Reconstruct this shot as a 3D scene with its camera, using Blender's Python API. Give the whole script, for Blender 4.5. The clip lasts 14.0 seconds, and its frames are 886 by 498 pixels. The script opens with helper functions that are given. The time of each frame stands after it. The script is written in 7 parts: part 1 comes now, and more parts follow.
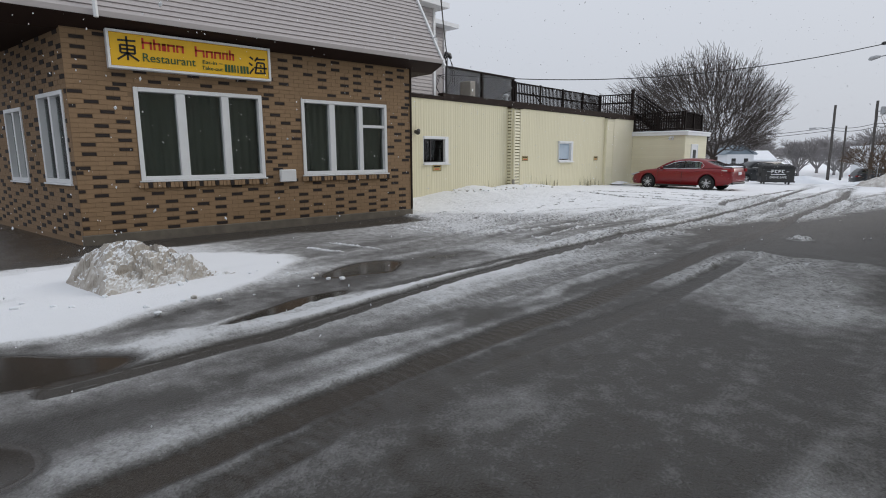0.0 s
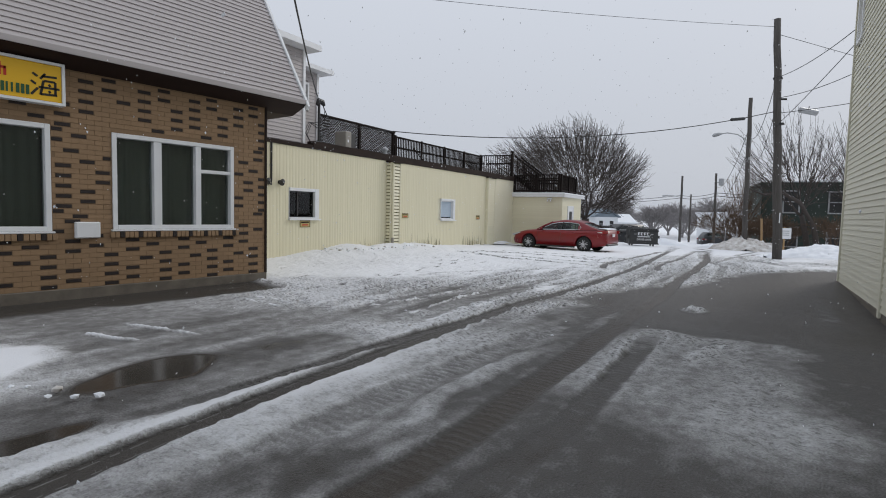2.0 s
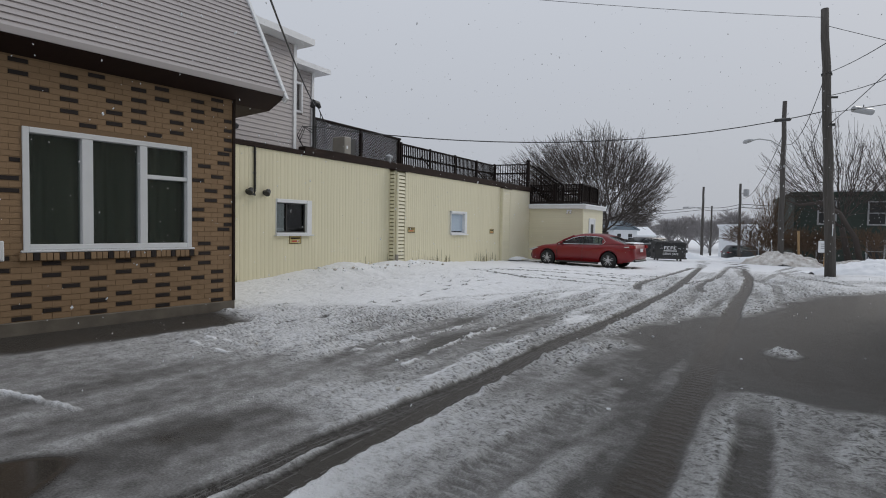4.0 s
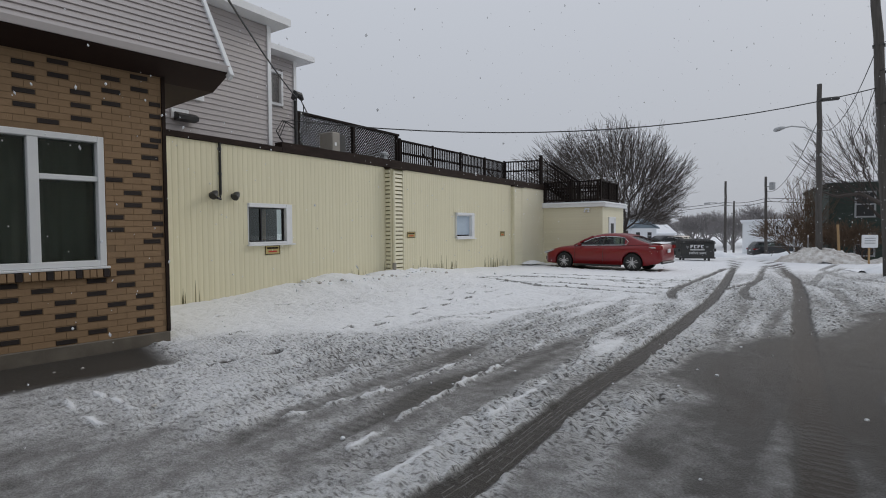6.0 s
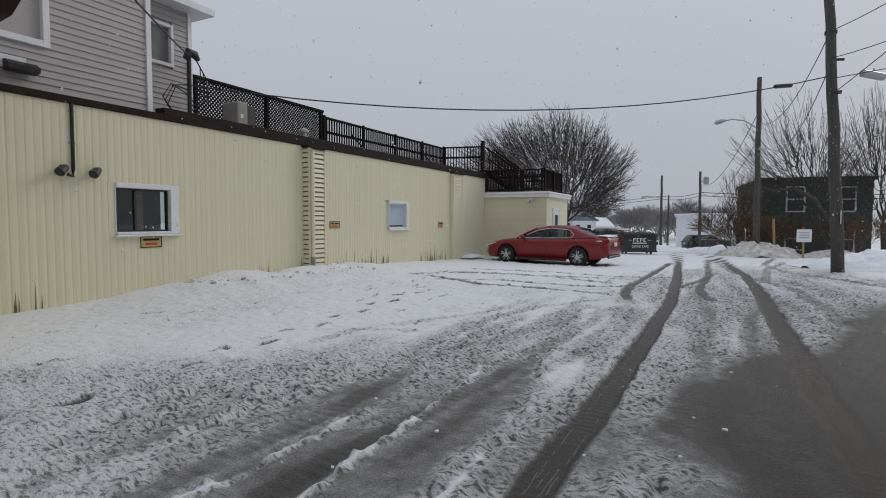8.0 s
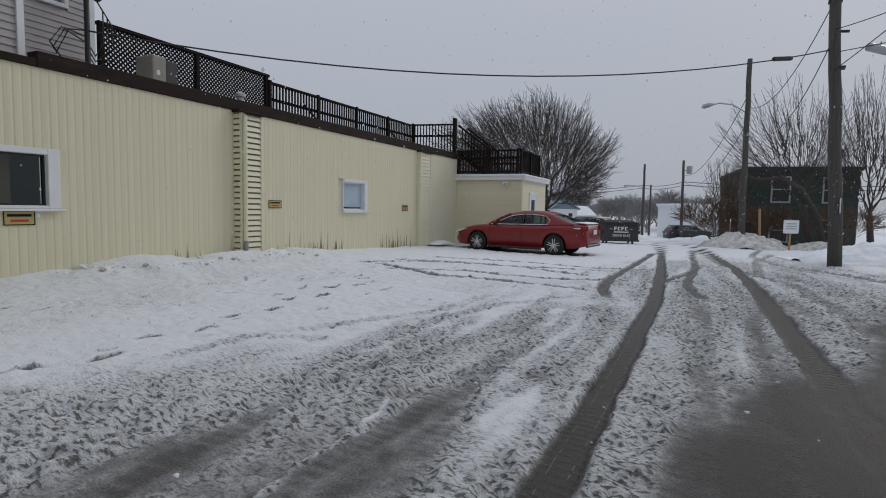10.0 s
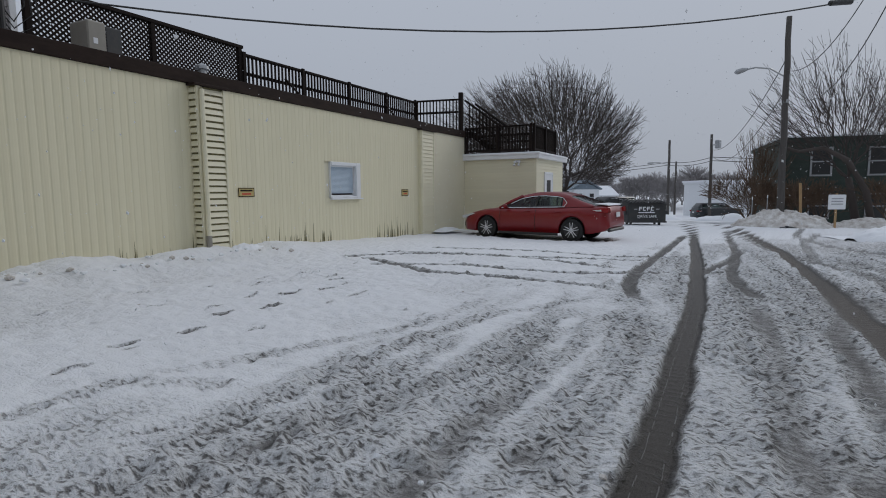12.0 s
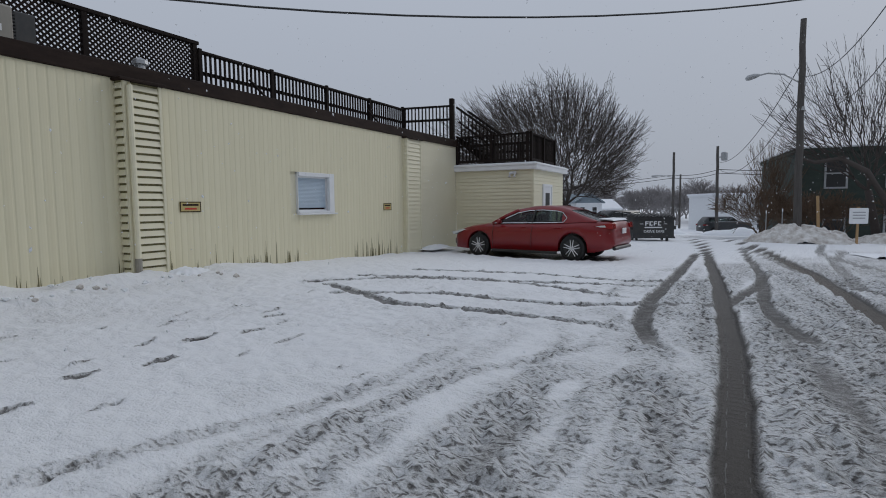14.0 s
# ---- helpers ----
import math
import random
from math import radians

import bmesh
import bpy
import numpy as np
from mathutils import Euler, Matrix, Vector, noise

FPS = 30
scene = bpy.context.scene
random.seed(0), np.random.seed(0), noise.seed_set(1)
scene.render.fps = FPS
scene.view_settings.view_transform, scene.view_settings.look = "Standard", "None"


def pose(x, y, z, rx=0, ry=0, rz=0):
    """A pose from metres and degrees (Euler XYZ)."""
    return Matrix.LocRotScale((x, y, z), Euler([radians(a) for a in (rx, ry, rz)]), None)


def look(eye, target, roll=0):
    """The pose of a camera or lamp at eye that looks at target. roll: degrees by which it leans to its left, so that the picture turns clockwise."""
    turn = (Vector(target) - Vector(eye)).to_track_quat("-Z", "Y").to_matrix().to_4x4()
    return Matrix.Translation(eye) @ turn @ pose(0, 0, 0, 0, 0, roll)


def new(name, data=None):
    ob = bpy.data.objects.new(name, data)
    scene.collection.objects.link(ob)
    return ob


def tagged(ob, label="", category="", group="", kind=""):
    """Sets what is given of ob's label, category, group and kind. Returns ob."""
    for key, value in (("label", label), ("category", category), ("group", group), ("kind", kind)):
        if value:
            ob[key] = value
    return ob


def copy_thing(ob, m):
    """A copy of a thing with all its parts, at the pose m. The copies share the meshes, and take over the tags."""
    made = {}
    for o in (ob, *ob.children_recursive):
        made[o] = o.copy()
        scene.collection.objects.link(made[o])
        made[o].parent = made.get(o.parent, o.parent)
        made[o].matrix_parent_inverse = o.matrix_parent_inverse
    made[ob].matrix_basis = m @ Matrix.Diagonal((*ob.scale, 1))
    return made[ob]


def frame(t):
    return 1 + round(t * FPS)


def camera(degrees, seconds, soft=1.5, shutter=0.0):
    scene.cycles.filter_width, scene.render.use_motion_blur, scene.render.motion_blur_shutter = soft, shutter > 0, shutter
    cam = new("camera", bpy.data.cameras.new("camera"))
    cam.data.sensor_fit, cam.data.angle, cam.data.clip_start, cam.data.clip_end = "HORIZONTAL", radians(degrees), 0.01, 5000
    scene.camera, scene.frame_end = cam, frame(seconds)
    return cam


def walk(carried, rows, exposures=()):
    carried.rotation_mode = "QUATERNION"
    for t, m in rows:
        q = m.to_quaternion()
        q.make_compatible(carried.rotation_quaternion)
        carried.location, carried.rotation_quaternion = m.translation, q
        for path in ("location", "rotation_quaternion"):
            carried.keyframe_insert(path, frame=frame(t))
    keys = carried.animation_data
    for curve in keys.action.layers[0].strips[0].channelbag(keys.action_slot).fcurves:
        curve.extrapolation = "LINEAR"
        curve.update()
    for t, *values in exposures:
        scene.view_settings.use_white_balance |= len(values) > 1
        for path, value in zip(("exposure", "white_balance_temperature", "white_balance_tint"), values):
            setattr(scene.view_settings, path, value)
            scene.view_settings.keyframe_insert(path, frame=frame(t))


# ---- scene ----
cam = camera(79.0, 14.0, soft=1.0)
PATH = [
    (0, (1.088, 0.556, 1.884), (2.368, 2.054, 1.54), -0.2),
    (0.5, (1.435, 0.768, 1.916), (2.887, 2.117, 1.644), 0.7),
    (1, (1.838, 1.043, 1.905), (3.45, 2.211, 1.711), 1.1),
    (1.5, (2.254, 1.259, 1.916), (3.879, 2.415, 1.764), 1.7),
    (2, (2.607, 1.613, 1.881), (4.193, 2.823, 1.747), 1.4),
    (2.5, (3.038, 1.92, 1.876), (4.589, 3.181, 1.796), 1.1),
    (3, (3.415, 2.3, 1.882), (4.945, 3.588, 1.843), 1.1),
    (3.5, (3.834, 2.52, 1.872), (5.378, 3.789, 1.798), 0.8),
    (3.7, (4.02, 2.627, 1.884), (5.578, 3.878, 1.798), 1.1),
    (5.8, (5.854, 3.644, 1.864), (7.389, 4.925, 1.8), -0.3),
    (6, (6.029, 3.751, 1.898), (7.551, 5.045, 1.825), -0.4),
    (6.5, (6.397, 4.041, 1.883), (7.913, 5.341, 1.79), -0.6),
    (7, (6.849, 4.257, 1.861), (8.405, 5.509, 1.75), -0.4),
    (7.5, (7.261, 4.524, 1.872), (8.873, 5.702, 1.756), 0.0),
    (8, (7.707, 4.676, 1.872), (9.357, 5.801, 1.765), 0.2),
    (8.2, (7.893, 4.741, 1.906), (9.545, 5.864, 1.804), 0.8),
    (10.3, (9.765, 5.202, 1.733), (11.447, 6.271, 1.573), 1.2),
    (10.5, (9.958, 5.267, 1.75), (11.624, 6.361, 1.586), 1.1),
    (11, (10.354, 5.462, 1.733), (12.01, 6.568, 1.543), 0.4),
    (11.5, (10.783, 5.568, 1.734), (12.437, 6.674, 1.524), -0.3),
    (12, (11.208, 5.652, 1.73), (12.843, 6.785, 1.517), -0.4),
    (12.5, (11.598, 5.794, 1.748), (13.202, 6.971, 1.547), -0.7),
    (13, (12.018, 5.885, 1.757), (13.604, 7.089, 1.573), -0.6),
    (13.5, (12.401, 6.058, 1.73), (14.015, 7.227, 1.561), -0.6),
    (14, (12.793, 6.204, 1.729), (14.425, 7.348, 1.567), -0.5),
]
EXPOSURES = [(0.0, 0.06, 6700, 10), (0.5, 0.12, 6700, 10), (1.0, 0.04, 6650, 10), (2.0, -0.02, 6650, 10), (2.5, -0.06, 6650, 10), (3.5, -0.22, 6700, 10), (6.5, -0.3, 6700, 10), (8.0, -0.38, 6650, 10), (11.0, -0.54, 6400, 10), (14.0, -0.58, 6300, 10)]
walk(cam, [(t, look(eye, target, roll)) for t, eye, target, roll in PATH], EXPOSURES)

# ---- light ----
world = bpy.data.worlds.new("overcast_sky")
scene.world = world
world.use_nodes = True
wn, wl = world.node_tree.nodes, world.node_tree.links
wn.clear()
sky = wn.new("ShaderNodeTexSky")
sky.sky_type, sky.sun_disc = "NISHITA", False
sky.sun_elevation, sky.sun_rotation = radians(31), radians(110)
sky.air_density, sky.dust_density = 1.0, 4.0
geo = wn.new("ShaderNodeTexCoord")
sep = wn.new("ShaderNodeSeparateXYZ")
ramp = wn.new("ShaderNodeMapRange")
ramp.inputs["From Min"].default_value, ramp.inputs["From Max"].default_value = 0.0, 1.0
ramp.inputs["To Min"].default_value, ramp.inputs["To Max"].default_value = 0.93, 1.5
cloud = wn.new("ShaderNodeMix")
cloud.data_type = "RGBA"
cloud.inputs[0].default_value = 0.003
cloud.inputs[6].default_value = (0.54, 0.583, 0.662, 1)
dim = wn.new("ShaderNodeVectorMath")
dim.operation = "SCALE"
back = wn.new("ShaderNodeBackground")
back.inputs[1].default_value = 1.0
wout = wn.new("ShaderNodeOutputWorld")
wl.new(geo.outputs["Generated"], sep.inputs[0])
wl.new(sep.outputs["Z"], ramp.inputs["Value"])
wl.new(sky.outputs[0], cloud.inputs[7])
wl.new(cloud.outputs[2], dim.inputs[0])
wl.new(ramp.outputs[0], dim.inputs["Scale"])
wl.new(dim.outputs[0], back.inputs[0])
wl.new(back.outputs[0], wout.inputs[0])

sun = new("sun", bpy.data.lights.new("sun", "SUN"))
sun.data.energy, sun.data.angle, sun.data.color = 0.85, radians(22), (1.0, 0.97, 0.93)
sun.matrix_world = look((30, -11, 19), (0, 0, 0))


# ---- materials ----
def material(name, base, rough=0.6, metal=0.0, tint=None, scale=6.0, amount=0.5, bump=0.0, bump_scale=60.0, stretch=(1, 1, 1), spec=0.5, per_piece=0.0, stain=None, stain_scale=1.5):
    m = bpy.data.materials.new(name)
    m.use_nodes = True
    n, l = m.node_tree.nodes, m.node_tree.links
    b = n["Principled BSDF"]
    b.inputs["Roughness"].default_value = rough
    b.inputs["Metallic"].default_value = metal
    b.inputs["Specular IOR Level"].default_value = spec
    co = n.new("ShaderNodeTexCoord")
    mp = n.new("ShaderNodeMapping")
    mp.inputs["Scale"].default_value = stretch
    l.new(co.outputs["Object"], mp.inputs[0])
    t1 = n.new("ShaderNodeTexNoise")
    t1.inputs["Scale"].default_value, t1.inputs["Detail"].default_value, t1.inputs["Roughness"].default_value = scale, 6, 0.65
    l.new(mp.outputs[0], t1.inputs[0])
    mix = n.new("ShaderNodeMix")
    mix.data_type = "RGBA"
    tint = tint or tuple(c * 0.7 for c in base)
    mix.inputs[6].default_value, mix.inputs[7].default_value = (*base, 1), (*tint, 1)
    sm = n.new("ShaderNodeMapRange")
    sm.inputs["From Min"].default_value, sm.inputs["From Max"].default_value, sm.inputs["To Max"].default_value = 0.35, 0.75, amount
    l.new(t1.outputs[0], sm.inputs["Value"])
    l.new(sm.outputs[0], mix.inputs[0])
    colour = mix.outputs[2]
    if stain:
        t2 = n.new("ShaderNodeTexNoise")
        t2.inputs["Scale"].default_value, t2.inputs["Detail"].default_value = stain_scale, 5
        mp2 = n.new("ShaderNodeMapping")
        mp2.inputs["Scale"].default_value = (3.0, 3.0, 0.25)
        l.new(co.outputs["Object"], mp2.inputs[0])
        l.new(mp2.outputs[0], t2.inputs[0])
        s2 = n.new("ShaderNodeMapRange")
        s2.inputs["From Min"].default_value, s2.inputs["From Max"].default_value, s2.inputs["To Max"].default_value = 0.5, 0.8, 0.55
        l.new(t2.outputs[0], s2.inputs["Value"])
        mx = n.new("ShaderNodeMix")
        mx.data_type = "RGBA"
        mx.inputs[7].default_value = (*stain, 1)
        l.new(s2.outputs[0], mx.inputs[0])
        l.new(colour, mx.inputs[6])
        colour = mx.outputs[2]
    if per_piece:
        info = n.new("ShaderNodeObjectInfo")
        isl = n.new("ShaderNodeNewGeometry")
        add = n.new("ShaderNodeMath")
        add.operation = "ADD"
        l.new(info.outputs["Random"], add.inputs[0])
        l.new(isl.outputs["Random Per Island"], add.inputs[1])
        mr = n.new("ShaderNodeMapRange")
        mr.inputs["From Max"].default_value = 2.0
        mr.inputs["To Min"].default_value, mr.inputs["To Max"].default_value = 1 - per_piece, 1 + per_piece
        l.new(add.outputs[0], mr.inputs["Value"])
        sc = n.new("ShaderNodeVectorMath")
        sc.operation = "SCALE"
        l.new(colour, sc.inputs[0])
        l.new(mr.outputs[0], sc.inputs["Scale"])
        colour = sc.outputs[0]
    l.new(colour, b.inputs["Base Color"])
    if bump:
        t3 = n.new("ShaderNodeTexNoise")
        t3.inputs["Scale"].default_value, t3.inputs["Detail"].default_value = bump_scale, 4
        l.new(mp.outputs[0], t3.inputs[0])
        bp = n.new("ShaderNodeBump")
        bp.inputs["Strength"].default_value, bp.inputs["Distance"].default_value = bump, 0.01
        l.new(t3.outputs[0], bp.inputs["Height"])
        l.new(bp.outputs[0], b.inputs["Normal"])
    return m


def glass_material(name, tint=(0.75, 0.8, 0.78)):
    m = bpy.data.materials.new(name)
    m.use_nodes = True
    n, l = m.node_tree.nodes, m.node_tree.links
    n.clear()
    tr, gl, fr, mx, out = (n.new("ShaderNode" + k) for k in ("BsdfTransparent", "BsdfGlossy", "Fresnel", "MixShader", "OutputMaterial"))
    tr.inputs[0].default_value = (*tint, 1)
    gl.inputs["Roughness"].default_value = 0.02
    fr.inputs["IOR"].default_value = 1.5
    l.new(fr.outputs[0], mx.inputs[0])
    l.new(tr.outputs[0], mx.inputs[1])
    l.new(gl.outputs[0], mx.inputs[2])
    l.new(mx.outputs[0], out.inputs[0])
    return m


def ground_material():
    m = bpy.data.materials.new("snowy_asphalt")
    m.use_nodes = True
    n, l = m.node_tree.nodes, m.node_tree.links
    b = n["Principled BSDF"]
    b.inputs["Specular IOR Level"].default_value = 0.2

    def node(kind, **values):
        k = n.new("ShaderNode" + kind)
        for key, v in values.items():
            k.inputs[key.replace("_", " ")].default_value = v
        return k

    def math_node(op, a, c, clamp=False):
        k = n.new("ShaderNodeMath")
        k.operation, k.use_clamp = op, clamp
        for i, v in enumerate((a, c)):
            if isinstance(v, (int, float)):
                k.inputs[i].default_value = v
            else:
                l.new(v, k.inputs[i])
        return k.outputs[0]

    def blend(fac, a, c):
        k = n.new("ShaderNodeMix")
        k.data_type = "RGBA"
        l.new(fac, k.inputs[0])
        for i, v in ((6, a), (7, c)):
            if isinstance(v, tuple):
                k.inputs[i].default_value = (*v, 1)
            else:
                l.new(v, k.inputs[i])
        return k.outputs[2]

    at = n.new("ShaderNodeAttribute")
    at.attribute_name = "cover"
    sp = n.new("ShaderNodeSeparateColor")
    l.new(at.outputs["Color"], sp.inputs[0])
    cover, wet, brown = sp.outputs[0], sp.outputs[1], sp.outputs[2]
    co = n.new("ShaderNodeTexCoord")
    big, mid, fine, grit = (node("TexNoise", Scale=v, Detail=d, Roughness=r) for v, d, r in ((1.3, 5, 0.6), (6.5, 4, 0.6), (62, 3, 0.6), (170, 2, 0.6)))
    for k in (big, mid, fine, grit):
        l.new(co.outputs["Object"], k.inputs[0])
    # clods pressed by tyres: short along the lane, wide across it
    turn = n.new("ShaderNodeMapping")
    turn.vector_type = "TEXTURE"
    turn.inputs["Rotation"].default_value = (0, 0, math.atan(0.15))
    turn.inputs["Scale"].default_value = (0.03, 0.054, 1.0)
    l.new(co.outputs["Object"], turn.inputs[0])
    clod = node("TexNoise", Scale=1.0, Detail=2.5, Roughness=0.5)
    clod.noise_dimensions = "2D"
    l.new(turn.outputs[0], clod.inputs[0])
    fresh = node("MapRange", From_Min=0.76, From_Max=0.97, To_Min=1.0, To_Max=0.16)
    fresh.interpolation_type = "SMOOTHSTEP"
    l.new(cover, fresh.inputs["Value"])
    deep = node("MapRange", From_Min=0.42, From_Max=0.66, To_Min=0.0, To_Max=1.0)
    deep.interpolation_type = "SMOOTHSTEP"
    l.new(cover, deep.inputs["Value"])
    # slits between clods darkened: their shadow is put into the slush colour
    slit_shade = node("MapRange", From_Min=0.3, From_Max=0.5, To_Min=-0.2, To_Max=0.03)
    slit_shade.interpolation_type = "SMOOTHSTEP"
    l.new(clod.outputs[0], slit_shade.inputs["Value"])
    f = math_node("ADD", slit_shade.outputs[0], math_node("MULTIPLY", math_node("SUBTRACT", clod.outputs[0], 0.5), 0.45))
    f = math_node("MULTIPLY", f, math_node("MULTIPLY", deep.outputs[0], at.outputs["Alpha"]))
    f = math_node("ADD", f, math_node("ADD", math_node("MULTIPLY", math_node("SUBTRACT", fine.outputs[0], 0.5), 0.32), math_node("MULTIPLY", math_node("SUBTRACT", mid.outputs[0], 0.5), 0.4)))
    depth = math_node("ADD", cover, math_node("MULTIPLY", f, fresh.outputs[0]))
    gate = node("MapRange", From_Min=0.02, From_Max=0.2)
    l.new(cover, gate.inputs["Value"])
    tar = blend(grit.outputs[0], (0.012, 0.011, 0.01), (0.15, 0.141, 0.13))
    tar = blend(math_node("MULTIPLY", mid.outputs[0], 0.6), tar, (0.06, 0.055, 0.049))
    grain = node("TexNoise", Scale=95, Detail=2, Roughness=0.7)
    l.new(co.outputs["Object"], grain.inputs[0])
    pale, black = node("MapRange", From_Min=0.58, From_Max=0.68, To_Max=0.55), node("MapRange", From_Min=0.42, From_Max=0.33, To_Max=0.7)
    l.new(grain.outputs[0], pale.inputs["Value"])
    l.new(grain.outputs[0], black.inputs["Value"])
    tar = blend(brown, tar, (0.085, 0.064, 0.047))
    tar = blend(pale.outputs[0], tar, (0.21, 0.2, 0.19))
    tar = blend(black.outputs[0], tar, (0.015, 0.014, 0.013))
    tar = blend(math_node("MULTIPLY", wet, 0.55), tar, (0.02, 0.018, 0.016))
    slush = n.new("ShaderNodeValToRGB")
    stops = ((0.3, (0.13, 0.125, 0.12)), (0.46, (0.27, 0.265, 0.26)), (0.62, (0.5, 0.5, 0.5)), (0.78, (0.74, 0.745, 0.755)), (0.95, (0.84, 0.85, 0.87)))
    ramp = slush.color_ramp
    while len(ramp.elements) < len(stops):
        ramp.elements.new(0.5)
    for e, (at_, col) in zip(ramp.elements, stops):
        e.position, e.color = at_, (*col, 1)
    l.new(depth, slush.inputs[0])
    white = blend(math_node("MULTIPLY", big.outputs[0], 0.35), slush.outputs[0], (0.7, 0.715, 0.74))
    wn_ = node("MapRange", From_Min=0.5, From_Max=0.85)
    l.new(depth, wn_.inputs["Value"])
    white = blend(wn_.outputs[0], slush.outputs[0], white)
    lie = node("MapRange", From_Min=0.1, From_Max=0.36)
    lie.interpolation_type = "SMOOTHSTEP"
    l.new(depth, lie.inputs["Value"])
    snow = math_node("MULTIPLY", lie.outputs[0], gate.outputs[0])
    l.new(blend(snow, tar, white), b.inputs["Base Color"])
    rough = math_node("SUBTRACT", math_node("ADD", 0.5, math_node("MULTIPLY", grit.outputs[0], 0.25)), math_node("MULTIPLY", wet, 0.56), True)
    rough = math_node("MAXIMUM", rough, math_node("MULTIPLY", snow, 0.75))
    l.new(math_node("MAXIMUM", rough, 0.13), b.inputs["Roughness"])
    dry = math_node("SUBTRACT", 1.0, wet, True)
    pile = math_node("MULTIPLY", math_node("MINIMUM", math_node("MAXIMUM", depth, 0.1), 1.05), gate.outputs[0])
    h = math_node("ADD", math_node("MULTIPLY", pile, 2.2), math_node("MULTIPLY", math_node("MULTIPLY", grit.outputs[0], 0.5), math_node("MULTIPLY", dry, math_node("SUBTRACT", 1.0, snow, True))))
    h = math_node("ADD", h, math_node("MULTIPLY", math_node("MULTIPLY", fine.outputs[0], snow), 0.35))
    bp = node("Bump", Strength=1.0, Distance=0.026)
    l.new(h, bp.inputs["Height"])
    l.new(bp.outputs[0], b.inputs["Normal"])
    return m


TAN = material("tan_brick", (0.29, 0.188, 0.106), 0.85, tint=(0.225, 0.142, 0.079), scale=14, bump=0.4, bump_scale=120, per_piece=0.1)
DARKBRICK = material("dark_brick", (0.016, 0.01, 0.009), 0.75, tint=(0.03, 0.02, 0.016), scale=18, bump=0.4, bump_scale=120, per_piece=0.3)
MORTAR = material("mortar", (0.24, 0.157, 0.09), 0.95, tint=(0.18, 0.116, 0.069), scale=10, bump=0.3)
CONCRETE = material("stained_concrete", (0.17, 0.148, 0.12), 0.9, tint=(0.085, 0.073, 0.06), scale=4, bump=0.3, amount=0.8)
GREYSIDING = material("grey_vinyl_siding", (0.43, 0.395, 0.39), 0.5, tint=(0.37, 0.34, 0.335), scale=2, amount=0.5, per_piece=0.05, stretch=(0.4, 1, 6))
CREAMSIDING = material("cream_vinyl_siding", (0.67, 0.65, 0.53), 0.5, tint=(0.6, 0.57, 0.45), scale=2, amount=0.6, per_piece=0.03, stretch=(0.4, 1, 6))
YELLOW = material("pale_yellow_siding", (0.72, 0.675, 0.49), 0.6, tint=(0.66, 0.605, 0.42), scale=1.6, amount=0.7, per_piece=0.025, stain=(0.5, 0.435, 0.27), stretch=(1, 1, 0.4))
YELLOWPLAIN = material("pale_yellow_stucco", (0.73, 0.69, 0.53), 0.8, tint=(0.65, 0.61, 0.44), scale=1.2, bump=0.3, bump_scale=90)
YELLOWLAP = material("pale_yellow_lap_siding", (0.74, 0.7, 0.53), 0.5, tint=(0.66, 0.61, 0.43), scale=2, amount=0.6, per_piece=0.04, stretch=(0.4, 1, 4))
GRIME_GAP = material("green_black_grime_and_gap", (0.1, 0.09, 0.045), 0.95, tint=(0.3, 0.27, 0.14), scale=12, amount=0.9)
WHITE = material("white_vinyl_frame", (0.78, 0.79, 0.8), 0.4, tint=(0.68, 0.69, 0.7), scale=3, amount=0.6)
BROWN = material("dark_brown_fascia", (0.018, 0.011, 0.009), 0.7, tint=(0.04, 0.026, 0.02), scale=7, amount=0.8, stretch=(0.3, 1, 1), bump=0.2, spec=0.15)
SOFFIT = material("dark_brown_soffit", (0.03, 0.017, 0.013), 0.7, tint=(0.018, 0.011, 0.009), scale=5, spec=0.15)
DECKWOOD = material("dark_stained_wood", (0.011, 0.008, 0.007), 0.8, tint=(0.026, 0.018, 0.015), scale=9, amount=0.8, stretch=(1, 1, 0.2), bump=0.3, per_piece=0.15, spec=0.15)
ROOFING = material("grey_roofing_with_snow", (0.5, 0.5, 0.52), 0.9, tint=(0.2, 0.2, 0.2), scale=1.5, amount=0.8, bump=0.3)
SNOW = material("fresh_snow", (0.82, 0.84, 0.87), 0.8, tint=(0.72, 0.74, 0.78), scale=2.5, bump=0.5, bump_scale=25)
DIRTYSNOW = material("dirty_ploughed_snow", (0.74, 0.73, 0.71), 0.85, tint=(0.26, 0.21, 0.165), scale=3.2, amount=0.95, bump=1.0, bump_scale=22)
SLUSH = material("grey_slush", (0.22, 0.215, 0.21), 0.7, tint=(0.12, 0.115, 0.11), scale=9)
HEAPSNOW = material("chunky_ploughed_snow", (0.5, 0.465, 0.42), 0.9, tint=(0.24, 0.205, 0.165), scale=7, amount=0.9, bump=1.0, bump_scale=35)
hn, hl = HEAPSNOW.node_tree.nodes, HEAPSNOW.node_tree.links
hgeo, hsep, hramp, hmix = hn.new("ShaderNodeNewGeometry"), hn.new("ShaderNodeSeparateXYZ"), hn.new("ShaderNodeMapRange"), hn.new("ShaderNodeMix")
hmix.data_type = "RGBA"
hramp.inputs["From Min"].default_value, hramp.inputs["From Max"].default_value = 0.5, 0.82
hl.new(hgeo.outputs["Normal"], hsep.inputs[0])
hl.new(hsep.outputs["Z"], hramp.inputs["Value"])
hl.new(hramp.outputs[0], hmix.inputs[0])
hl.new(hn["Principled BSDF"].inputs["Base Color"].links[0].from_socket, hmix.inputs[6])
hmix.inputs[7].default_value = (0.8, 0.82, 0.85, 1)
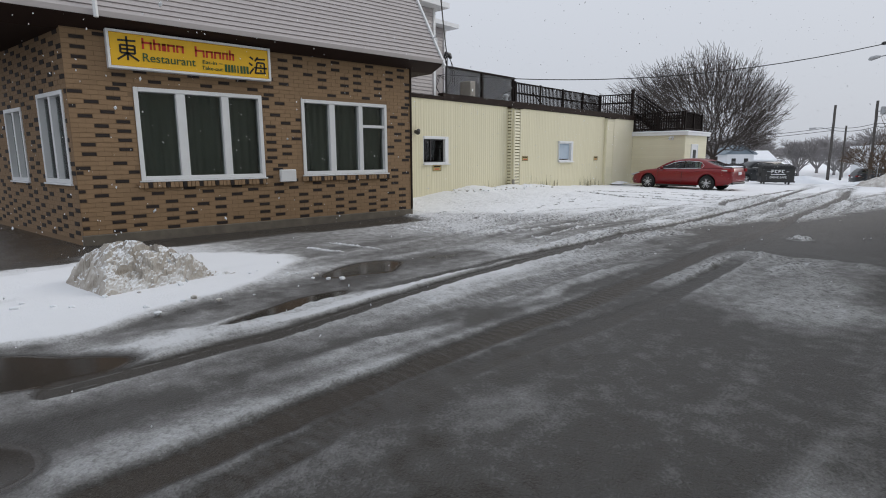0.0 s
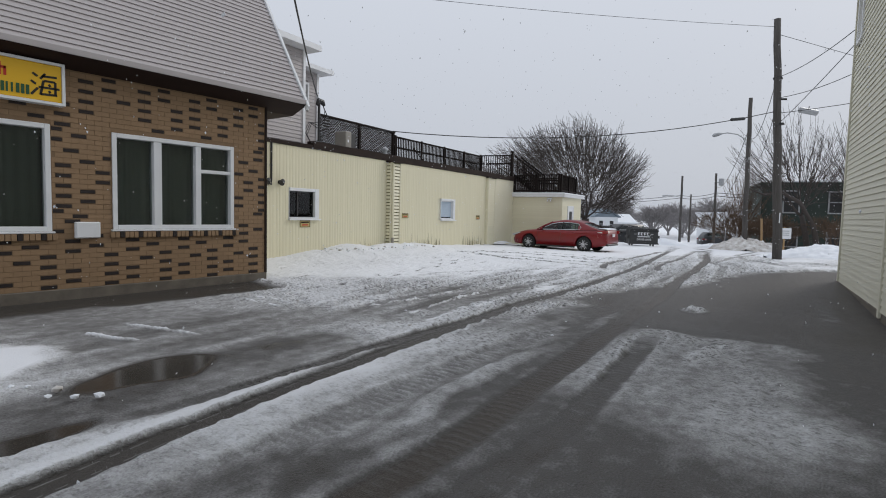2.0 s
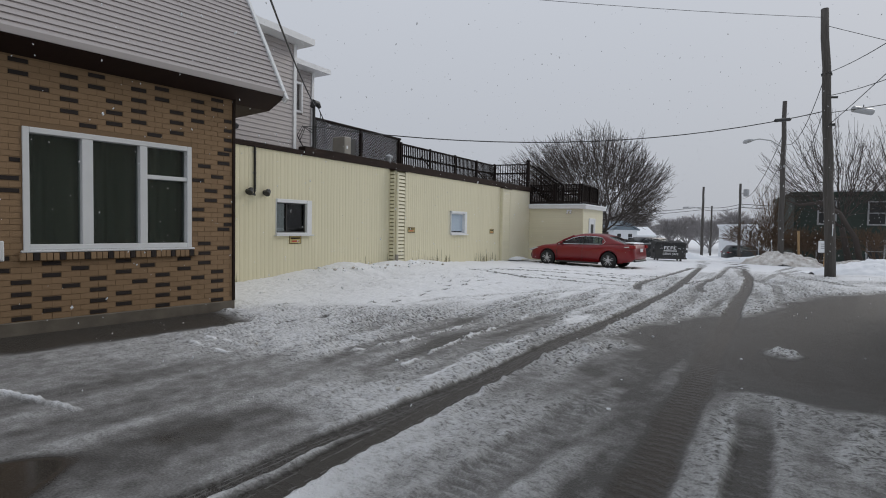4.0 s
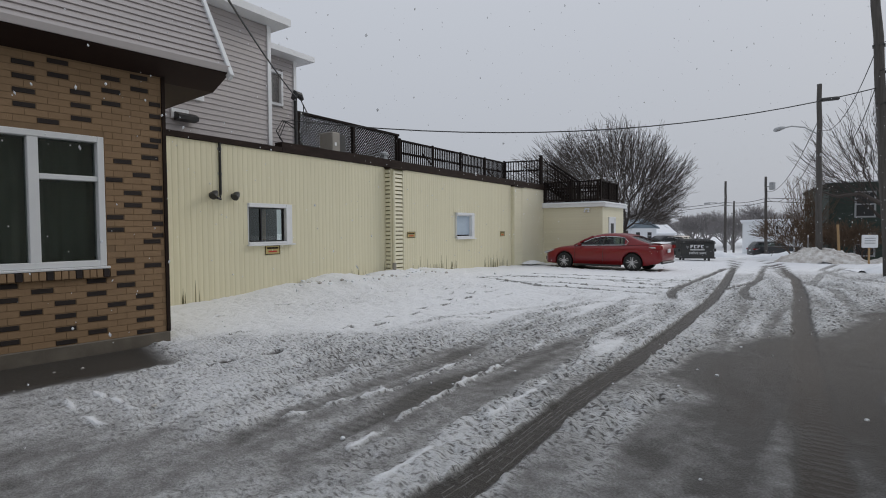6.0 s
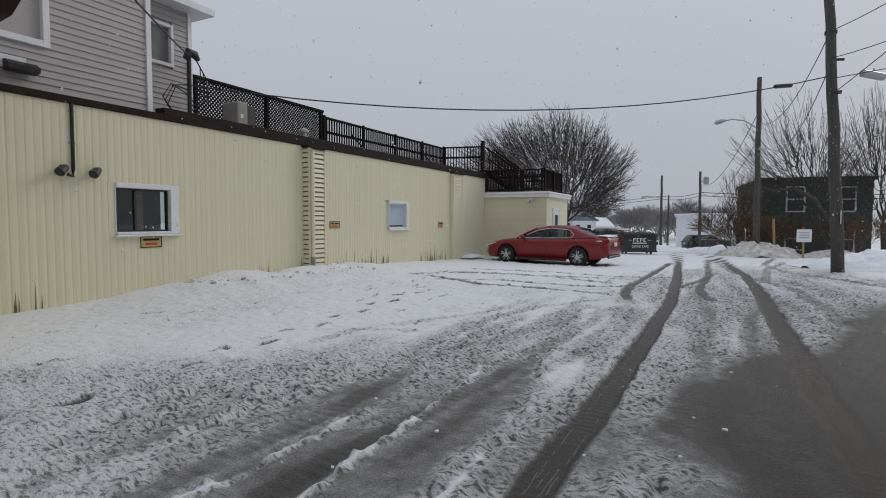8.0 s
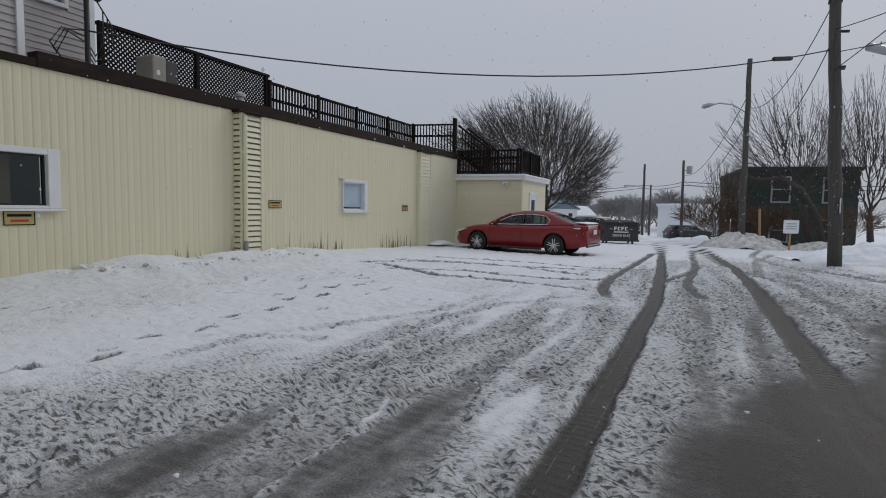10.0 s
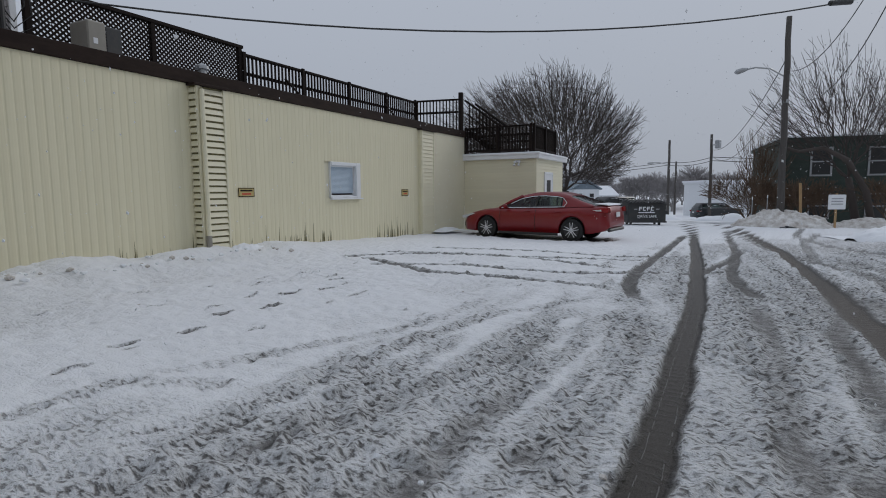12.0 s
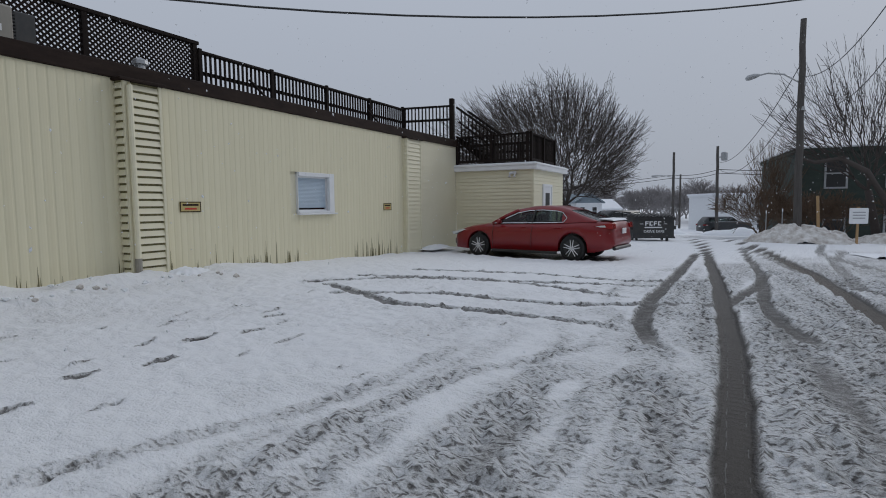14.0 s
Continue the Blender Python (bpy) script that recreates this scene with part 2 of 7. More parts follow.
hl.new(hmix.outputs[2], hn["Principled BSDF"].inputs["Base Color"])
GLASS = glass_material("window_glass")
CARGLASS = glass_material("tinted_car_glass", (0.3, 0.36, 0.34))
CURTAIN = material("grey_green_curtain", (0.17, 0.18, 0.17), 0.9, tint=(0.09, 0.1, 0.093), scale=3, stretch=(6, 6, 0.3))
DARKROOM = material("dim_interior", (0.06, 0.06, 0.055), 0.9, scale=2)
# blind colour, also used as painted sky reflection behind the house pane
BLINDSKY = material("pale_blue_blind_and_sky", (0.42, 0.5, 0.58), 0.7, tint=(0.34, 0.42, 0.5), scale=4)
BOARD = material("unpainted_board", (0.33, 0.22, 0.15), 0.8, tint=(0.2, 0.14, 0.1), scale=4)
PLATE = material("faded_yellow_plate", (0.5, 0.4, 0.16), 0.6, tint=(0.35, 0.27, 0.12), scale=20)
SIGNYELLOW = material("sign_yellow", (0.8, 0.47, 0.02), 0.45, tint=(0.74, 0.41, 0.02), scale=2)
SIGNRED = material("sign_red", (0.55, 0.035, 0.02), 0.45, scale=5)
SIGNGREEN = material("sign_green", (0.02, 0.09, 0.04), 0.45, scale=5)
SIGNBLACK = material("sign_black", (0.015, 0.014, 0.013), 0.45, scale=5)
BLACK = material("black_plastic", (0.02, 0.02, 0.02), 0.45, tint=(0.035, 0.035, 0.035), scale=10)
CABLE = material("black_cable", (0.018, 0.018, 0.018), 0.5, scale=5)
STEEL = material("galvanised_steel", (0.4, 0.41, 0.42), 0.4, metal=0.7, tint=(0.28, 0.28, 0.28), scale=8)
ACBOX = material("beige_metal_cabinet", (0.3, 0.28, 0.24), 0.5, tint=(0.22, 0.2, 0.17), scale=5)
POLEWOOD = material("weathered_pole_wood", (0.1, 0.092, 0.085), 0.9, tint=(0.045, 0.04, 0.036), scale=6, amount=0.9, stretch=(4, 4, 0.15), bump=0.6, bump_scale=30)
BARK = material("dark_grey_bark", (0.07, 0.058, 0.052), 0.95, tint=(0.045, 0.038, 0.034), scale=5, bump=0.4)
# bark of distant trees lightened: snowfall haze is put into its colour
HAZEBARK = material("haze_pale_twigs", (0.3, 0.285, 0.285), 0.95, tint=(0.22, 0.205, 0.2), scale=3)
TWIG = material("brown_twigs", (0.13, 0.085, 0.055), 0.95, tint=(0.07, 0.05, 0.035), scale=4)
GREENWALL = material("dark_green_shingle", (0.048, 0.064, 0.053), 0.85, tint=(0.028, 0.038, 0.032), scale=3, amount=0.7, per_piece=0.1)
FARWHITE = material("white_clapboard", (0.74, 0.76, 0.78), 0.6, tint=(0.66, 0.68, 0.7), scale=2)
SLATE = material("blue_grey_shingle", (0.2, 0.25, 0.29), 0.7, scale=3)
REDPAINT = material("red_car_paint", (0.2, 0.006, 0.009), 0.3, tint=(0.17, 0.005, 0.008), scale=2, spec=0.4)
REDPAINT.node_tree.nodes["Principled BSDF"].inputs["Coat Weight"].default_value = 0.35
DARKPAINT = material("dark_grey_car_paint", (0.03, 0.033, 0.036), 0.3, scale=2)
RUBBER = material("tyre_rubber", (0.018, 0.018, 0.018), 0.85, scale=20)
ALLOY = material("machined_alloy", (0.6, 0.61, 0.62), 0.3, metal=0.8, scale=10)
SPOKE = material("machined_spoke", (0.75, 0.75, 0.76), 0.35, metal=0.3, scale=10)
CHROME = material("chrome_trim", (0.75, 0.75, 0.75), 0.15, metal=1.0, scale=10)
LAMPRED = material("red_lamp_lens", (0.25, 0.008, 0.01), 0.15, scale=10)
LAMPCLEAR = material("clear_lamp_lens", (0.6, 0.6, 0.6), 0.1, scale=10)
DUMPBLACK = material("black_painted_steel", (0.022, 0.024, 0.026), 0.5, tint=(0.05, 0.045, 0.04), scale=5, amount=0.8, bump=0.2)
WOODPOST = material("pale_timber_post", (0.4, 0.26, 0.13), 0.8, scale=5)
FLAKE = material("snowflake_white", (0.9, 0.92, 0.95), 0.9, scale=1)
fn, fl = FLAKE.node_tree.nodes, FLAKE.node_tree.links
glow_through = fn.new("ShaderNodeBsdfTranslucent")
glow_through.inputs[0].default_value = (0.95, 0.96, 0.98, 1)
both = fn.new("ShaderNodeMixShader")
both.inputs[0].default_value = 0.55
fl.new(fn["Principled BSDF"].outputs[0], both.inputs[1])
fl.new(glow_through.outputs[0], both.inputs[2])
fl.new(both.outputs[0], fn["Material Output"].inputs[0])
GROUNDMAT = ground_material()


# ---- building helpers ----
def bm_box(bm, lo, hi, bevel=0.0):
    x0, y0, z0 = lo
    x1, y1, z1 = hi
    made = bmesh.ops.create_cube(bm, size=1, matrix=Matrix.LocRotScale(((x0 + x1) / 2, (y0 + y1) / 2, (z0 + z1) / 2), None, (x1 - x0, y1 - y0, z1 - z0)))
    if bevel:
        edges = {e for v in made["verts"] for e in v.link_edges}
        bmesh.ops.bevel(bm, geom=list(edges), offset=bevel, segments=1, affect="EDGES", profile=0.5)
    return bm


def box(lo, hi, bevel=0.0):
    return bm_box(bmesh.new(), lo, hi, bevel)


def boxes(*pairs, bevel=0.0):
    bm = bmesh.new()
    for lo, hi in pairs:
        bm_box(bm, lo, hi, bevel)
    return bm


def bm_tube(bm, pts, radii, sides=6, caps=True):
    pts = [Vector(p) for p in pts]
    if isinstance(radii, (int, float)):
        radii = [radii] * len(pts)
    rings = []
    for i, p in enumerate(pts):
        d = (pts[min(i + 1, len(pts) - 1)] - pts[max(i - 1, 0)]).normalized()
        a = d.cross(Vector((0, 0, 1)) if abs(d.z) < 0.9 else Vector((1, 0, 0))).normalized()
        c = d.cross(a)
        rings.append([bm.verts.new(p + radii[i] * (math.cos(q) * a + math.sin(q) * c)) for q in (2 * math.pi * k / sides for k in range(sides))])
    for r0, r1 in zip(rings, rings[1:]):
        for k in range(sides):
            bm.faces.new((r0[k], r0[(k + 1) % sides], r1[(k + 1) % sides], r1[k]))
    if caps:
        bm.faces.new(rings[0][::-1])
        bm.faces.new(rings[-1])
    return bm


def tube(pts, radii, sides=8):
    return bm_tube(bmesh.new(), pts, radii, sides)


def prism(outline, depth, axis=1):
    """A plate from a closed outline in two coordinates, thick along the third."""
    bm = bmesh.new()

    def at(p, d):
        q = list(p)
        q.insert(axis, d)
        return q
    a = [bm.verts.new(at(p, depth[0])) for p in outline]
    c = [bm.verts.new(at(p, depth[1])) for p in outline]
    bm.faces.new(a)
    bm.faces.new(c[::-1])
    for k in range(len(a)):
        j = (k + 1) % len(a)
        bm.faces.new((a[j], a[k], c[k], c[j]))
    bmesh.ops.recalc_face_normals(bm, faces=bm.faces)
    return bm


def mesh_of(name, bm, mat, smooth=False):
    me = bpy.data.meshes.new(name)
    bmesh.ops.recalc_face_normals(bm, faces=bm.faces)
    bm.to_mesh(me)
    bm.free()
    me.materials.append(mat)
    if smooth:
        for p in me.polygons:
            p.use_smooth = True
    return me


def part(name, bm, mat, parent, label="", smooth=False):
    ob = new(name, bm if isinstance(bm, bpy.types.Mesh) else mesh_of(name, bm, mat, smooth))
    ob.parent = parent
    if label:
        tagged(ob, label)
    return ob


def piece(name, me, parent, m):
    ob = new(name, me)
    ob.parent = parent
    ob.matrix_local = m
    return ob


def thing(name, m, label, category, group="", kind=""):
    ob = new(name)
    ob.matrix_world = m
    return tagged(ob, label, category, group, kind)


def solid(name, bm, mat, label, category, group="", kind="", m=None, smooth=False):
    ob = new(name, mesh_of(name, bm, mat, smooth))
    if m is not None:
        ob.matrix_world = m
    return tagged(ob, label, category, group, kind)


def lap_board(length, exposure, thick=0.025):
    """One lap siding board along x, its face towards -y, leaning out at its foot."""
    out = [(-thick, 0.0), (-0.004, exposure + 0.012), (0.01, exposure + 0.012), (0.01, 0.0)]
    return prism(out, (0, length), axis=0)


def lap_wall(parent, mat, u0, u1, z0, z1, exposure, place=Matrix(), holes=()):
    """Courses of lap siding, each a board of its own; place takes x along the wall, y inwards, z up. holes: (u0, u1, z0, z1)."""
    cache = {}
    z = z0
    while z < z1 - 0.02:
        e = min(exposure, z1 - z)
        spans = [(u0, u1)]
        for h0, h1, k0, k1 in holes:
            if z + e > k0 + 0.02 and z < k1 - 0.02:
                spans = [s for a, c in spans for s in ((a, min(c, h0)), (max(a, h1), c)) if s[1] - s[0] > 0.01]
        for a, c in spans:
            key = (round(c - a, 3), round(e, 3))
            if key not in cache:
                cache[key] = mesh_of("board", lap_board(c - a, e), mat)
            piece("board", cache[key], parent, place @ Matrix.Translation((a, 0, z)))
        z += exposure


def window(parent, place, w, h, bars=(), cross=(), frame_w=0.07, depth=0.09, back=None, proud=0.04, mat=WHITE, sill=True, cloth=None):
    """A window set in an opening: x along the wall, y inwards, z up from its lower corner. bars: (u, width); cross: (u0, u1, z)."""
    win = new("window")
    win.parent = parent
    win.matrix_local = place
    f = frame_w
    fr = boxes(((0, -proud, 0), (f, depth, h)), ((w - f, -proud, 0), (w, depth, h)), ((f, -proud, 0), (w - f, depth, f)), ((f, -proud, h - f), (w - f, depth, h)), bevel=0.006)
    part("frame", fr, mat, win, "white vinyl frame")
    edges = [f] + [x for b in bars for x in (b[0], b[0] + b[1])] + [w - f]
    for a, b in bars:
        part("mullion", box((a, -proud + 0.008, f), (a + b, depth, h - f), 0.005), mat, win)
    for a, c, z in cross:
        part("transom", box((a, -proud + 0.012, z), (c, depth, z + 0.06), 0.005), mat, win)
    for a, c in zip(edges[::2], edges[1::2]):
        pane = part("pane", box((a, 0.03, f), (c, 0.036, h - f)), GLASS, win)
        pane.visible_shadow = False
    if sill:
        part("sill", box((-0.03, -proud - 0.03, -0.03), (w + 0.03, depth, -0.002), 0.006), mat, win)
    if back:
        part("curtain", back(w, h), cloth or CURTAIN, win, "pale cloth, blind and sky reflection" if cloth else "drawn dark curtain")
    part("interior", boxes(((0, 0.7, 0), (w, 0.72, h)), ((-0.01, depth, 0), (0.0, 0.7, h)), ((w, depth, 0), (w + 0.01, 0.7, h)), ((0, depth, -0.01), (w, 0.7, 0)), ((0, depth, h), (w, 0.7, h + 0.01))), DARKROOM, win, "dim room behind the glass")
    return win


def curtain(w, h):
    bm = bmesh.new()
    n = int(w / 0.025)
    rows = [[bm.verts.new((w * i / n, 0.2 + 0.025 * math.sin(i * 1.1) * (0.6 + 0.4 * math.sin(i * 0.23)), z)) for i in range(n + 1)] for z in (0.02, h - 0.02)]
    for i in range(n):
        bm.faces.new((rows[0][i], rows[0][i + 1], rows[1][i + 1], rows[1][i]))
    return bm


def wire(name, a, c, sag, r, label, mat=None, n=16):
    a, c = Vector(a), Vector(c)
    pts = [a.lerp(c, i / n) - Vector((0, 0, 4 * sag * (i / n) * (1 - i / n))) for i in range(n + 1)]
    return solid(name, tube(pts, r, 5), mat or CABLE, label, "cable", "overhead cables")


def letters(name, text, size, mat, parent, place, width=None, label=""):
    cu = bpy.data.curves.new(name, "FONT")
    cu.body, cu.size, cu.extrude = text, size, 0.004
    tmp = bpy.data.objects.new(name, cu)
    scene.collection.objects.link(tmp)
    bpy.context.view_layer.update()
    me = bpy.data.meshes.new_from_object(tmp.evaluated_get(bpy.context.evaluated_depsgraph_get()))
    bpy.data.objects.remove(tmp)
    xs = [v.co.x for v in me.vertices]
    lo, hi = min(xs), max(xs)
    k = (width / (hi - lo)) if width else 1.0
    for v in me.vertices:
        v.co.x = (v.co.x - lo) * k
    me.materials.clear()
    me.materials.append(mat)
    ob = new(name, me)
    ob.parent = parent
    ob.matrix_local = place
    if label:
        tagged(ob, label)
    return ob


# ---- ground ----
def level(x, y):
    """Height of the ground before the snow lies on it."""
    r = np.interp(x, [-50, 5, 10, 13.5, 16, 20, 26, 40, 66, 100, 400], [0.43, 0.43, 0.45, 0.33, 0.32, 0.28, 0.22, 0.0, -1.2, -2.0, -3.0])
    k = np.interp(x, [10, 14, 20, 26, 60], [0.0, 0.025, 0.025, 0.008, 0.0])
    s = 0.09 * np.clip((np.asarray(x) - 13) / 6, 0, 1) * np.clip((34 - np.asarray(x)) / 6, 0, 1)
    return r + k * np.clip(np.asarray(y) - 7, 0, 9) + s * np.clip(5.6 - np.asarray(y), 0, 2.6)


def flat(x, y):
    return float(level(x, y))


def value_noise(x, y, cell, seed):
    rng = np.random.RandomState(seed)
    g = rng.rand(257, 257)
    u, v = x / cell, y / cell
    i, j = np.floor(u).astype(int), np.floor(v).astype(int)
    a, b = u - i, v - j
    a, b = a * a * (3 - 2 * a), b * b * (3 - 2 * b)
    i, j, i1, j1 = i % 256, j % 256, (i + 1) % 256, (j + 1) % 256
    return (g[i, j] * (1 - a) + g[i1, j] * a) * (1 - b) + (g[i, j1] * (1 - a) + g[i1, j1] * a) * b


def off_line(x, y, pts):
    """Distance from a polyline, and how far along it."""
    best, along, run = np.full(x.shape, 1e9), np.zeros(x.shape), 0.0
    for (x0, y0), (x1, y1) in zip(pts, pts[1:]):
        dx, dy = x1 - x0, y1 - y0
        n = math.hypot(dx, dy)
        t = np.clip(((x - x0) * dx + (y - y0) * dy) / n**2, 0, 1)
        d = np.hypot(x - x0 - t * dx, y - y0 - t * dy)
        along = np.where(d < best, run + t * n, along)
        best = np.minimum(best, d)
        run += n
    return best, along


def inside(x, y, poly):
    """Signed distance to a polygon, positive inside."""
    c = np.zeros(x.shape, bool)
    for (x0, y0), (x1, y1) in zip(poly, poly[1:] + poly[:1]):
        hit = ((y0 > y) != (y1 > y)) & (x < (x1 - x0) * (y - y0) / ((y1 - y0) or 1e-9) + x0)
        c ^= hit
    d, _ = off_line(x, y, poly + poly[:1])
    return np.where(c, d, -d)


def smooth(a, lo, hi):
    t = np.clip((a - lo) / (hi - lo), 0, 1)
    return t * t * (3 - 2 * t)


TRACK_LEFT = [(1.3, 4.58), (2.85, 4.68), (4.25, 5.0), (5.57, 5.24), (7.7, 5.5), (10.6, 5.88), (15.2, 6.42), (18.8, 6.86), (22.8, 7.52), (31.2, 9.06), (36.7, 10.14), (60, 15)]
TRACK_LEFT_OUTER = [(10.6, 5.88), (8.7, 5.68), (7.43, 5.64), (6.66, 5.61), (5.72, 5.54), (5.0, 5.5), (4.2, 5.47)]
LANE = [(3.5, 4.2), (5.8, 4.47), (7.4, 4.53), (10.6, 4.6), (12.5, 4.75)]
TRACK_RIGHT = [(1.3, 3.15), (3.7, 3.45), (5.7, 3.6), (6.9, 3.72), (9.5, 4.02), (15.8, 4.85), (21, 5.5), (25.8, 6.18), (35.3, 8.03), (40, 9.3), (60, 14)]
TRACK_MID = [(1.7, 2.84), (2.5, 3.04), (3.4, 3.14), (6, 3.1), (9.5, 3.5)]
RIDGE = [(0.0, 5.25), (1.04, 5.16), (2.06, 4.98), (3.29, 4.95), (4.56, 5.23), (5.6, 5.38), (6.6, 5.47)]
CURVE_A = [(31, 9.3), (24.7, 8.57), (20.8, 8.17), (19.3, 7.9), (18.5, 7.6), (17.8, 7.2)]
CURVE_B = [(34.8, 8.5), (25, 7.08), (22, 6.85), (20.6, 6.62), (19.5, 6.25), (18.7, 5.87)]
FAINT = [[(12.2, 8.05), (13.3, 7.95), (14.63, 7.74), (16.5, 7.55), (17.9, 7.3)], [(11.4, 6.75), (12.6, 6.85), (13.9, 6.75), (14.9, 6.75), (16.4, 7.0), (17.8, 7.2)], [(12.0, 7.4), (14.2, 7.25), (16, 7.35), (17.7, 7.4)],
         [(11.5, 8.1), (13.3, 8.5), (15, 8.6), (16.3, 8.5), (18.3, 7.8)], [(7.4, 7.06), (8.5, 7.42), (10.5, 7.6), (12.5, 8.0)], [(7.6, 6.6), (9.5, 6.95), (11.5, 7.05), (13.5, 7.2)], [(11.0, 5.4), (14, 5.6), (17, 5.95), (20, 6.3)],
         [(11.5, 9.4), (13.0, 9.6), (14.2, 9.2), (15.3, 8.9), (17.4, 9.0)], [(12.4, 10.2), (13.2, 9.2), (13.6, 8.4)], [(13.6, 5.0), (15.5, 5.3), (17.5, 5.4), (19.5, 5.2)]]
LINK = [(21.4, 7.22), (23.6, 7.06), (26.3, 7.06)]
ARCS = [[(18.9, 12.8), (18.3, 10.9), (18.7, 9.35), (18.8, 8.3), (18.6, 7.7)], [(20, 13.1), (21.2, 11.3), (21.1, 9.6), (20.8, 8.2)], [(18.4, 12.1), (19.4, 10.7), (19.7, 9.0), (21, 7.6), (22, 6.2)],
        [(21.5, 13), (22.6, 11), (22.8, 9), (24, 7.6)], [(18.9, 13.2), (20.2, 12.5), (21.8, 9.8), (22.6, 8)]]
SIDE_CURVES = [[(17, 4.2), (22, 4.9), (27, 6.6), (36, 8.6)], [(22, 3.2), (28, 5.2), (33, 6.2), (41, 6.0)], [(24, 5.6), (30, 5.9), (36, 5.4)]]
ASPHALT = [(-8, -4), (-8, 2.6), (1.4, 3.2), (3.1, 3.5), (5.3, 3.75), (7.6, 3.9), (8.6, 4.6), (9.3, 5.15), (10.4, 5.3), (12.7, 5.6), (14.8, 5.2), (15.7, 4.75), (17.9, 4.2), (19, 3.2), (20.7, 2.2), (20.7, -4)]
LEFT_SNOW = [(-12, 9.0), (1.1, 9.0), (1.9, 9.3), (3.2, 9.55), (3.9, 9.3), (4.6, 7.6), (3.5, 6.45), (1.9, 5.75), (0, 5.7), (-12, 5.5)]


def ground_cover(x, y):
    """Snow cover, wetness and brown slush at each place."""
    n1, n2, n3 = value_noise(x, y, 1.7, 1), value_noise(x, y, 0.5, 2), value_noise(x, y, 0.16, 3)
    stir = 0.5 * n1 + 0.32 * n2 + 0.18 * n3 - 0.5
    xs, ys = x + 0.5 * (n1 - 0.5) + 0.2 * (n2 - 0.5), y + 0.5 * (n1 - 0.5) + 0.25 * (n2 - 0.5)
    lot = smooth(ys - (8.6 - 0.05 * (xs - 10)), -1.2, 2.0) * smooth(xs, 7.5, 10.5)
    c = 0.8 + 0.17 * lot
    c = np.where(x > 19, np.maximum(c, 0.8), c)
    c = c + smooth(x, 20, 28) * 0.12
    # dusted apron before the brick front
    apron = smooth(ys, 6.2, 7.0) * (1 - smooth(xs, 7.5, 10.0)) * smooth(xs, 3.0, 4.6)
    c = c * (1 - apron) + apron * (0.43 + 0.1 * n1 + 0.08 * smooth(xs, 5.5, 8))
    # gutter of slush and melt water
    gutter = smooth(ys, 5.15, 5.5) * (1 - smooth(ys, 6.1, 6.8)) * (1 - smooth(xs, 5.5, 7.5))
    c = c * (1 - gutter) + gutter * 0.36
    left = smooth(inside(xs, ys, LEFT_SNOW), -0.25, 0.3)
    c = np.maximum(c, left * 1.0)
    strip = smooth(ys, 9.75, 10.25) * (1 - smooth(xs, 8.6, 9.1)) * smooth(xs, 1.0, 2.2)
    side = smooth(y, 9.1, 9.6) * (1 - smooth(xs, 1.9, 2.4))
    c = c * (1 - strip * 0.95) * (1 - 0.9 * side)
    tar = smooth(inside(xs, ys, ASPHALT), -0.45, 0.5)
    band = smooth(y, 3.4, 3.9) * (1 - smooth(y, 4.7, 5.1)) * (1 - smooth(x, 9, 13))
    c = np.where(band > 0, c * (1 - band) + band * (0.3 + 0.27 * smooth(ys, 4.05, 4.5)), c)
    c = c * (1 - tar) + tar * (0.3 - 0.15 * smooth(xs, 9.6, 11))
    wide = smooth(ys, 3.3, 4.3) * (1 - smooth(ys, 8.5, 10.1)) * smooth(x, 6.5, 9) * (1 - tar) * (1 - smooth(x, 27, 33))
    c = c * (1 - wide) + wide * (0.6 + 0.06 * smooth(x, 12, 13.5) * smooth(ys, 6.2, 6.8) + 0.1 * smooth(ys, 7.6, 8.8) - 0.08 * smooth(x, 12, 13.5) * (1 - smooth(ys, 5.4, 5.9)) * (1 - smooth(x, 18, 21)) + 0.1 * smooth(x, 11, 14) + 0.02 * smooth(x, 18.5, 24) + 0.07 * smooth(x, 12, 14.5) * smooth(ys, 7, 8.5))
    slush_lane = smooth(ys, 5.7, 6.2) * (1 - smooth(ys, 7.2, 8.2)) * smooth(x, 6.2, 8) * (1 - smooth(x, 10.5, 13))
    c -= slush_lane * 0.12 * (0.3 + 1.2 * n1)
    dusted = smooth(xs, 5.2, 6.9) * (1 - smooth(xs, 9.5, 10.1)) * smooth(ys, 0.9, 2.2) * (1 - smooth(ys, 3.4, 4.2))
    c = np.maximum(c, dusted * 0.57)
    for px, py, rx, ry, v in ((11.9, 3.45, 0.42, 0.3, 0.75), (6.4, 4.05, 2.2, 0.24, 0.58), (6.8, 4.9, 2.6, 0.25, 0.62), (3.2, 3.95, 1.6, 0.3, 0.5), (2.1, 2.7, 0.9, 0.5, 0.48), (2.0, 3.5, 1.2, 0.2, 0.5), (8.6, 2.6, 1.3, 0.3, 0.66), (6.0, 3.3, 1.2, 0.2, 0.32), (2.6, 2.2, 0.7, 0.5, 0.35), (8.6, 4.4, 0.9, 0.2, 0.5), (13.5, 2.0, 2.0, 0.25, 0.3), (3.2, 2.6, 0.9, 0.35, 0.4), (1.6, 3.0, 0.6, 0.5, 0.35)):
        b = 1 - smooth(np.hypot((xs - px) / rx, (ys - py) / ry), 0.3, 1.25)
        c = np.maximum(c, b * v)
    for px, py, rx, ry in ((10.3, 6.9, 1.6, 0.5),):
        c -= 0.09 * (1 - smooth(np.hypot((xs - px) / rx, (ys - py) / ry), 0.3, 1.3))
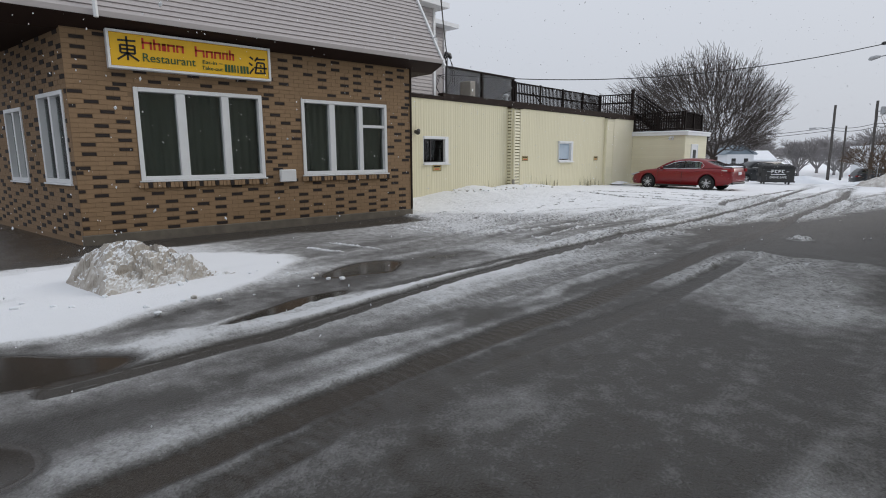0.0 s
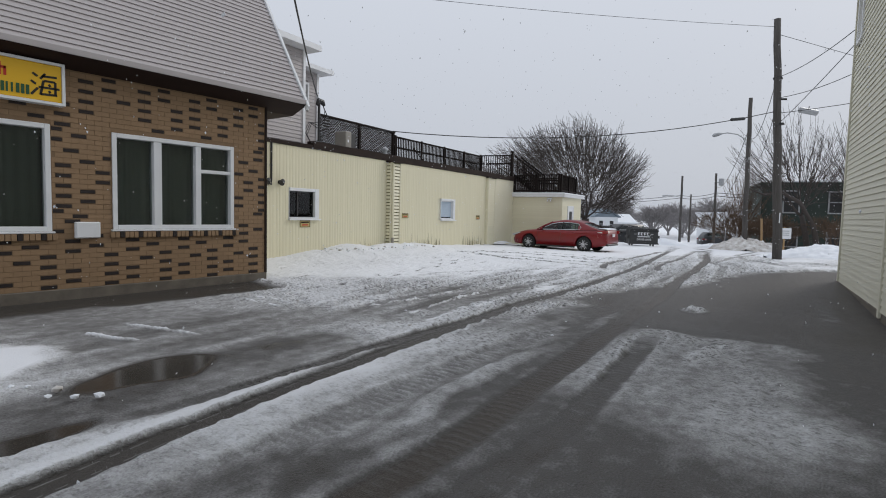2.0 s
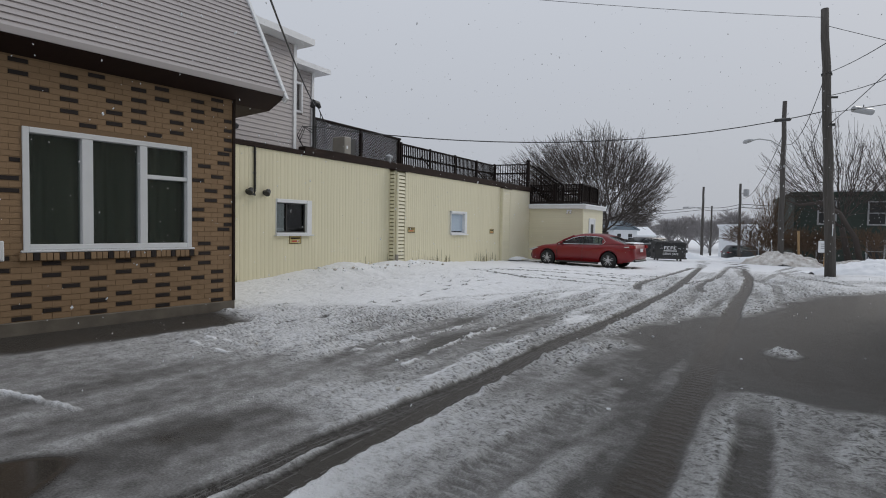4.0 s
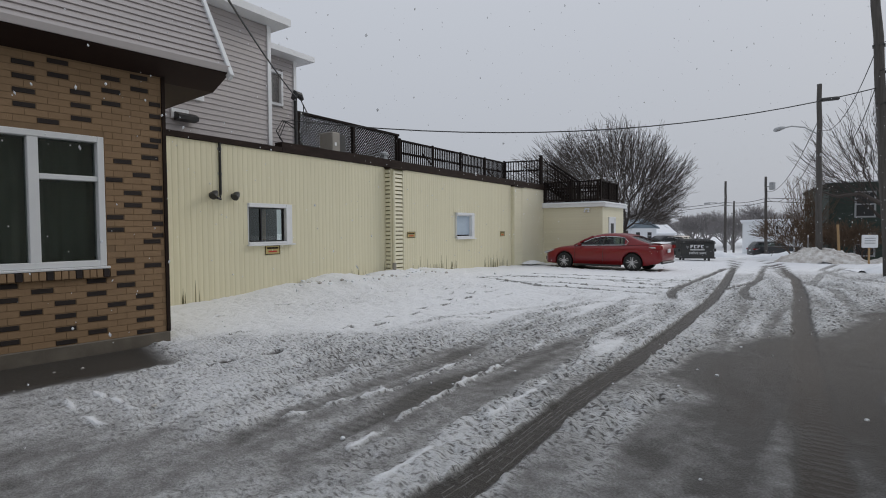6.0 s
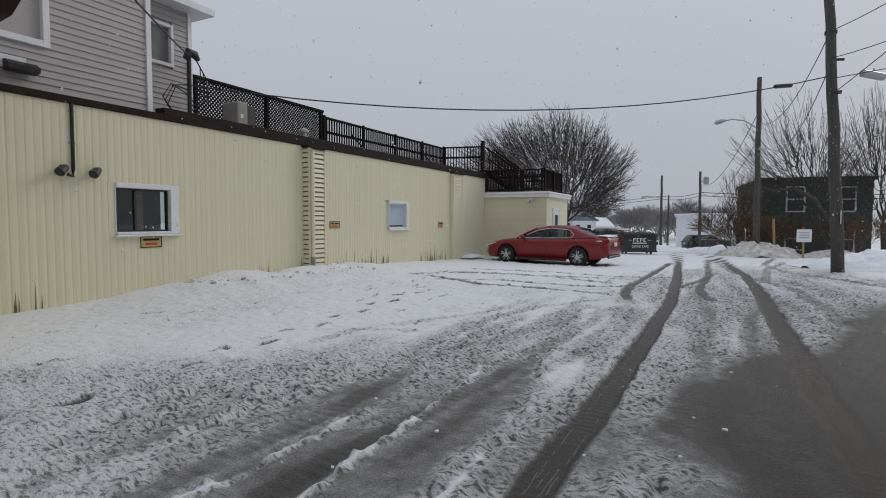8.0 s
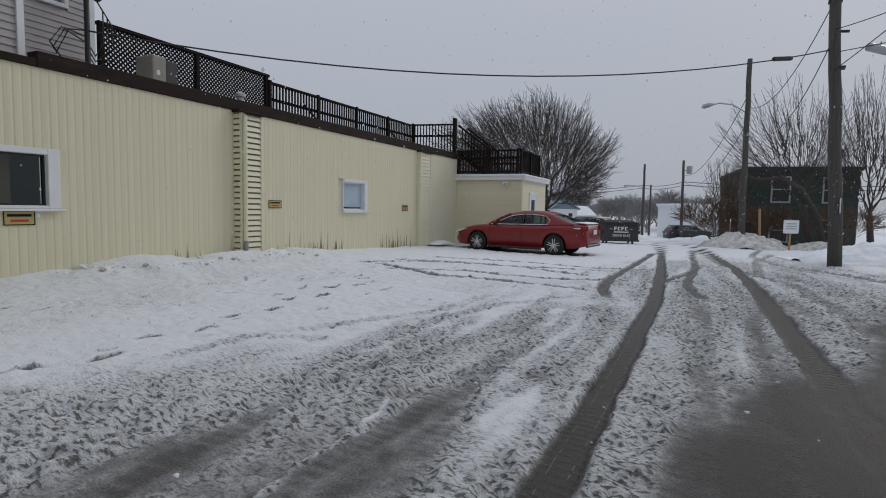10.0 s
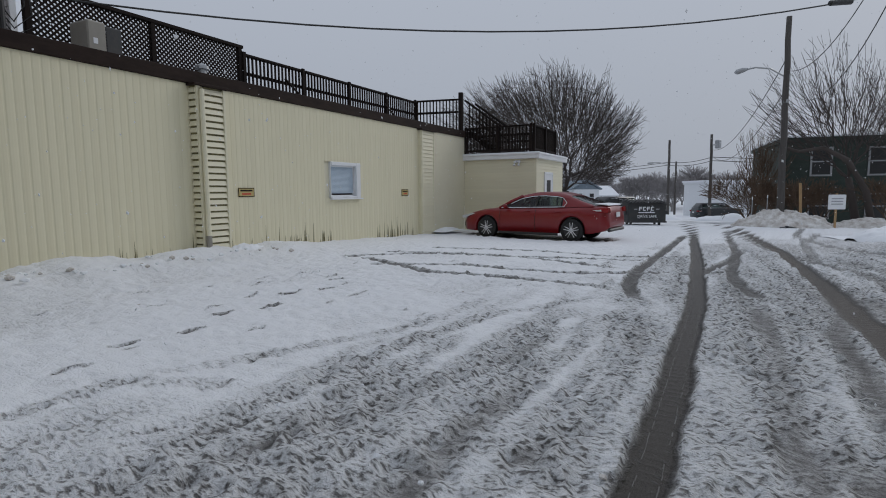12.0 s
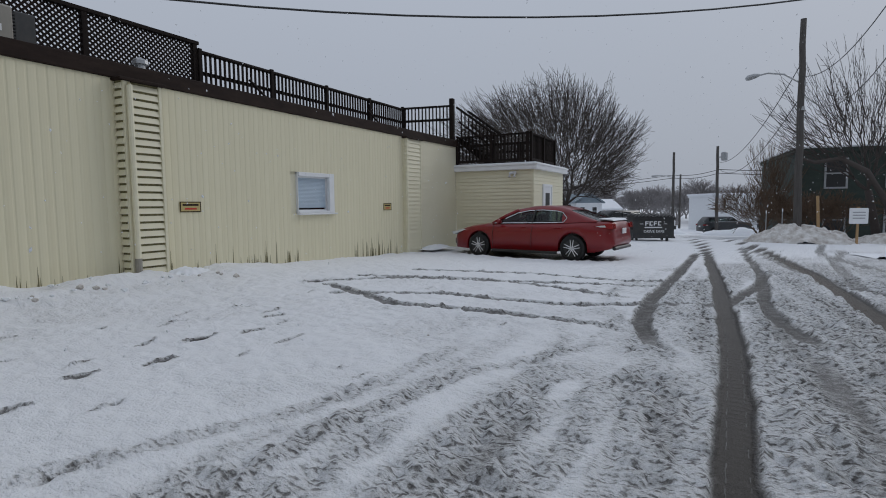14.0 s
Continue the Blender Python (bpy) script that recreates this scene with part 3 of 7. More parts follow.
    ax, ay = (x * 0.985 + y * 0.17), (y * 0.985 - x * 0.17)
    streak = 0.5 * value_noise(ax * 0.14, ay, 0.34, 12) + 0.5 * value_noise(ax * 0.12, ay, 0.16, 13) - 0.5
    lane = smooth(ys, 3.2, 4.2) * (1 - smooth(ys, 8.2, 9.6)) * (1 - 0.6 * tar) * (1 - 0.7 * smooth(x, 22, 30))
    calm = 1 - 0.1 * smooth(x, 11, 14)
    c = c + lane * streak * (0.26 + 0.24 * smooth(x, 7, 10)) * calm + tar * streak * 0.1
    c = c + stir * (0.45 - 0.25 * np.maximum(np.maximum(tar, wide), np.maximum(apron, lot)))
    # slush strewn along the cream wall, and a pale worn patch in the asphalt
    strewn = (1 - smooth(ys, 1.15, 1.6)) * smooth(xs, 1.5, 2.6) * (1 - smooth(xs, 7.4, 8.6))
    c = np.maximum(c, strewn * (0.3 + 0.35 * n2))
    worn = smooth(inside(x + 0.1 * (n3 - 0.5), y + 0.1 * (n3 - 0.5), [(0.9, 3.2), (2.5, 3.42), (2.6, 3.15), (2.47, 2.84), (2.42, 2.2), (1.4, 2.1)]), -0.01, 0.05)
    c = np.maximum(c, worn * (0.34 + 0.14 * n2))
    # brighter bands left between the wheel lanes
    for pts, w, v in (([(8.9, 6.1), (10.46, 6.39), (11.7, 6.5), (13.3, 6.72)], 0.16, 0.2), ([(12.4, 6.75), (13.9, 6.95), (15.2, 7.3), (16.6, 7.75)], 0.12, 0.16)):
        d, _ = off_line(xs * 0.4 + x * 0.6, ys * 0.4 + y * 0.6, pts)
        c = c + v * (1 - smooth(d, w * 0.3, w * 1.4))
    d, _ = off_line(xs * 0.3 + x * 0.7, ys * 0.3 + y * 0.7, RIDGE)
    c = np.maximum(c, (1 - smooth(d, 0.07, 0.2)) * (1 - smooth(x, 5.2, 6.8)) * 0.82)
    # faint older wheel marks, ribbed by the tread
    for pts in FAINT:
        d, along = off_line(x + 0.06 * (n2 - 0.5), y + 0.06 * (n2 - 0.5), pts)
        run = sum(math.dist(p, q) for p, q in zip(pts, pts[1:]))
        m = (1 - smooth(d, 0.06, 0.12)) * smooth(along, 0.0, 0.8) * (1 - smooth(along, run - 1.0, run))
        rim = smooth(d, 0.1, 0.14) * (1 - smooth(d, 0.14, 0.24)) * smooth(along, 0.3, 1.0) * (1 - smooth(along, run - 1.0, run))
        c = c - m * (0.09 + 0.035 * np.sin(along * 2 * math.pi / 0.1)) * (0.5 + n1) + rim * 0.08 * n2
    wet, brown = 0.34 + 0.25 * strip + 0.25 * side + 0.3 * gutter, 0.35 * side + 0.3 * tar
    tread = np.zeros(x.shape)
    jx, jy = x + 0.05 * (n2 - 0.5) + 0.03 * (n3 - 0.5), y + 0.05 * (n2 - 0.5) + 0.03 * (n3 - 0.5)
    for pts, w, v, br in [(TRACK_LEFT, 0.115, 0.03, 0.25), (TRACK_LEFT_OUTER, 0.08, 0.14, 0.2), (TRACK_RIGHT, 0.14, 0.12, 0.6), (TRACK_MID, 0.12, 0.24, 0.5), (LANE, 0.15, 0.42, 0.4), (CURVE_A, 0.11, 0.3, 0.35), (CURVE_B, 0.1, 0.32, 0.35), (LINK, 0.09, 0.3, 0.3)] + \
            [(a, 0.1, 0.42, 0.2) for a in ARCS] + [(a, 0.12, 0.5, 0.3) for a in SIDE_CURVES]:
        d, s = off_line(jx, jy, pts)
        m = 1 - smooth(d, w * 0.65, w * 1.3)
        if pts is not TRACK_LEFT and pts is not TRACK_RIGHT:
            run = sum(math.dist(p, q) for p, q in zip(pts, pts[1:]))
            m = m * (1 - smooth(s, run - 1.3, run + 0.1))
        lug = 0.5 + 0.5 * np.sin(s * 2 * math.pi / 0.09 + np.where(d > w * 0.5, 1.5, 0))
        c = c * (1 - m) + m * np.minimum(c, v + 0.11 * lug * lug * (0.4 + n2))
        edge = smooth(d, w * 0.95, w * 1.2) * (1 - smooth(d, w * 1.2, w * 2.4))
        c = c + edge * 0.05 * (c > 0.25)
        brown = np.maximum(brown, m * br)
        tread = np.maximum(tread, m)
    corner = (1 - smooth(xs, 1.6, 3.4)) * (1 - smooth(ys, 4.6, 5.2))
    c = c * (1 - 0.3 * corner)
    # puddles
    for px, py, rx, ry, a in ((4.62, 6.3, 0.62, 0.3, 0.12), (1.1, 5.15, 0.95, 0.36, -0.1), (3.2, 5.3, 0.75, 0.17, 0.25), (0.6, 3.6, 0.55, 0.35, 0.0)):
        ex, ey = (xs - px) * math.cos(a) + (ys - py) * math.sin(a), -(xs - px) * math.sin(a) + (ys - py) * math.cos(a)
        m = 1 - smooth(np.hypot(ex / rx, ey / ry), 0.85, 1.1)
        c, wet, brown = c * (1 - m), np.maximum(wet, m), np.maximum(brown, m * 0.6)
    # little ridges thrown up by turning tyres
    for pts in ([(7.43, 9.15), (7.36, 8.6), (7.39, 8.1)], [(7.64, 9.4), (7.7, 8.8), (7.65, 8.23)], [(5.4, 8.5), (5.55, 7.9), (5.67, 7.4)], [(4.9, 8.3), (5.1, 7.6)], [(8.4, 7.4), (9.5, 7.25), (10.5, 7.4)], [(7.2, 5.95), (7.9, 6.0), (9.1, 6.14), (10.5, 6.3)], [(8.3, 6.5), (9.2, 6.75), (10.4, 6.95), (12.4, 7.4)], [(14.8, 8.07), (15.3, 8.05), (15.9, 7.9), (16.6, 7.7)]):
        d, s = off_line(xs * 0.25 + x * 0.75, ys * 0.25 + y * 0.75, pts)
        c = np.maximum(c, (1 - smooth(d, 0.01, 0.07)) * np.clip(0.25 + 0.75 * n3 + 0.5 * n2, 0, 1))
    # footprints and stray marks
    rng = np.random.RandomState(5)
    for i in range(15):
        px, py = 8.9 + 0.56 * i, 9.25 + 0.145 * i + 0.12 * (-1) ** i
        m = 1 - smooth(np.hypot((x - px) / 0.15, (y - py) / 0.055), 0.6, 1.2)
        c = c - 0.6 * m
    for i in range(50):
        px, py, a, le = rng.uniform(9.5, 20), rng.uniform(7.5, 13.5), rng.uniform(-0.5, 0.5), rng.uniform(0.05, 0.25)
        ex, ey = (x - px) * math.cos(a) + (y - py) * math.sin(a), -(x - px) * math.sin(a) + (y - py) * math.cos(a)
        c = c - 0.3 * (1 - smooth(np.hypot(ex / le, ey / 0.025), 0.5, 1.2))
    # bare patch under the parked car
    m = 1 - smooth(np.hypot((x - 26.9) / 1.25, (y - 12.9) / 2.7), 0.75, 1.05)
    c = c * (1 - 0.85 * m)
    return np.clip(c, 0, 1), np.clip(wet, 0, 1), np.clip(brown, 0, 1), tread, n2, n3


def spaced(lo, hi, fine, far):
    core = np.arange(lo, hi + fine / 2, fine)
    out = []
    step, v = fine, hi
    while v < far:
        step *= 1.22
        v += step
        out.append(v)
    step, v, pre = fine, lo, []
    while v > -far * 0.6:
        step *= 1.22
        v -= step
        pre.append(v)
    return np.array(pre[::-1] + list(core) + out)


def build_ground():
    gx, gy = spaced(0.2, 26.0, 0.028, 900), spaced(0.3, 15.4, 0.028, 600)
    x, y = np.meshgrid(gx, gy, indexing="ij")
    x, y = x.ravel(), y.ravel()
    c, wet, brown, tread, n2, n3 = ground_cover(x, y)
    slushy = np.exp(-(((c - 0.62) / 0.22) ** 2))
    lumps = ((value_noise(x, y, 0.1, 8) - 0.5) * 0.04 + (value_noise(x, y, 0.06, 9) - 0.5) * 0.042 + (n3 - 0.5) * 0.03) * (0.3 + 1.3 * slushy) + (n2 - 0.5) * 0.02
    churn = 0.25 + 0.75 * smooth(x, 5.5, 10.5)
    z = level(x, y) + 0.03 * smooth(c, 0.3, 0.8) + lumps * churn * smooth(c, 0.35, 0.7) - 0.012 * tread
    slope = (y - 14.45) - 0.123 * (x - 12)
    bank = smooth(slope, -2.2, -0.2) * smooth(x, 11.5, 14.0) * (1 - smooth(x, 17.8, 20.5))
    z = z + bank * (0.16 + 0.12 * (n2 - 0.4)) + smooth(slope, -0.9, -0.1) * smooth(x, 9, 11) * 0.03 * n2
    ni, nj = len(gx), len(gy)
    i, j = np.meshgrid(np.arange(ni - 1), np.arange(nj - 1), indexing="ij")
    a = (i * nj + j).ravel()
    faces = np.stack([a, a + nj, a + nj + 1, a + 1], 1)
    me = bpy.data.meshes.new("ground")
    me.vertices.add(len(x))
    me.vertices.foreach_set("co", np.stack([x, y, z], 1).astype(np.float32).ravel())
    me.loops.add(faces.size)
    me.loops.foreach_set("vertex_index", faces.astype(np.int32).ravel())
    me.polygons.add(len(faces))
    me.polygons.foreach_set("loop_start", np.arange(0, faces.size, 4, dtype=np.int32))
    me.polygons.foreach_set("use_smooth", np.ones(len(faces), bool))
    me.update(calc_edges=True)
    at = me.color_attributes.new("cover", "FLOAT_COLOR", "POINT")
    at.data.foreach_set("color", np.stack([c, wet, brown, churn], 1).astype(np.float32).ravel())
    me.materials.append(GROUNDMAT)
    return tagged(new("ground", me), "wet asphalt lane half covered with tracked snow and slush", "ground", kind="structure")


def tread_marks():
    """Broken ribs of slush that tyre grooves left standing in the tracks."""
    rng = random.Random(77)
    vs, fs = [], []

    def rib(p, d, half, width, h):
        s = Vector((-d.y, d.x, 0))
        b = len(vs)
        a, c = p - d * half, p + d * half
        vs.extend([a - s * width, a + s * width, a + Vector((0, 0, h)), c - s * width, c + s * width, c + Vector((0, 0, h))])
        fs.extend([(b, b + 1, b + 2), (b + 3, b + 5, b + 4), (b, b + 2, b + 5, b + 3), (b + 1, b + 4, b + 5, b + 2)])

    for pts, lines, reach, chance in ((TRACK_LEFT, (-0.06, 0.055), 26, 0.75), (TRACK_LEFT_OUTER, (-0.04, 0.0, 0.04), 20, 0.9), (CURVE_A, (-0.05, 0.0, 0.05), 26, 0.8), (CURVE_B, (-0.045, 0.045), 26, 0.7)):
        for (x0, y0), (x1, y1) in zip(pts, pts[1:]):
            n = math.hypot(x1 - x0, y1 - y0)
            d = Vector(((x1 - x0) / n, (y1 - y0) / n, 0))
            s = Vector((-d.y, d.x, 0))
            for k in range(int(n / 0.06)):
                x, y = x0 + d.x * 0.06 * k, y0 + d.y * 0.06 * k
                if x > reach:
                    continue
                p = Vector((x, y, flat(x, y) - 0.014))
                for off in lines:
                    keep = chance * (0.5 + 0.9 * noise.noise(Vector((x * 0.9, off * 40, 2))))
                    if rng.random() < keep + 0.15:
                        rib(p + s * (off + rng.uniform(-0.003, 0.003)), d, 0.03, rng.uniform(0.003, 0.006), 0.006)
                    if rng.random() < keep * 0.5:
                        q = (s * 0.85 + d * 0.5).normalized()
                        rib(p + s * (off + rng.uniform(-0.01, 0.03)), q, rng.uniform(0.012, 0.022), 0.004, 0.006)
    me = bpy.data.meshes.new("tread_ribs")
    me.from_pydata([tuple(v) for v in vs], [], fs)
    me.materials.append(SLUSH)
    return tagged(new("tread_ribs", me), "broken ribs of slush in the tyre tracks", "slush", kind="stuff")


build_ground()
tread_marks()


# ---- brick restaurant ----
FRONT_L, FRONT_R, FRONT_Y = 2.27, 9.0, 11.0
BRICK_Z0, BRICK_Z1 = 0.6, 3.9
restaurant = thing("restaurant_building", pose(0, 0, 0), "tan brick restaurant with dark headers and grey sided mansard roof", "building")
SIDE = Matrix.Translation((FRONT_L, FRONT_Y, 0)) @ Matrix.Rotation(math.atan2(1, -0.2), 4, "Z")
COURSE, UNIT = 0.0755, 0.212


def brick_mesh(name, length, mat, proud):
    return mesh_of(name, box((0.007, -proud, 0.011), (length - 0.007, 0.05, COURSE - 0.011), 0.003), mat)


def brick_bond(u0, u1, z0, z1, holes, seed):
    """Places of bricks in running bond: (u, z, length, dark)."""
    rng = random.Random(seed)
    out, row, z, shift = [], 0, z0, 0.5
    while z < z1 - 0.02:
        u = u0 - (UNIT / 2 if row % 2 else 0)
        shift = (shift + rng.choice((1.5, 2.5, 2.5, 1.5, 0.5 if rng.random() < 0.15 else 1.5))) % 4
        k = 0
        while u < u1 - 0.01:
            a, c = max(u, u0), min(u + UNIT, u1)
            spans = [(a, c)]
            for h0, h1, k0, k1 in holes:
                if z + COURSE > k0 + 0.01 and z < k1 - 0.01:
                    spans = [s for p, q in spans for s in ((p, min(q, h0)), (max(p, h1), q)) if s[1] - s[0] > 0.03]
            dark = round((u - u0) / UNIT * 2 - shift * 2) % 8 == 0 and rng.random() < 0.93
            out += [(p, z, q - p, dark) for p, q in spans]
            u += UNIT
        row += 1
        z += COURSE
    return out


HOLES_FRONT = [(3.2, 5.4, 1.47, 3.03), (6.22, 8.32, 1.49, 3.02)]
front_wall = part("front_wall", box((0, 0.02, 0), (1, 0.2, 1)), MORTAR, restaurant, "tan brick with scattered dark bricks")


def wall_core(u0, u1, z0, z1, holes, y0, y1):
    """A wall slab along x, one connected mesh with openings through it."""
    bm = bmesh.new()
    us = sorted({u0, u1, *(h for q in holes for h in q[:2])})
    zs = sorted({z0, z1, *(h for q in holes for h in q[2:])})
    cells = {(i, k) for i in range(len(us) - 1) for k in range(len(zs) - 1)
             if not any(h0 - 1e-6 <= us[i] and us[i + 1] <= h1 + 1e-6 and k0 - 1e-6 <= zs[k] and zs[k + 1] <= k1 + 1e-6 for h0, h1, k0, k1 in holes)}
    corner = {}

    def v(i, k, y):
        if (i, k, y) not in corner:
            corner[i, k, y] = bm.verts.new((us[i], y, zs[k]))
        return corner[i, k, y]
    for i, k in cells:
        ring = [(i, k), (i + 1, k), (i + 1, k + 1), (i, k + 1)]
        bm.faces.new([v(*c, y0) for c in ring])
        bm.faces.new([v(*c, y1) for c in ring[::-1]])
        for a, c, beyond in zip(ring, ring[1:] + ring[:1], ((i, k - 1), (i + 1, k), (i, k + 1), (i - 1, k))):
            if beyond not in cells:
                bm.faces.new((v(*a, y0), v(*a, y1), v(*c, y1), v(*c, y0)))
    return bm


def replace_mesh(ob, bm, mat):
    ob.data = mesh_of(ob.name, bm, mat)


replace_mesh(front_wall, wall_core(FRONT_L, FRONT_R, 0.3, BRICK_Z1, HOLES_FRONT, FRONT_Y + 0.003, FRONT_Y + 0.22), MORTAR)
part("foundation", box((FRONT_L - 0.01, FRONT_Y - 0.03, 0.1), (FRONT_R + 0.03, FRONT_Y + 0.1, BRICK_Z0), 0.01), CONCRETE, restaurant, "stained concrete foundation")
HOLES_SIDE = [(0.18, 1.42, 1.44, 2.93), (2.36, 3.42, 1.42, 2.78)]
side_wall = part("side_wall", wall_core(0.02, 7.0, 0.3, BRICK_Z1, HOLES_SIDE, -0.005 - 0.2, -0.005), MORTAR, restaurant)
side_wall.matrix_local = SIDE
part("end_wall", box((FRONT_R - 0.2, FRONT_Y + 0.225, 0.2), (FRONT_R, 14.6, BRICK_Z1)), MORTAR, restaurant)
part("corner_trim", box((FRONT_R - 0.005, FRONT_Y - 0.02, 0.6), (FRONT_R + 0.04, FRONT_Y + 0.05, BRICK_Z1), 0.004), BROWN, restaurant, "dark brown corner trim")
part("end_cladding", box((FRONT_R + 0.002, FRONT_Y + 0.06, 0.3), (FRONT_R + 0.03, 14.2, BRICK_Z1)), YELLOWPLAIN, restaurant)
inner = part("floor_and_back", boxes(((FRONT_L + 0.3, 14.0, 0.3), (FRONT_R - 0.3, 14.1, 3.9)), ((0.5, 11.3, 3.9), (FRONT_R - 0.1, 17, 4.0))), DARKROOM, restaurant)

# openings of the front
window(restaurant, pose(3.2, FRONT_Y + 0.05, 1.47), 2.2, 1.56, bars=((0.66, 0.15), (1.44, 0.13)), back=curtain, proud=0.07)
window(restaurant, pose(6.22, FRONT_Y + 0.05, 1.49), 2.1, 1.53, bars=((0.64, 0.13), (1.36, 0.1)), cross=((1.46, 2.03, 1.0),), back=curtain, proud=0.07)
for u0, u1, z0, z1 in HOLES_SIDE:
    window(restaurant, SIDE @ Matrix.Rotation(math.pi, 4, "Z") @ Matrix.Translation((-u1, 0.05, z0)), u1 - u0, z1 - z0, bars=(((u1 - u0) * 0.46, 0.08),), back=curtain, proud=0.07)

# sign over the window
SIGN_W, SIGN_H = 2.62, 0.52
sign = thing("restaurant_sign", pose(2.9, 10.86, 3.33, 0, 0, 0), "yellow restaurant sign board with red and green lettering in white frame", "sign")
part("backing", box((0, 0.0, 0), (SIGN_W, 0.12, SIGN_H), 0.01), SIGNYELLOW, sign, "yellow sign face")
part("frame", boxes(((-0.04, -0.02, -0.04), (0.0, 0.13, SIGN_H + 0.04)), ((SIGN_W, -0.02, -0.04), (SIGN_W + 0.04, 0.13, SIGN_H + 0.04)), ((0, -0.02, -0.04), (SIGN_W, 0.13, 0.0)), ((0, -0.02, SIGN_H), (SIGN_W, 0.13, SIGN_H + 0.04)), bevel=0.004), WHITE, sign, "white frame")
part("bracket", boxes(((0.3, 0.12, 0.1), (0.36, 0.16, 0.4)), ((2.2, 0.12, 0.1), (2.26, 0.16, 0.4))), BLACK, sign)


def mark(strokes, w=0.03):
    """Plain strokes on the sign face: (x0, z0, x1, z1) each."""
    bm = bmesh.new()
    for x0, z0, x1, z1 in strokes:
        d = Vector((x1 - x0, 0, z1 - z0)).normalized()
        q = Vector((-d.z, 0, d.x)) * w / 2
        a, c = Vector((x0, -0.006, z0)), Vector((x1, -0.006, z1))
        vs = [bm.verts.new(p + Vector((0, o, 0))) for o in (0, 0.005) for p in (a + q, c + q, c - q, a - q)]
        bm.faces.new(vs[:4])
        bm.faces.new(vs[4:][::-1])
        for k in range(4):
            bm.faces.new((vs[k], vs[k + 4], vs[(k + 1) % 4 + 4], vs[(k + 1) % 4]))
    return bm


part("emblem", mark([(0.12, 0.4, 0.38, 0.41), (0.25, 0.47, 0.25, 0.1), (0.15, 0.33, 0.36, 0.33), (0.15, 0.21, 0.36, 0.21), (0.15, 0.33, 0.15, 0.21), (0.36, 0.33, 0.36, 0.21), (0.15, 0.27, 0.36, 0.27), (0.24, 0.2, 0.1, 0.1), (0.26, 0.2, 0.41, 0.1)]), SIGNBLACK, sign, "black brush mark")
part("emblem", mark([(2.27, 0.37, 2.33, 0.33), (2.25, 0.26, 2.31, 0.22), (2.25, 0.07, 2.33, 0.17), (2.42, 0.38, 2.36, 0.3), (2.38, 0.34, 2.56, 0.35), (2.4, 0.28, 2.54, 0.28), (2.4, 0.28, 2.36, 0.08), (2.54, 0.28, 2.54, 0.1), (2.36, 0.09, 2.56, 0.1), (2.34, 0.185, 2.59, 0.19), (2.46, 0.24, 2.48, 0.21), (2.46, 0.15, 2.48, 0.12)]), SIGNBLACK, sign, "black brush mark")


def name_bars(x, z, widths, h, tall):
    """Rounded blocks that stand for a word."""
    out = []
    for k, w in enumerate(widths):
        hh = h * (1.45 if k in tall else 1.0)
        t = 0.032
        out += [(x + t / 2, z, x + t / 2, z + hh), (x + w - t / 2, z, x + w - t / 2, z + h), (x, z + h - t / 2, x + w, z + h - t / 2)]
        x += w + 0.022
    return out


part("name_bar", mark(name_bars(0.47, 0.3, (0.15, 0.11, 0.06, 0.12, 0.12), 0.12, (0, 1)), 0.032), SIGNRED, sign, "red word shapes")
part("name_bar", mark(name_bars(1.3, 0.27, (0.16, 0.12, 0.12, 0.1, 0.09), 0.12, (0, 4)), 0.032), SIGNRED, sign, "red word shapes")
UP = pose(0, 0, 0, 90)
letters("lettering", "Restaurant", 0.19, SIGNGREEN, sign, pose(0.47, -0.004, 0.105) @ UP, 0.83)
letters("lettering", "Eat-in", 0.09, SIGNGREEN, sign, pose(1.42, -0.004, 0.165) @ UP, 0.24)
letters("lettering", "Take-out", 0.09, SIGNGREEN, sign, pose(1.4, -0.004, 0.065) @ UP, 0.36)
part("dash", box((1.7, -0.008, 0.185), (1.76, 0, 0.195)), SIGNGREEN, sign)
for k, w in enumerate((0.05, 0.05, 0.05, 0.03, 0.03, 0.05, 0.05, 0.05)):
    part("number_bar", box((1.8 + 0.056 * k, -0.008, 0.06), (1.8 + 0.056 * k + w * 0.75, 0, 0.19)), SIGNGREEN, sign, "plain green bar")

# meter cover between the windows
cover_box = thing("wall_box", pose(5.68, 10.93, 1.36), "white metal utility box on the brick wall", "utility box")
part("body", box((0, 0, 0), (0.34, 0.07, 0.25), 0.012), WHITE, cover_box)
part("lid", box((0.012, -0.012, 0.012), (0.328, -0.001, 0.238), 0.004), WHITE, cover_box)

# mansard roof
EAVE_Y, EAVE_Z, EAVE_L, EAVE_R = 10.65, 4.03, 1.4, 9.735
SLOPE = math.atan2(1.55, 2.5)
mansard = part("mansard_roof", prism([(EAVE_Y + 0.02, EAVE_Z), (EAVE_Y + 1.57, EAVE_Z + 2.5), (EAVE_Y + 4, EAVE_Z + 2.5), (EAVE_Y + 4, EAVE_Z)], (EAVE_L, EAVE_R - 0.02), axis=0), GREYSIDING, restaurant, "grey vinyl sided mansard")
lap_wall(restaurant, GREYSIDING, EAVE_L, EAVE_R - 0.03, 0.06, 2.92, 0.112, Matrix.Translation((0, EAVE_Y, EAVE_Z)) @ Matrix.Rotation(-SLOPE, 4, "X"))
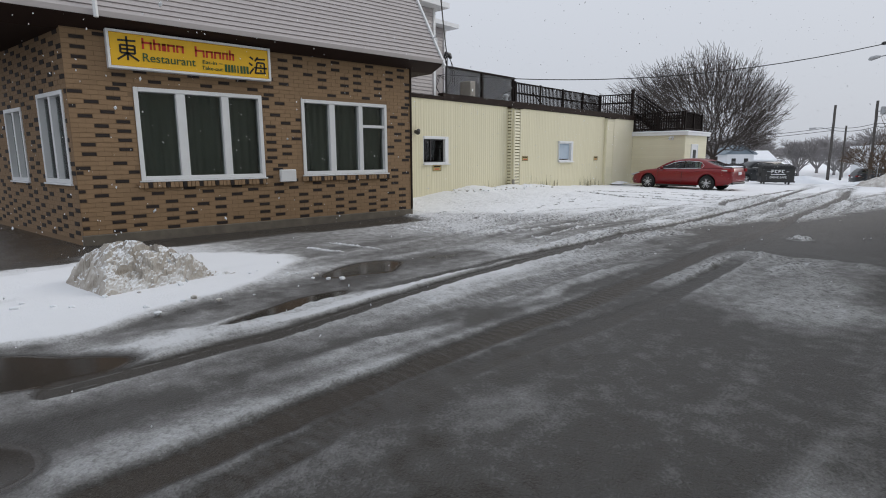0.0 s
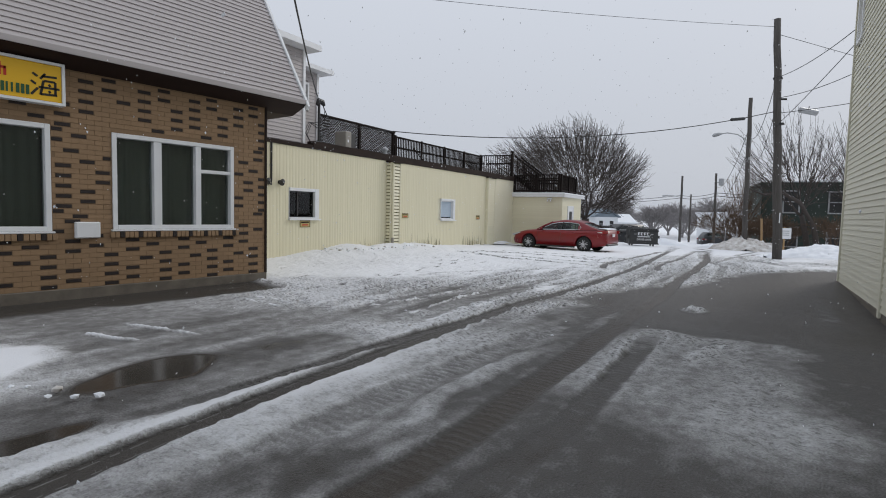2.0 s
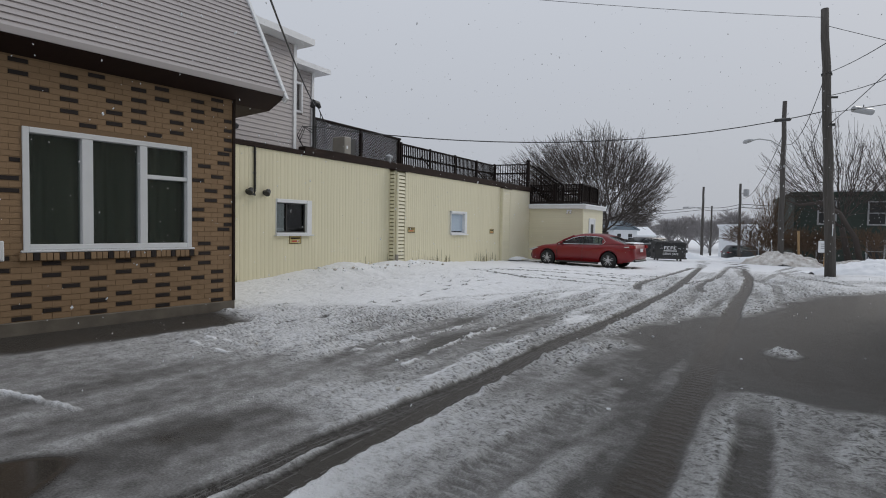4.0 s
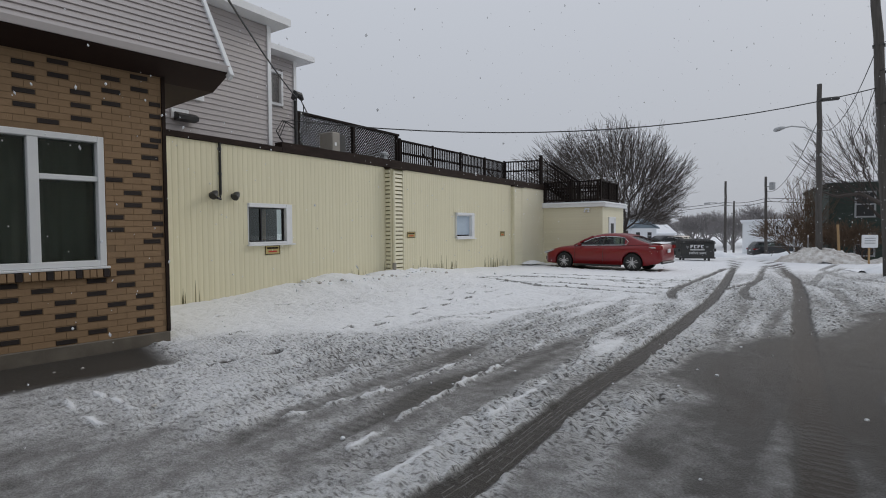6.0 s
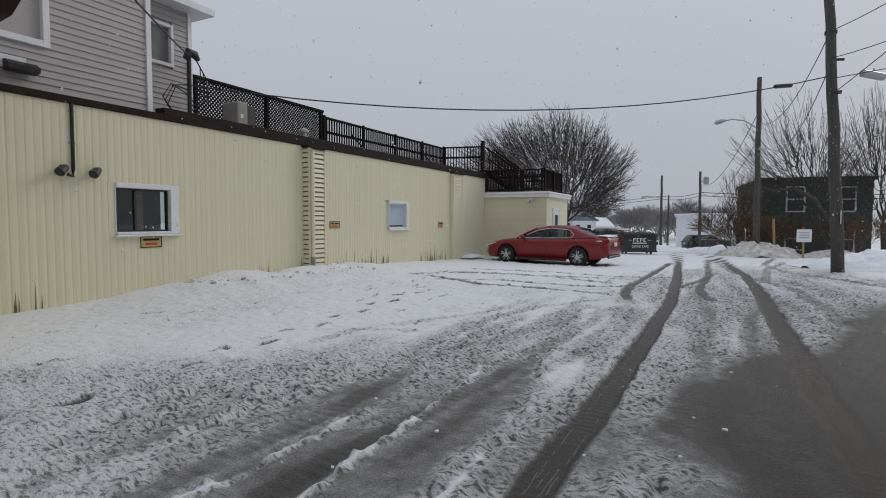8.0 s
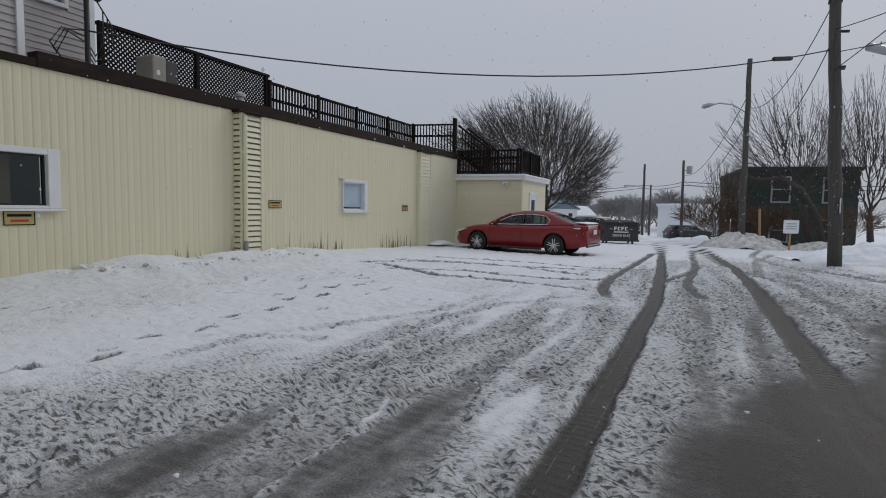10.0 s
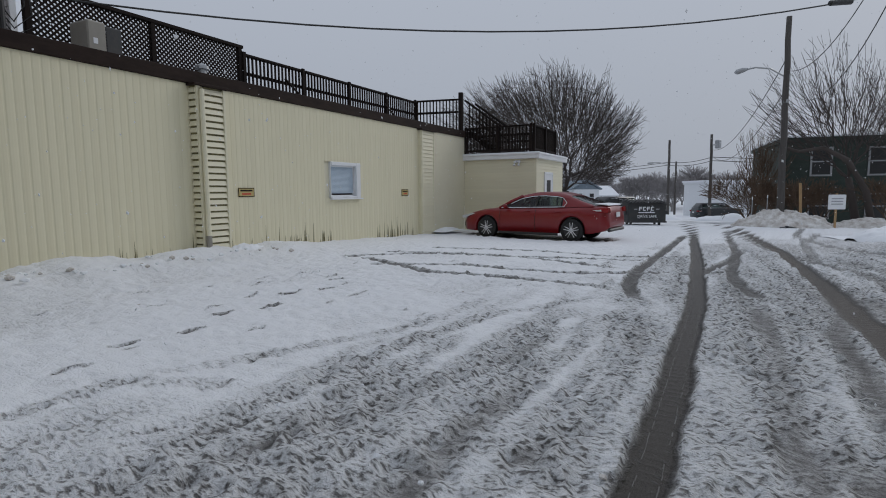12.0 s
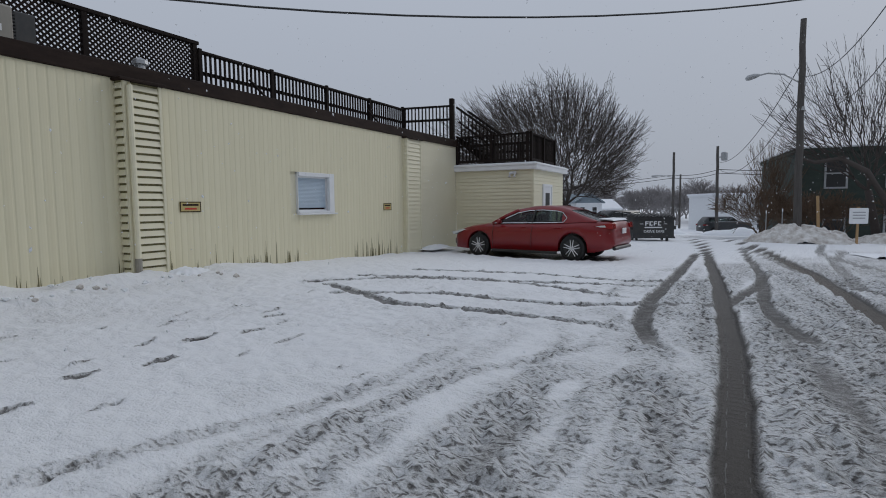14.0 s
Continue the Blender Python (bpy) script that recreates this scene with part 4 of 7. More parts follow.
part("soffit", prism([(EAVE_Y - 0.01, EAVE_Z - 0.03), (EAVE_Y - 0.01, EAVE_Z + 0.02), (FRONT_Y + 3.0, EAVE_Z + 0.02), (FRONT_Y + 3.0, EAVE_Z - 0.2), (FRONT_Y + 0.1, EAVE_Z - 0.2)], (EAVE_L, EAVE_R), axis=0), SOFFIT, restaurant, "dark brown soffit")
part("eave_fascia", box((EAVE_L, EAVE_Y - 0.025, EAVE_Z - 0.02), (EAVE_R, EAVE_Y - 0.012, EAVE_Z + 0.07), 0.004), GREYSIDING, restaurant)
rake = part("rake_trim", box((0, -0.05, -0.1), (0.06, 0.06, 2.95), 0.006), WHITE, restaurant, "white metal corner trim")
rake.matrix_local = Matrix.Translation((EAVE_R - 0.03, EAVE_Y, EAVE_Z)) @ Matrix.Rotation(-SLOPE, 4, "X")
gut = part("downpipe", tube([(2.72, EAVE_Y - 0.03, EAVE_Z + 0.4), (2.72, EAVE_Y - 0.05, EAVE_Z - 0.05)], 0.035), WHITE, restaurant, "short white downpipe")

# rowlock sills and the bricks
SILL = mesh_of("sill_brick", box((0.004, -0.05, -0.1), (0.066, 0.05, -0.006), 0.004), TAN)
SILLD = mesh_of("sill_brick", box((0.004, -0.05, -0.1), (0.066, 0.05, -0.006), 0.004), DARKBRICK)
for u0, u1, z in ((3.15, 5.45, 1.44), (6.17, 8.37, 1.46)):
    k = 0
    while u0 + 0.07 * k < u1:
        piece("sill_brick", SILLD if k % 4 == 2 else SILL, front_wall, pose(u0 + 0.07 * k, FRONT_Y, z))
        k += 1
SHAPES = {}
front = brick_bond(FRONT_L + 0.002, FRONT_R - 0.01, BRICK_Z0, BRICK_Z1 - 0.06, [(a - 0.01, c + 0.01, k0 - 0.1, k1 + 0.01) for a, c, k0, k1 in HOLES_FRONT], 3)
count = 0
for u, z, le, dark in front:
    if dark and le > 0.09 and count < 300:
        key = round(le, 3)
        if key not in SHAPES:
            SHAPES[key] = brick_mesh("brick", le, DARKBRICK, 0.004)
        piece("brick", SHAPES[key], front_wall, pose(u, FRONT_Y, z))
        count += 1


def joined_bricks(name, rows, mat, parent, m=Matrix(), kind="stuff"):
    """The bricks too many to pick apart, as one mesh of separate blocks."""
    vs, fs = [], []
    for u, z, le, _ in rows:
        b = len(vs)
        for y, i in ((0.0, 0.003), (0.03, 0.003)):
            vs += [(u + i, y, z + i), (u + le - i, y, z + i), (u + le - i, y, z + COURSE - i - 0.003), (u + i, y, z + COURSE - i - 0.003)]
        fs += [(b, b + 1, b + 2, b + 3)] + [(b + k, b + 4 + k, b + 4 + (k + 1) % 4, b + (k + 1) % 4) for k in range(4)]
    me = bpy.data.meshes.new(name)
    me.from_pydata(vs, [], fs)
    me.materials.append(mat)
    ob = new(name, me)
    ob.parent = parent
    ob.matrix_local = m
    return tagged(ob, kind=kind)


joined_bricks("bricks", [r for r in front if not r[3]], TAN, front_wall, Matrix.Translation((0, FRONT_Y - 0.002, 0)))
sidebond = brick_bond(0.0, 7.0, BRICK_Z0 - 0.08, BRICK_Z1 - 0.06, HOLES_SIDE, 4)
FLIP = Matrix.Rotation(math.pi, 4, "Z")
side_rows = [(-u - le, z, le, d) for u, z, le, d in sidebond]
joined_bricks("bricks", [r for r in side_rows if not r[3]], TAN, side_wall, FLIP)
joined_bricks("dark_bricks", [r for r in side_rows if r[3]], DARKBRICK, side_wall, FLIP @ Matrix.Translation((0, -0.004, 0)))


# ---- long yellow building ----
WALL = Matrix.Translation((12, 14.45, 0)) @ Matrix.Rotation(math.atan(0.123), 4, "Z")
annex = thing("yellow_building", WALL, "long low pale yellow building with ribbed siding and flat roof", "building")
TOP = 3.69
WINDOWS = [(0.13, 1.33, 1.6, 2.5), (8.63, 9.83, 1.58, 2.48)]
U0, U1, UEND = -3.1, 12.9, 16.3
part("wall_core", wall_core(U0, UEND, 0.0, TOP, WINDOWS, 0.03, 0.22), YELLOWPLAIN, annex)
part("plain_wall", box((13.75, -0.01, 0.1), (UEND, 0.029, TOP)), YELLOWPLAIN, annex, "plain pale yellow wall")
PITCH = 0.24


def rib_panel():
    """One vertical siding panel a metre high: two flats with grooves between."""
    bm = bmesh.new()
    prof = [(0, -0.012), (0.006, -0.012), (0.024, -0.0175), (0.06, -0.0185), (0.098, -0.0165), (0.12, -0.013), (0.144, -0.0175), (0.18, -0.0185), (0.218, -0.0165), (0.234, -0.012), (0.24, -0.012)]
    lo = [bm.verts.new((x, y, 0)) for x, y in prof]
    hi = [bm.verts.new((x, y, 1)) for x, y in prof]
    for k in range(len(prof) - 1):
        bm.faces.new((lo[k], lo[k + 1], hi[k + 1], hi[k]))
    back = [bm.verts.new((x, 0.02, z)) for z in (0, 1) for x in (0, 0.24)]
    bm.faces.new((back[1], back[0], back[2], back[3]))
    return bm


PANEL = mesh_of("panel", rib_panel(), YELLOW)
u = U0
while u < U1 - 0.01:
    spans = [(0.12, TOP - 0.005)]
    for h0, h1, k0, k1 in WINDOWS:
        if u + PITCH > h0 + 0.03 and u < h1 - 0.03:
            spans = [(0.12, k0), (k1, TOP - 0.005)]
    for a, c in spans:
        piece("panel", PANEL, annex, Matrix.Translation((u, 0, a)) @ Matrix.Diagonal((1, 1, c - a, 1)))
    u += PITCH
for h0, h1, k0, k1 in WINDOWS:
    first = U0 + PITCH * math.floor((h0 + 0.03 - U0) / PITCH)
    last = U0 + PITCH * math.ceil((h1 - 0.03 - U0) / PITCH)
    for a, c in ((first, h0), (h1, last)):
        if c - a > 0.01:
            part("panel", box((a + 0.002, -0.0165, k0), (c - 0.002, 0.02, k1), 0.002), YELLOW, annex)
part("fascia", box((1.06, -0.06, TOP), (UEND + 0.05, 0.2, 3.92), 0.008), BROWN, annex, "dark brown roof edge board")
part("fascia", box((U0, -0.06, TOP), (1.055, 0.2, 3.8), 0.008), BROWN, annex, "low dark brown roof edge board")
part("roof", box((U0, 0.2, 3.6), (UEND, 9.0, 3.76)), ROOFING, annex, "flat roof under thin snow")
part("end_wall", box((UEND - 0.2, 0.23, 0), (UEND, 9, 3.6)), YELLOWPLAIN, annex)


def recessed_window(w0, w1, z0, z1, fill, split):
    w, h = w1 - w0, z1 - z0
    win = new("window")
    win.parent = annex
    win.matrix_local = pose(w0, 0, z0)
    t, e = 0.09, 0.022
    part("trim", boxes(((0, -0.03, 0), (e, 0.12, h)), ((w - 0.17, -0.05, 0), (w, 0.12, h)), ((e, -0.05, 0), (w - 0.17, 0.12, 0.05)), ((e, -0.05, h - t), (w - 0.17, 0.12, h)), bevel=0.008), WHITE, win, "wide white trim")
    part("sill", box((-0.04, -0.11, -0.035), (w + 0.04, 0.0, -0.001), 0.008), WHITE, win)
    part("sash", boxes(((e, 0.04, 0.05), (e + 0.03, 0.1, h - t)), ((w - 0.2, 0.04, 0.05), (w - 0.17, 0.1, h - t)), ((e + split, 0.04, 0.05), (e + split + 0.035, 0.1, h - t)), ((e, 0.04, 0.05), (w - 0.17, 0.1, 0.08)), ((e, 0.04, h - t - 0.03), (w - 0.17, 0.1, h - t))), WHITE if fill is BLINDSKY else BLACK, win)
    pane = part("pane", box((e, 0.07, 0.05), (w - 0.17, 0.075, h - t)), GLASS, win)
    pane.visible_shadow = False
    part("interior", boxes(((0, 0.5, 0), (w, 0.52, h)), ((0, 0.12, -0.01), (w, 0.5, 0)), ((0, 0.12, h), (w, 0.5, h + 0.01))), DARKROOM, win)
    if fill is BLINDSKY:
        part("blind", prism([(0.062, t + 0.03), (0.062, h - t - 0.03)] + [(0.05 + 0.006 * (k % 2), h - t - 0.03 - 0.015 * k) for k in range(int((h - 2 * t - 0.06) / 0.015))], (e + 0.03, w - 0.2), axis=0), BLINDSKY, win, "lowered pale blue blind")
    else:
        part("board", box((t + 0.42, 0.2, 0.02), (t + 0.56, 0.23, h), 0.005), fill, win, "board standing behind the glass")


recessed_window(*WINDOWS[0], BOARD, 0.36)
recessed_window(*WINDOWS[1], BLINDSKY, 0.965)


def chase(u0, u1, depth, label, mat, core, gap):
    """A boxed-in chase on the wall, clad in short laps."""
    ch = new("pipe_chase")
    ch.parent = annex
    tagged(ch, label)
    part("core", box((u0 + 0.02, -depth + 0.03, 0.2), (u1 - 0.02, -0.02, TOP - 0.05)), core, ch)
    z = 0.22
    me = mesh_of("lap", lap_board(u1 - u0 - 0.15, 0.118 - gap, 0.03), mat)
    side = mesh_of("lap", lap_board(depth - 0.03, 0.118 - gap, 0.03), mat)
    while z < TOP - 0.16:
        piece("lap", me, ch, Matrix.Translation((u0 + 0.1, -depth + 0.03, z)))
        piece("lap", side, ch, Matrix.Translation((u0 + 0.02, -0.02, z)) @ Matrix.Rotation(-math.pi / 2, 4, "Z"))
        z += 0.118
    part("corner_post", box((u0 + 0.03, -depth - 0.015, 0.2), (u0 + 0.11, -depth + 0.05, TOP - 0.05), 0.006), mat, ch)
    part("corner_post", box((u1 - 0.05, -depth - 0.005, 0.2), (u1, -0.02, TOP - 0.05), 0.006), mat, ch)
    part("cap", box((u0 - 0.04, -depth - 0.06, TOP - 0.05), (u1 + 0.04, -0.02, TOP - 0.005), 0.006), BROWN, ch, "dark cap")


# green-black core puts the dark of the gaps between laps into colour
chase(4.76, 5.42, 0.2, "louvred chase beside a downpipe", YELLOWLAP, GRIME_GAP, 0.046)
part("downpipe", tube([(4.86, -0.26, 0.25), (4.86, -0.26, TOP - 0.12), (4.9, -0.15, TOP - 0.04)], 0.045, 10), YELLOWLAP, annex, "pale yellow downpipe")
part("pipe_boot", tube([(4.86, -0.26, 0.25), (4.86, -0.26, 0.95)], 0.052, 10), ACBOX, annex, "grey lower pipe")
chase(12.9, 13.75, 0.14, "lap sided chase", YELLOWLAP, YELLOWLAP, 0.0)
rng = random.Random(11)
for c0, c1, n in ((3.3, 4.74, 34), (5.45, 8.6, 60), (-2.9, -1.0, 14), (10.0, 12.6, 26)):
    for k in range(n):
        uu = rng.uniform(c0, c1)
        hh = rng.uniform(0.06, 0.3) * (1.8 if rng.random() < 0.15 else 1)
        part("grime_streak", prism([(uu, 0.35), (uu + 0.012, 0.35 + 0.1 + hh * 0.4), (uu + 0.02, 0.52 + hh), (uu + 0.028, 0.5 + hh * 0.5), (uu + 0.035, 0.35)], (-0.0215, -0.0185)), GRIME_GAP, annex)

for u0, u1, z0, z1, lab in ((0.56, 0.97, 1.36, 1.57, "yellow notice plate with unreadable lines under the window"), (5.78, 6.19, 1.65, 1.83, "small yellow notice plate on the ribbed wall"), (11.9, 12.27, 1.61, 1.8, "small yellow notice plate near the chase")):
    pl = thing("notice_plate", WALL @ pose(u0, -0.03, z0), lab, "sign", "notice plates")
    part("plate", box((0, 0, 0), (u1 - u0, 0.01, z1 - z0), 0.003), PLATE, pl)
    part("border", boxes(((0, -0.003, 0), (u1 - u0, 0, 0.015)), ((0, -0.003, z1 - z0 - 0.015), (u1 - u0, 0, z1 - z0)), ((0, -0.003, 0.015), (0.015, 0, z1 - z0 - 0.015)), ((u1 - u0 - 0.015, -0.003, 0.015), (u1 - u0, 0, z1 - z0 - 0.015))), BROWN, pl)
    part("text_bar", box((0.05, -0.004, (z1 - z0) * 0.6), (u1 - u0 - 0.05, 0, (z1 - z0) * 0.78)), BROWN, pl)
    part("text_bar", box((0.09, -0.004, (z1 - z0) * 0.24), (u1 - u0 - 0.09, 0, (z1 - z0) * 0.4)), SIGNRED, pl)

for k, uu in enumerate((-0.72, -0.22)):
    fl = thing("flood_lamp", WALL @ pose(uu, -0.02, 2.62), "black wall mounted lamp head", "lamp", "wall lamps")
    part("mount", tube([(0, 0, 0), (0, -0.06, 0)], 0.06, 10), BLACK, fl)
    part("arm", tube([(0, -0.05, 0), (-0.02, -0.14, 0.02)], 0.025, 8), BLACK, fl)
    part("head", tube([(0.04, -0.1, 0.05), (-0.03, -0.16, 0.02), (-0.1, -0.2, -0.04)], [0.05, 0.07, 0.075], 10), BLACK, fl)
cond = thing("conduit", WALL @ pose(-0.52, -0.035, 2.55), "black conduit running down from the roof edge", "pipe")
part("pipe", tube([(0, 0, 1.15), (0, 0, 0.1), (-0.02, -0.02, 0.0), (-0.1, -0.03, 0.02)], 0.028, 8), CABLE, cond)
part("clip", boxes(((-0.045, 0.0, 0.5), (0.045, 0.03, 0.54)), ((-0.045, 0.0, 1.0), (0.045, 0.03, 1.04))), STEEL, cond)

# ---- grey sided house above the roof ----
house = thing("grey_house", WALL, "grey vinyl sided upper house behind the restaurant", "house")
H1 = [(-2.0, -0.62, 4.55, 5.75)]
part("core", boxes(((-6, 0.38, 3.77), (1.04, 3.0, 6.6)), ((1.03, 1.53, 3.77), (2.82, 4.0, 6.45))), GREYSIDING, house)
lap_wall(house, GREYSIDING, -6, 1.02, 3.77, 6.58, 0.112, Matrix.Translation((0, 0.36, 0)), holes=H1)
lap_wall(house, GREYSIDING, 0, 1.14, 3.77, 6.58, 0.112, Matrix.Translation((1.06, 0.38, 0)) @ Matrix.Rotation(math.pi / 2, 4, "Z"))
lap_wall(house, GREYSIDING, 1.1, 2.78, 3.77, 6.42, 0.112, Matrix.Translation((0, 1.51, 0)), holes=[(1.7, 2.4, 5.15, 6.05)])
lap_wall(house, GREYSIDING, 0, 2.4, 3.77, 6.42, 0.112, Matrix.Translation((2.84, 1.53, 0)) @ Matrix.Rotation(math.pi / 2, 4, "Z"))
part("corner_trim", box((1.0, 0.31, 3.77), (1.1, 0.4, 6.6), 0.006), WHITE, house, "white corner board")
part("corner_trim", box((2.77, 1.46, 3.93), (2.87, 1.55, 6.45), 0.006), WHITE, house, "white corner board")
part("eave", prism([(-0.06, 6.6), (-0.06, 6.76), (0.35, 6.84), (3.2, 7.9), (3.2, 6.6)], (-6, 1.38), axis=0), WHITE, house, "white boxed eave")
part("eave", prism([(1.1, 6.44), (1.1, 6.58), (1.5, 6.66), (4.0, 7.3), (4.0, 6.44)], (1.39, 3.2), axis=0), WHITE, house, "white boxed eave")
# pale cloth puts the sky reflected in the large pane into colour
window(house, pose(-2.0, 0.36, 4.55), 1.38, 1.2, frame_w=0.1, bars=(), back=curtain, proud=0.07, sill=False, cloth=BLINDSKY)
window(house, pose(1.7, 1.5, 5.15), 0.7, 0.9, frame_w=0.07, back=curtain, proud=0.06, sill=False, cloth=BLINDSKY)
wl_box = thing("wall_light", WALL @ pose(-1.3, 0.3, 4.07), "black box light on white mount under the house window", "lamp")
part("mount", box((-0.02, 0.0, 0.04), (0.34, 0.04, 0.24), 0.008), WHITE, wl_box)
part("housing", prism([(0.0, 0.0), (-0.16, 0.02), (-0.18, 0.09), (-0.06, 0.16), (0.0, 0.16)], (0.03, 0.45), axis=0), BLACK, wl_box)

# service mast with drop cables
mast = thing("service_mast", WALL @ pose(2.5, 1.1, 3.76), "dark service mast with weatherhead and looped cables", "mast")
part("pole", tube([(0, 0, 0), (0, 0, 1.62)], 0.045, 10), BLACK, mast)
part("weatherhead", tube([(-0.08, 0, 1.56), (0.0, 0, 1.7), (0.13, -0.02, 1.68), (0.22, -0.02, 1.58)], [0.06, 0.1, 0.09, 0.05], 10), BLACK, mast)
for k in range(3):
    part("loop", tube([(0.17, 0, 1.6), (0.32 + 0.08 * k, 0.05, 1.45 - 0.1 * k), (0.36 + 0.1 * k, 0.1, 0.9 - 0.12 * k), (0.2, 0.1, 0.62 - 0.1 * k), (0.03, 0, 0.75 - 0.1 * k)], 0.012, 5), CABLE, mast)
    part("loop", tube([(-0.05, 0, 1.0 - 0.1 * k), (-0.3 - 0.06 * k, 0.02, 0.95), (-0.5 - 0.05 * k, 0.05, 0.5 + 0.08 * k), (-0.3, 0.05, 0.3), (0, 0, 0.42)], 0.014, 5), CABLE, mast)

# ---- roof deck ----
lattice = thing("lattice_screen", WALL @ pose(3.1, 1.75, 3.76), "dark stained wooden lattice privacy screen on the roof", "screen")
for x in (0.0, 2.22, 4.42):
    part("post", box((x, -0.05, 0), (x + 0.1, 0.05, 1.43), 0.006), DECKWOOD, lattice)
part("top_rail", box((-0.02, -0.06, 1.38), (4.56, 0.06, 1.45), 0.006), DECKWOOD, lattice)
part("bottom_rail", box((0.0, -0.04, 0.08), (4.5, 0.04, 0.17), 0.006), DECKWOOD, lattice)


def lattice_strips(x0, x1, z0, z1, step, w, lean):
    bm = bmesh.new()
    h = z1 - z0
    a = x0 - h
    while a < x1 + h:
        s0, s1 = (a, a + h) if lean > 0 else (a + h, a)
        p, q = Vector((s0, z0, 0)), Vector((s1, z1, 0))
        t0, t1 = 0.0, 1.0
        d = s1 - s0
        for lim, sign in ((x0, 1), (x1, -1)):
            ta = (lim - s0) / d
            if (d > 0) == (sign > 0):
                t0 = max(t0, ta)
            else:
                t1 = min(t1, ta)
        if t1 - t0 > 0.03:
            xa, za, xb, zb = s0 + d * t0, z0 + h * t0, s0 + d * t1, z0 + h * t1
            y0, y1 = (-0.012, -0.001) if lean > 0 else (0.001, 0.012)
            o = w * 0.7
            vs = [bm.verts.new(v) for v in ((xa - o, y0, za), (xa + o, y0, za), (xb + o, y0, zb), (xb - o, y0, zb), (xa - o, y1, za), (xa + o, y1, za), (xb + o, y1, zb), (xb - o, y1, zb))]
            for f in ((0, 1, 2, 3), (7, 6, 5, 4), (0, 4, 5, 1), (1, 5, 6, 2), (2, 6, 7, 3), (3, 7, 4, 0)):
                bm.faces.new([vs[i] for i in f])
        a += step
    return bm


for x0, x1 in ((0.1, 2.22), (2.32, 4.42)):
    part("lattice_panel", lattice_strips(x0, x1, 0.17, 1.38, 0.1, 0.036, 1), DECKWOOD, lattice)
    part("lattice_panel", lattice_strips(x0, x1, 0.17, 1.38, 0.1, 0.036, -1), DECKWOOD, lattice)

BALUSTER = {}


def railing(name, m, length, height, label, step=0.125, posts=4, mid=0.62):
    r = thing(name, m, label, "railing", "deck railings")
    key = round(height, 3)
    if key not in BALUSTER:
        BALUSTER[key] = mesh_of("baluster", box((-0.019, -0.019, 0.08), (0.019, 0.019, height - 0.05)), DECKWOOD)
    for k in range(int(length / step)):
        piece("baluster", BALUSTER[key], r, pose(step * (k + 0.5), 0, 0))
    for k in range(posts + 1):
        part("post", box((length * k / posts - 0.045, -0.09, -0.03), (length * k / posts + 0.045, -0.02, height + 0.03), 0.006), DECKWOOD, r)
    part("top_rail", box((-0.05, -0.07, height - 0.05), (length + 0.05, 0.07, height), 0.006), DECKWOOD, r)
    part("middle_rail", box((0, 0.02, height * mid), (length, 0.055, height * mid + 0.08), 0.005), DECKWOOD, r)
    part("bottom_rail", box((0, -0.055, 0.06), (length, -0.02, 0.14), 0.005), DECKWOOD, r)
    return r


railing("deck_railing", WALL @ pose(7.66, 1.75, 3.76), 8.14, 1.28, "dark stained wooden deck railing along the roof")
ret = WALL @ Matrix.Translation((15.8, 1.75, 3.76)) @ Matrix.Rotation(-math.pi / 2 + 0.22, 4, "Z")
railing("deck_railing", ret, 1.72, 1.32, "short return of dark deck railing at the roof end", posts=1)
part_post = solid("corner_post", box((16.12, 0.0, 3.3), (16.28, 0.14, 5.3), 0.01), DECKWOOD, "tall dark wooden corner post of the deck", "post", m=WALL)
braces = thing("deck_braces", WALL @ pose(8.9, 1.6, 3.76), "leaning wooden braces behind the railing", "brace")
part("brace", tube([(0, 0, 0.9), (0.7, -0.5, 0.0)], 0.03, 4), DECKWOOD, braces)
part("brace", tube([(4.6, 0, 0.9), (5.3, -0.5, 0.0)], 0.03, 4), DECKWOOD, braces)

ac = thing("condenser_unit", WALL @ pose(3.62, 0.9, 3.76) @ Matrix.Diagonal((0.74, 0.74, 0.95, 1)), "beige air conditioning condenser standing on the roof edge", "air conditioner")
part("cabinet", box((0, 0, 0.2), (0.42, 0.7, 0.92), 0.03), ACBOX, ac)
part("grille", boxes(*[((0.425, 0.05, 0.26 + 0.05 * k), (0.47, 0.65, 0.285 + 0.05 * k)) for k in range(12)]), BLACK, ac, "black louvred side")
part("label", box((0.12, -0.004, 0.52), (0.22, 0, 0.62)), WHITE, ac)
part("stand", boxes(((0, 0.05, 0), (0.06, 0.65, 0.2)), ((0.36, 0.05, 0), (0.42, 0.65, 0.2))), BLACK, ac)
part("hose", tube([(0.1, -0.02, 0.35), (0.25, -0.1, 0.2), (0.35, -0.3, 0.15), (0.3, -0.75, 0.12)], 0.03, 6), CABLE, ac)
ac2 = thing("condenser_unit", WALL @ pose(3.97, 1.0, 3.76) @ Matrix.Diagonal((0.74, 0.74, 0.95, 1)), "dark green equipment box beside the condenser", "air conditioner")
part("cabinet", box((0.02, 0, 0), (0.4, 0.5, 0.9), 0.02), DUMPBLACK, ac2)
vent = thing("roof_vent", WALL @ pose(5.75, 0.8, 3.76), "small grey roof vent with conical cap", "vent")
part("pipe", tube([(0, 0, 0), (0, 0, 0.44)], 0.085, 12), STEEL, vent)
part("cap", tube([(0, 0, 0.44), (0, 0, 0.5), (0, 0, 0.56)], [0.135, 0.13, 0.03], 12), STEEL, vent)

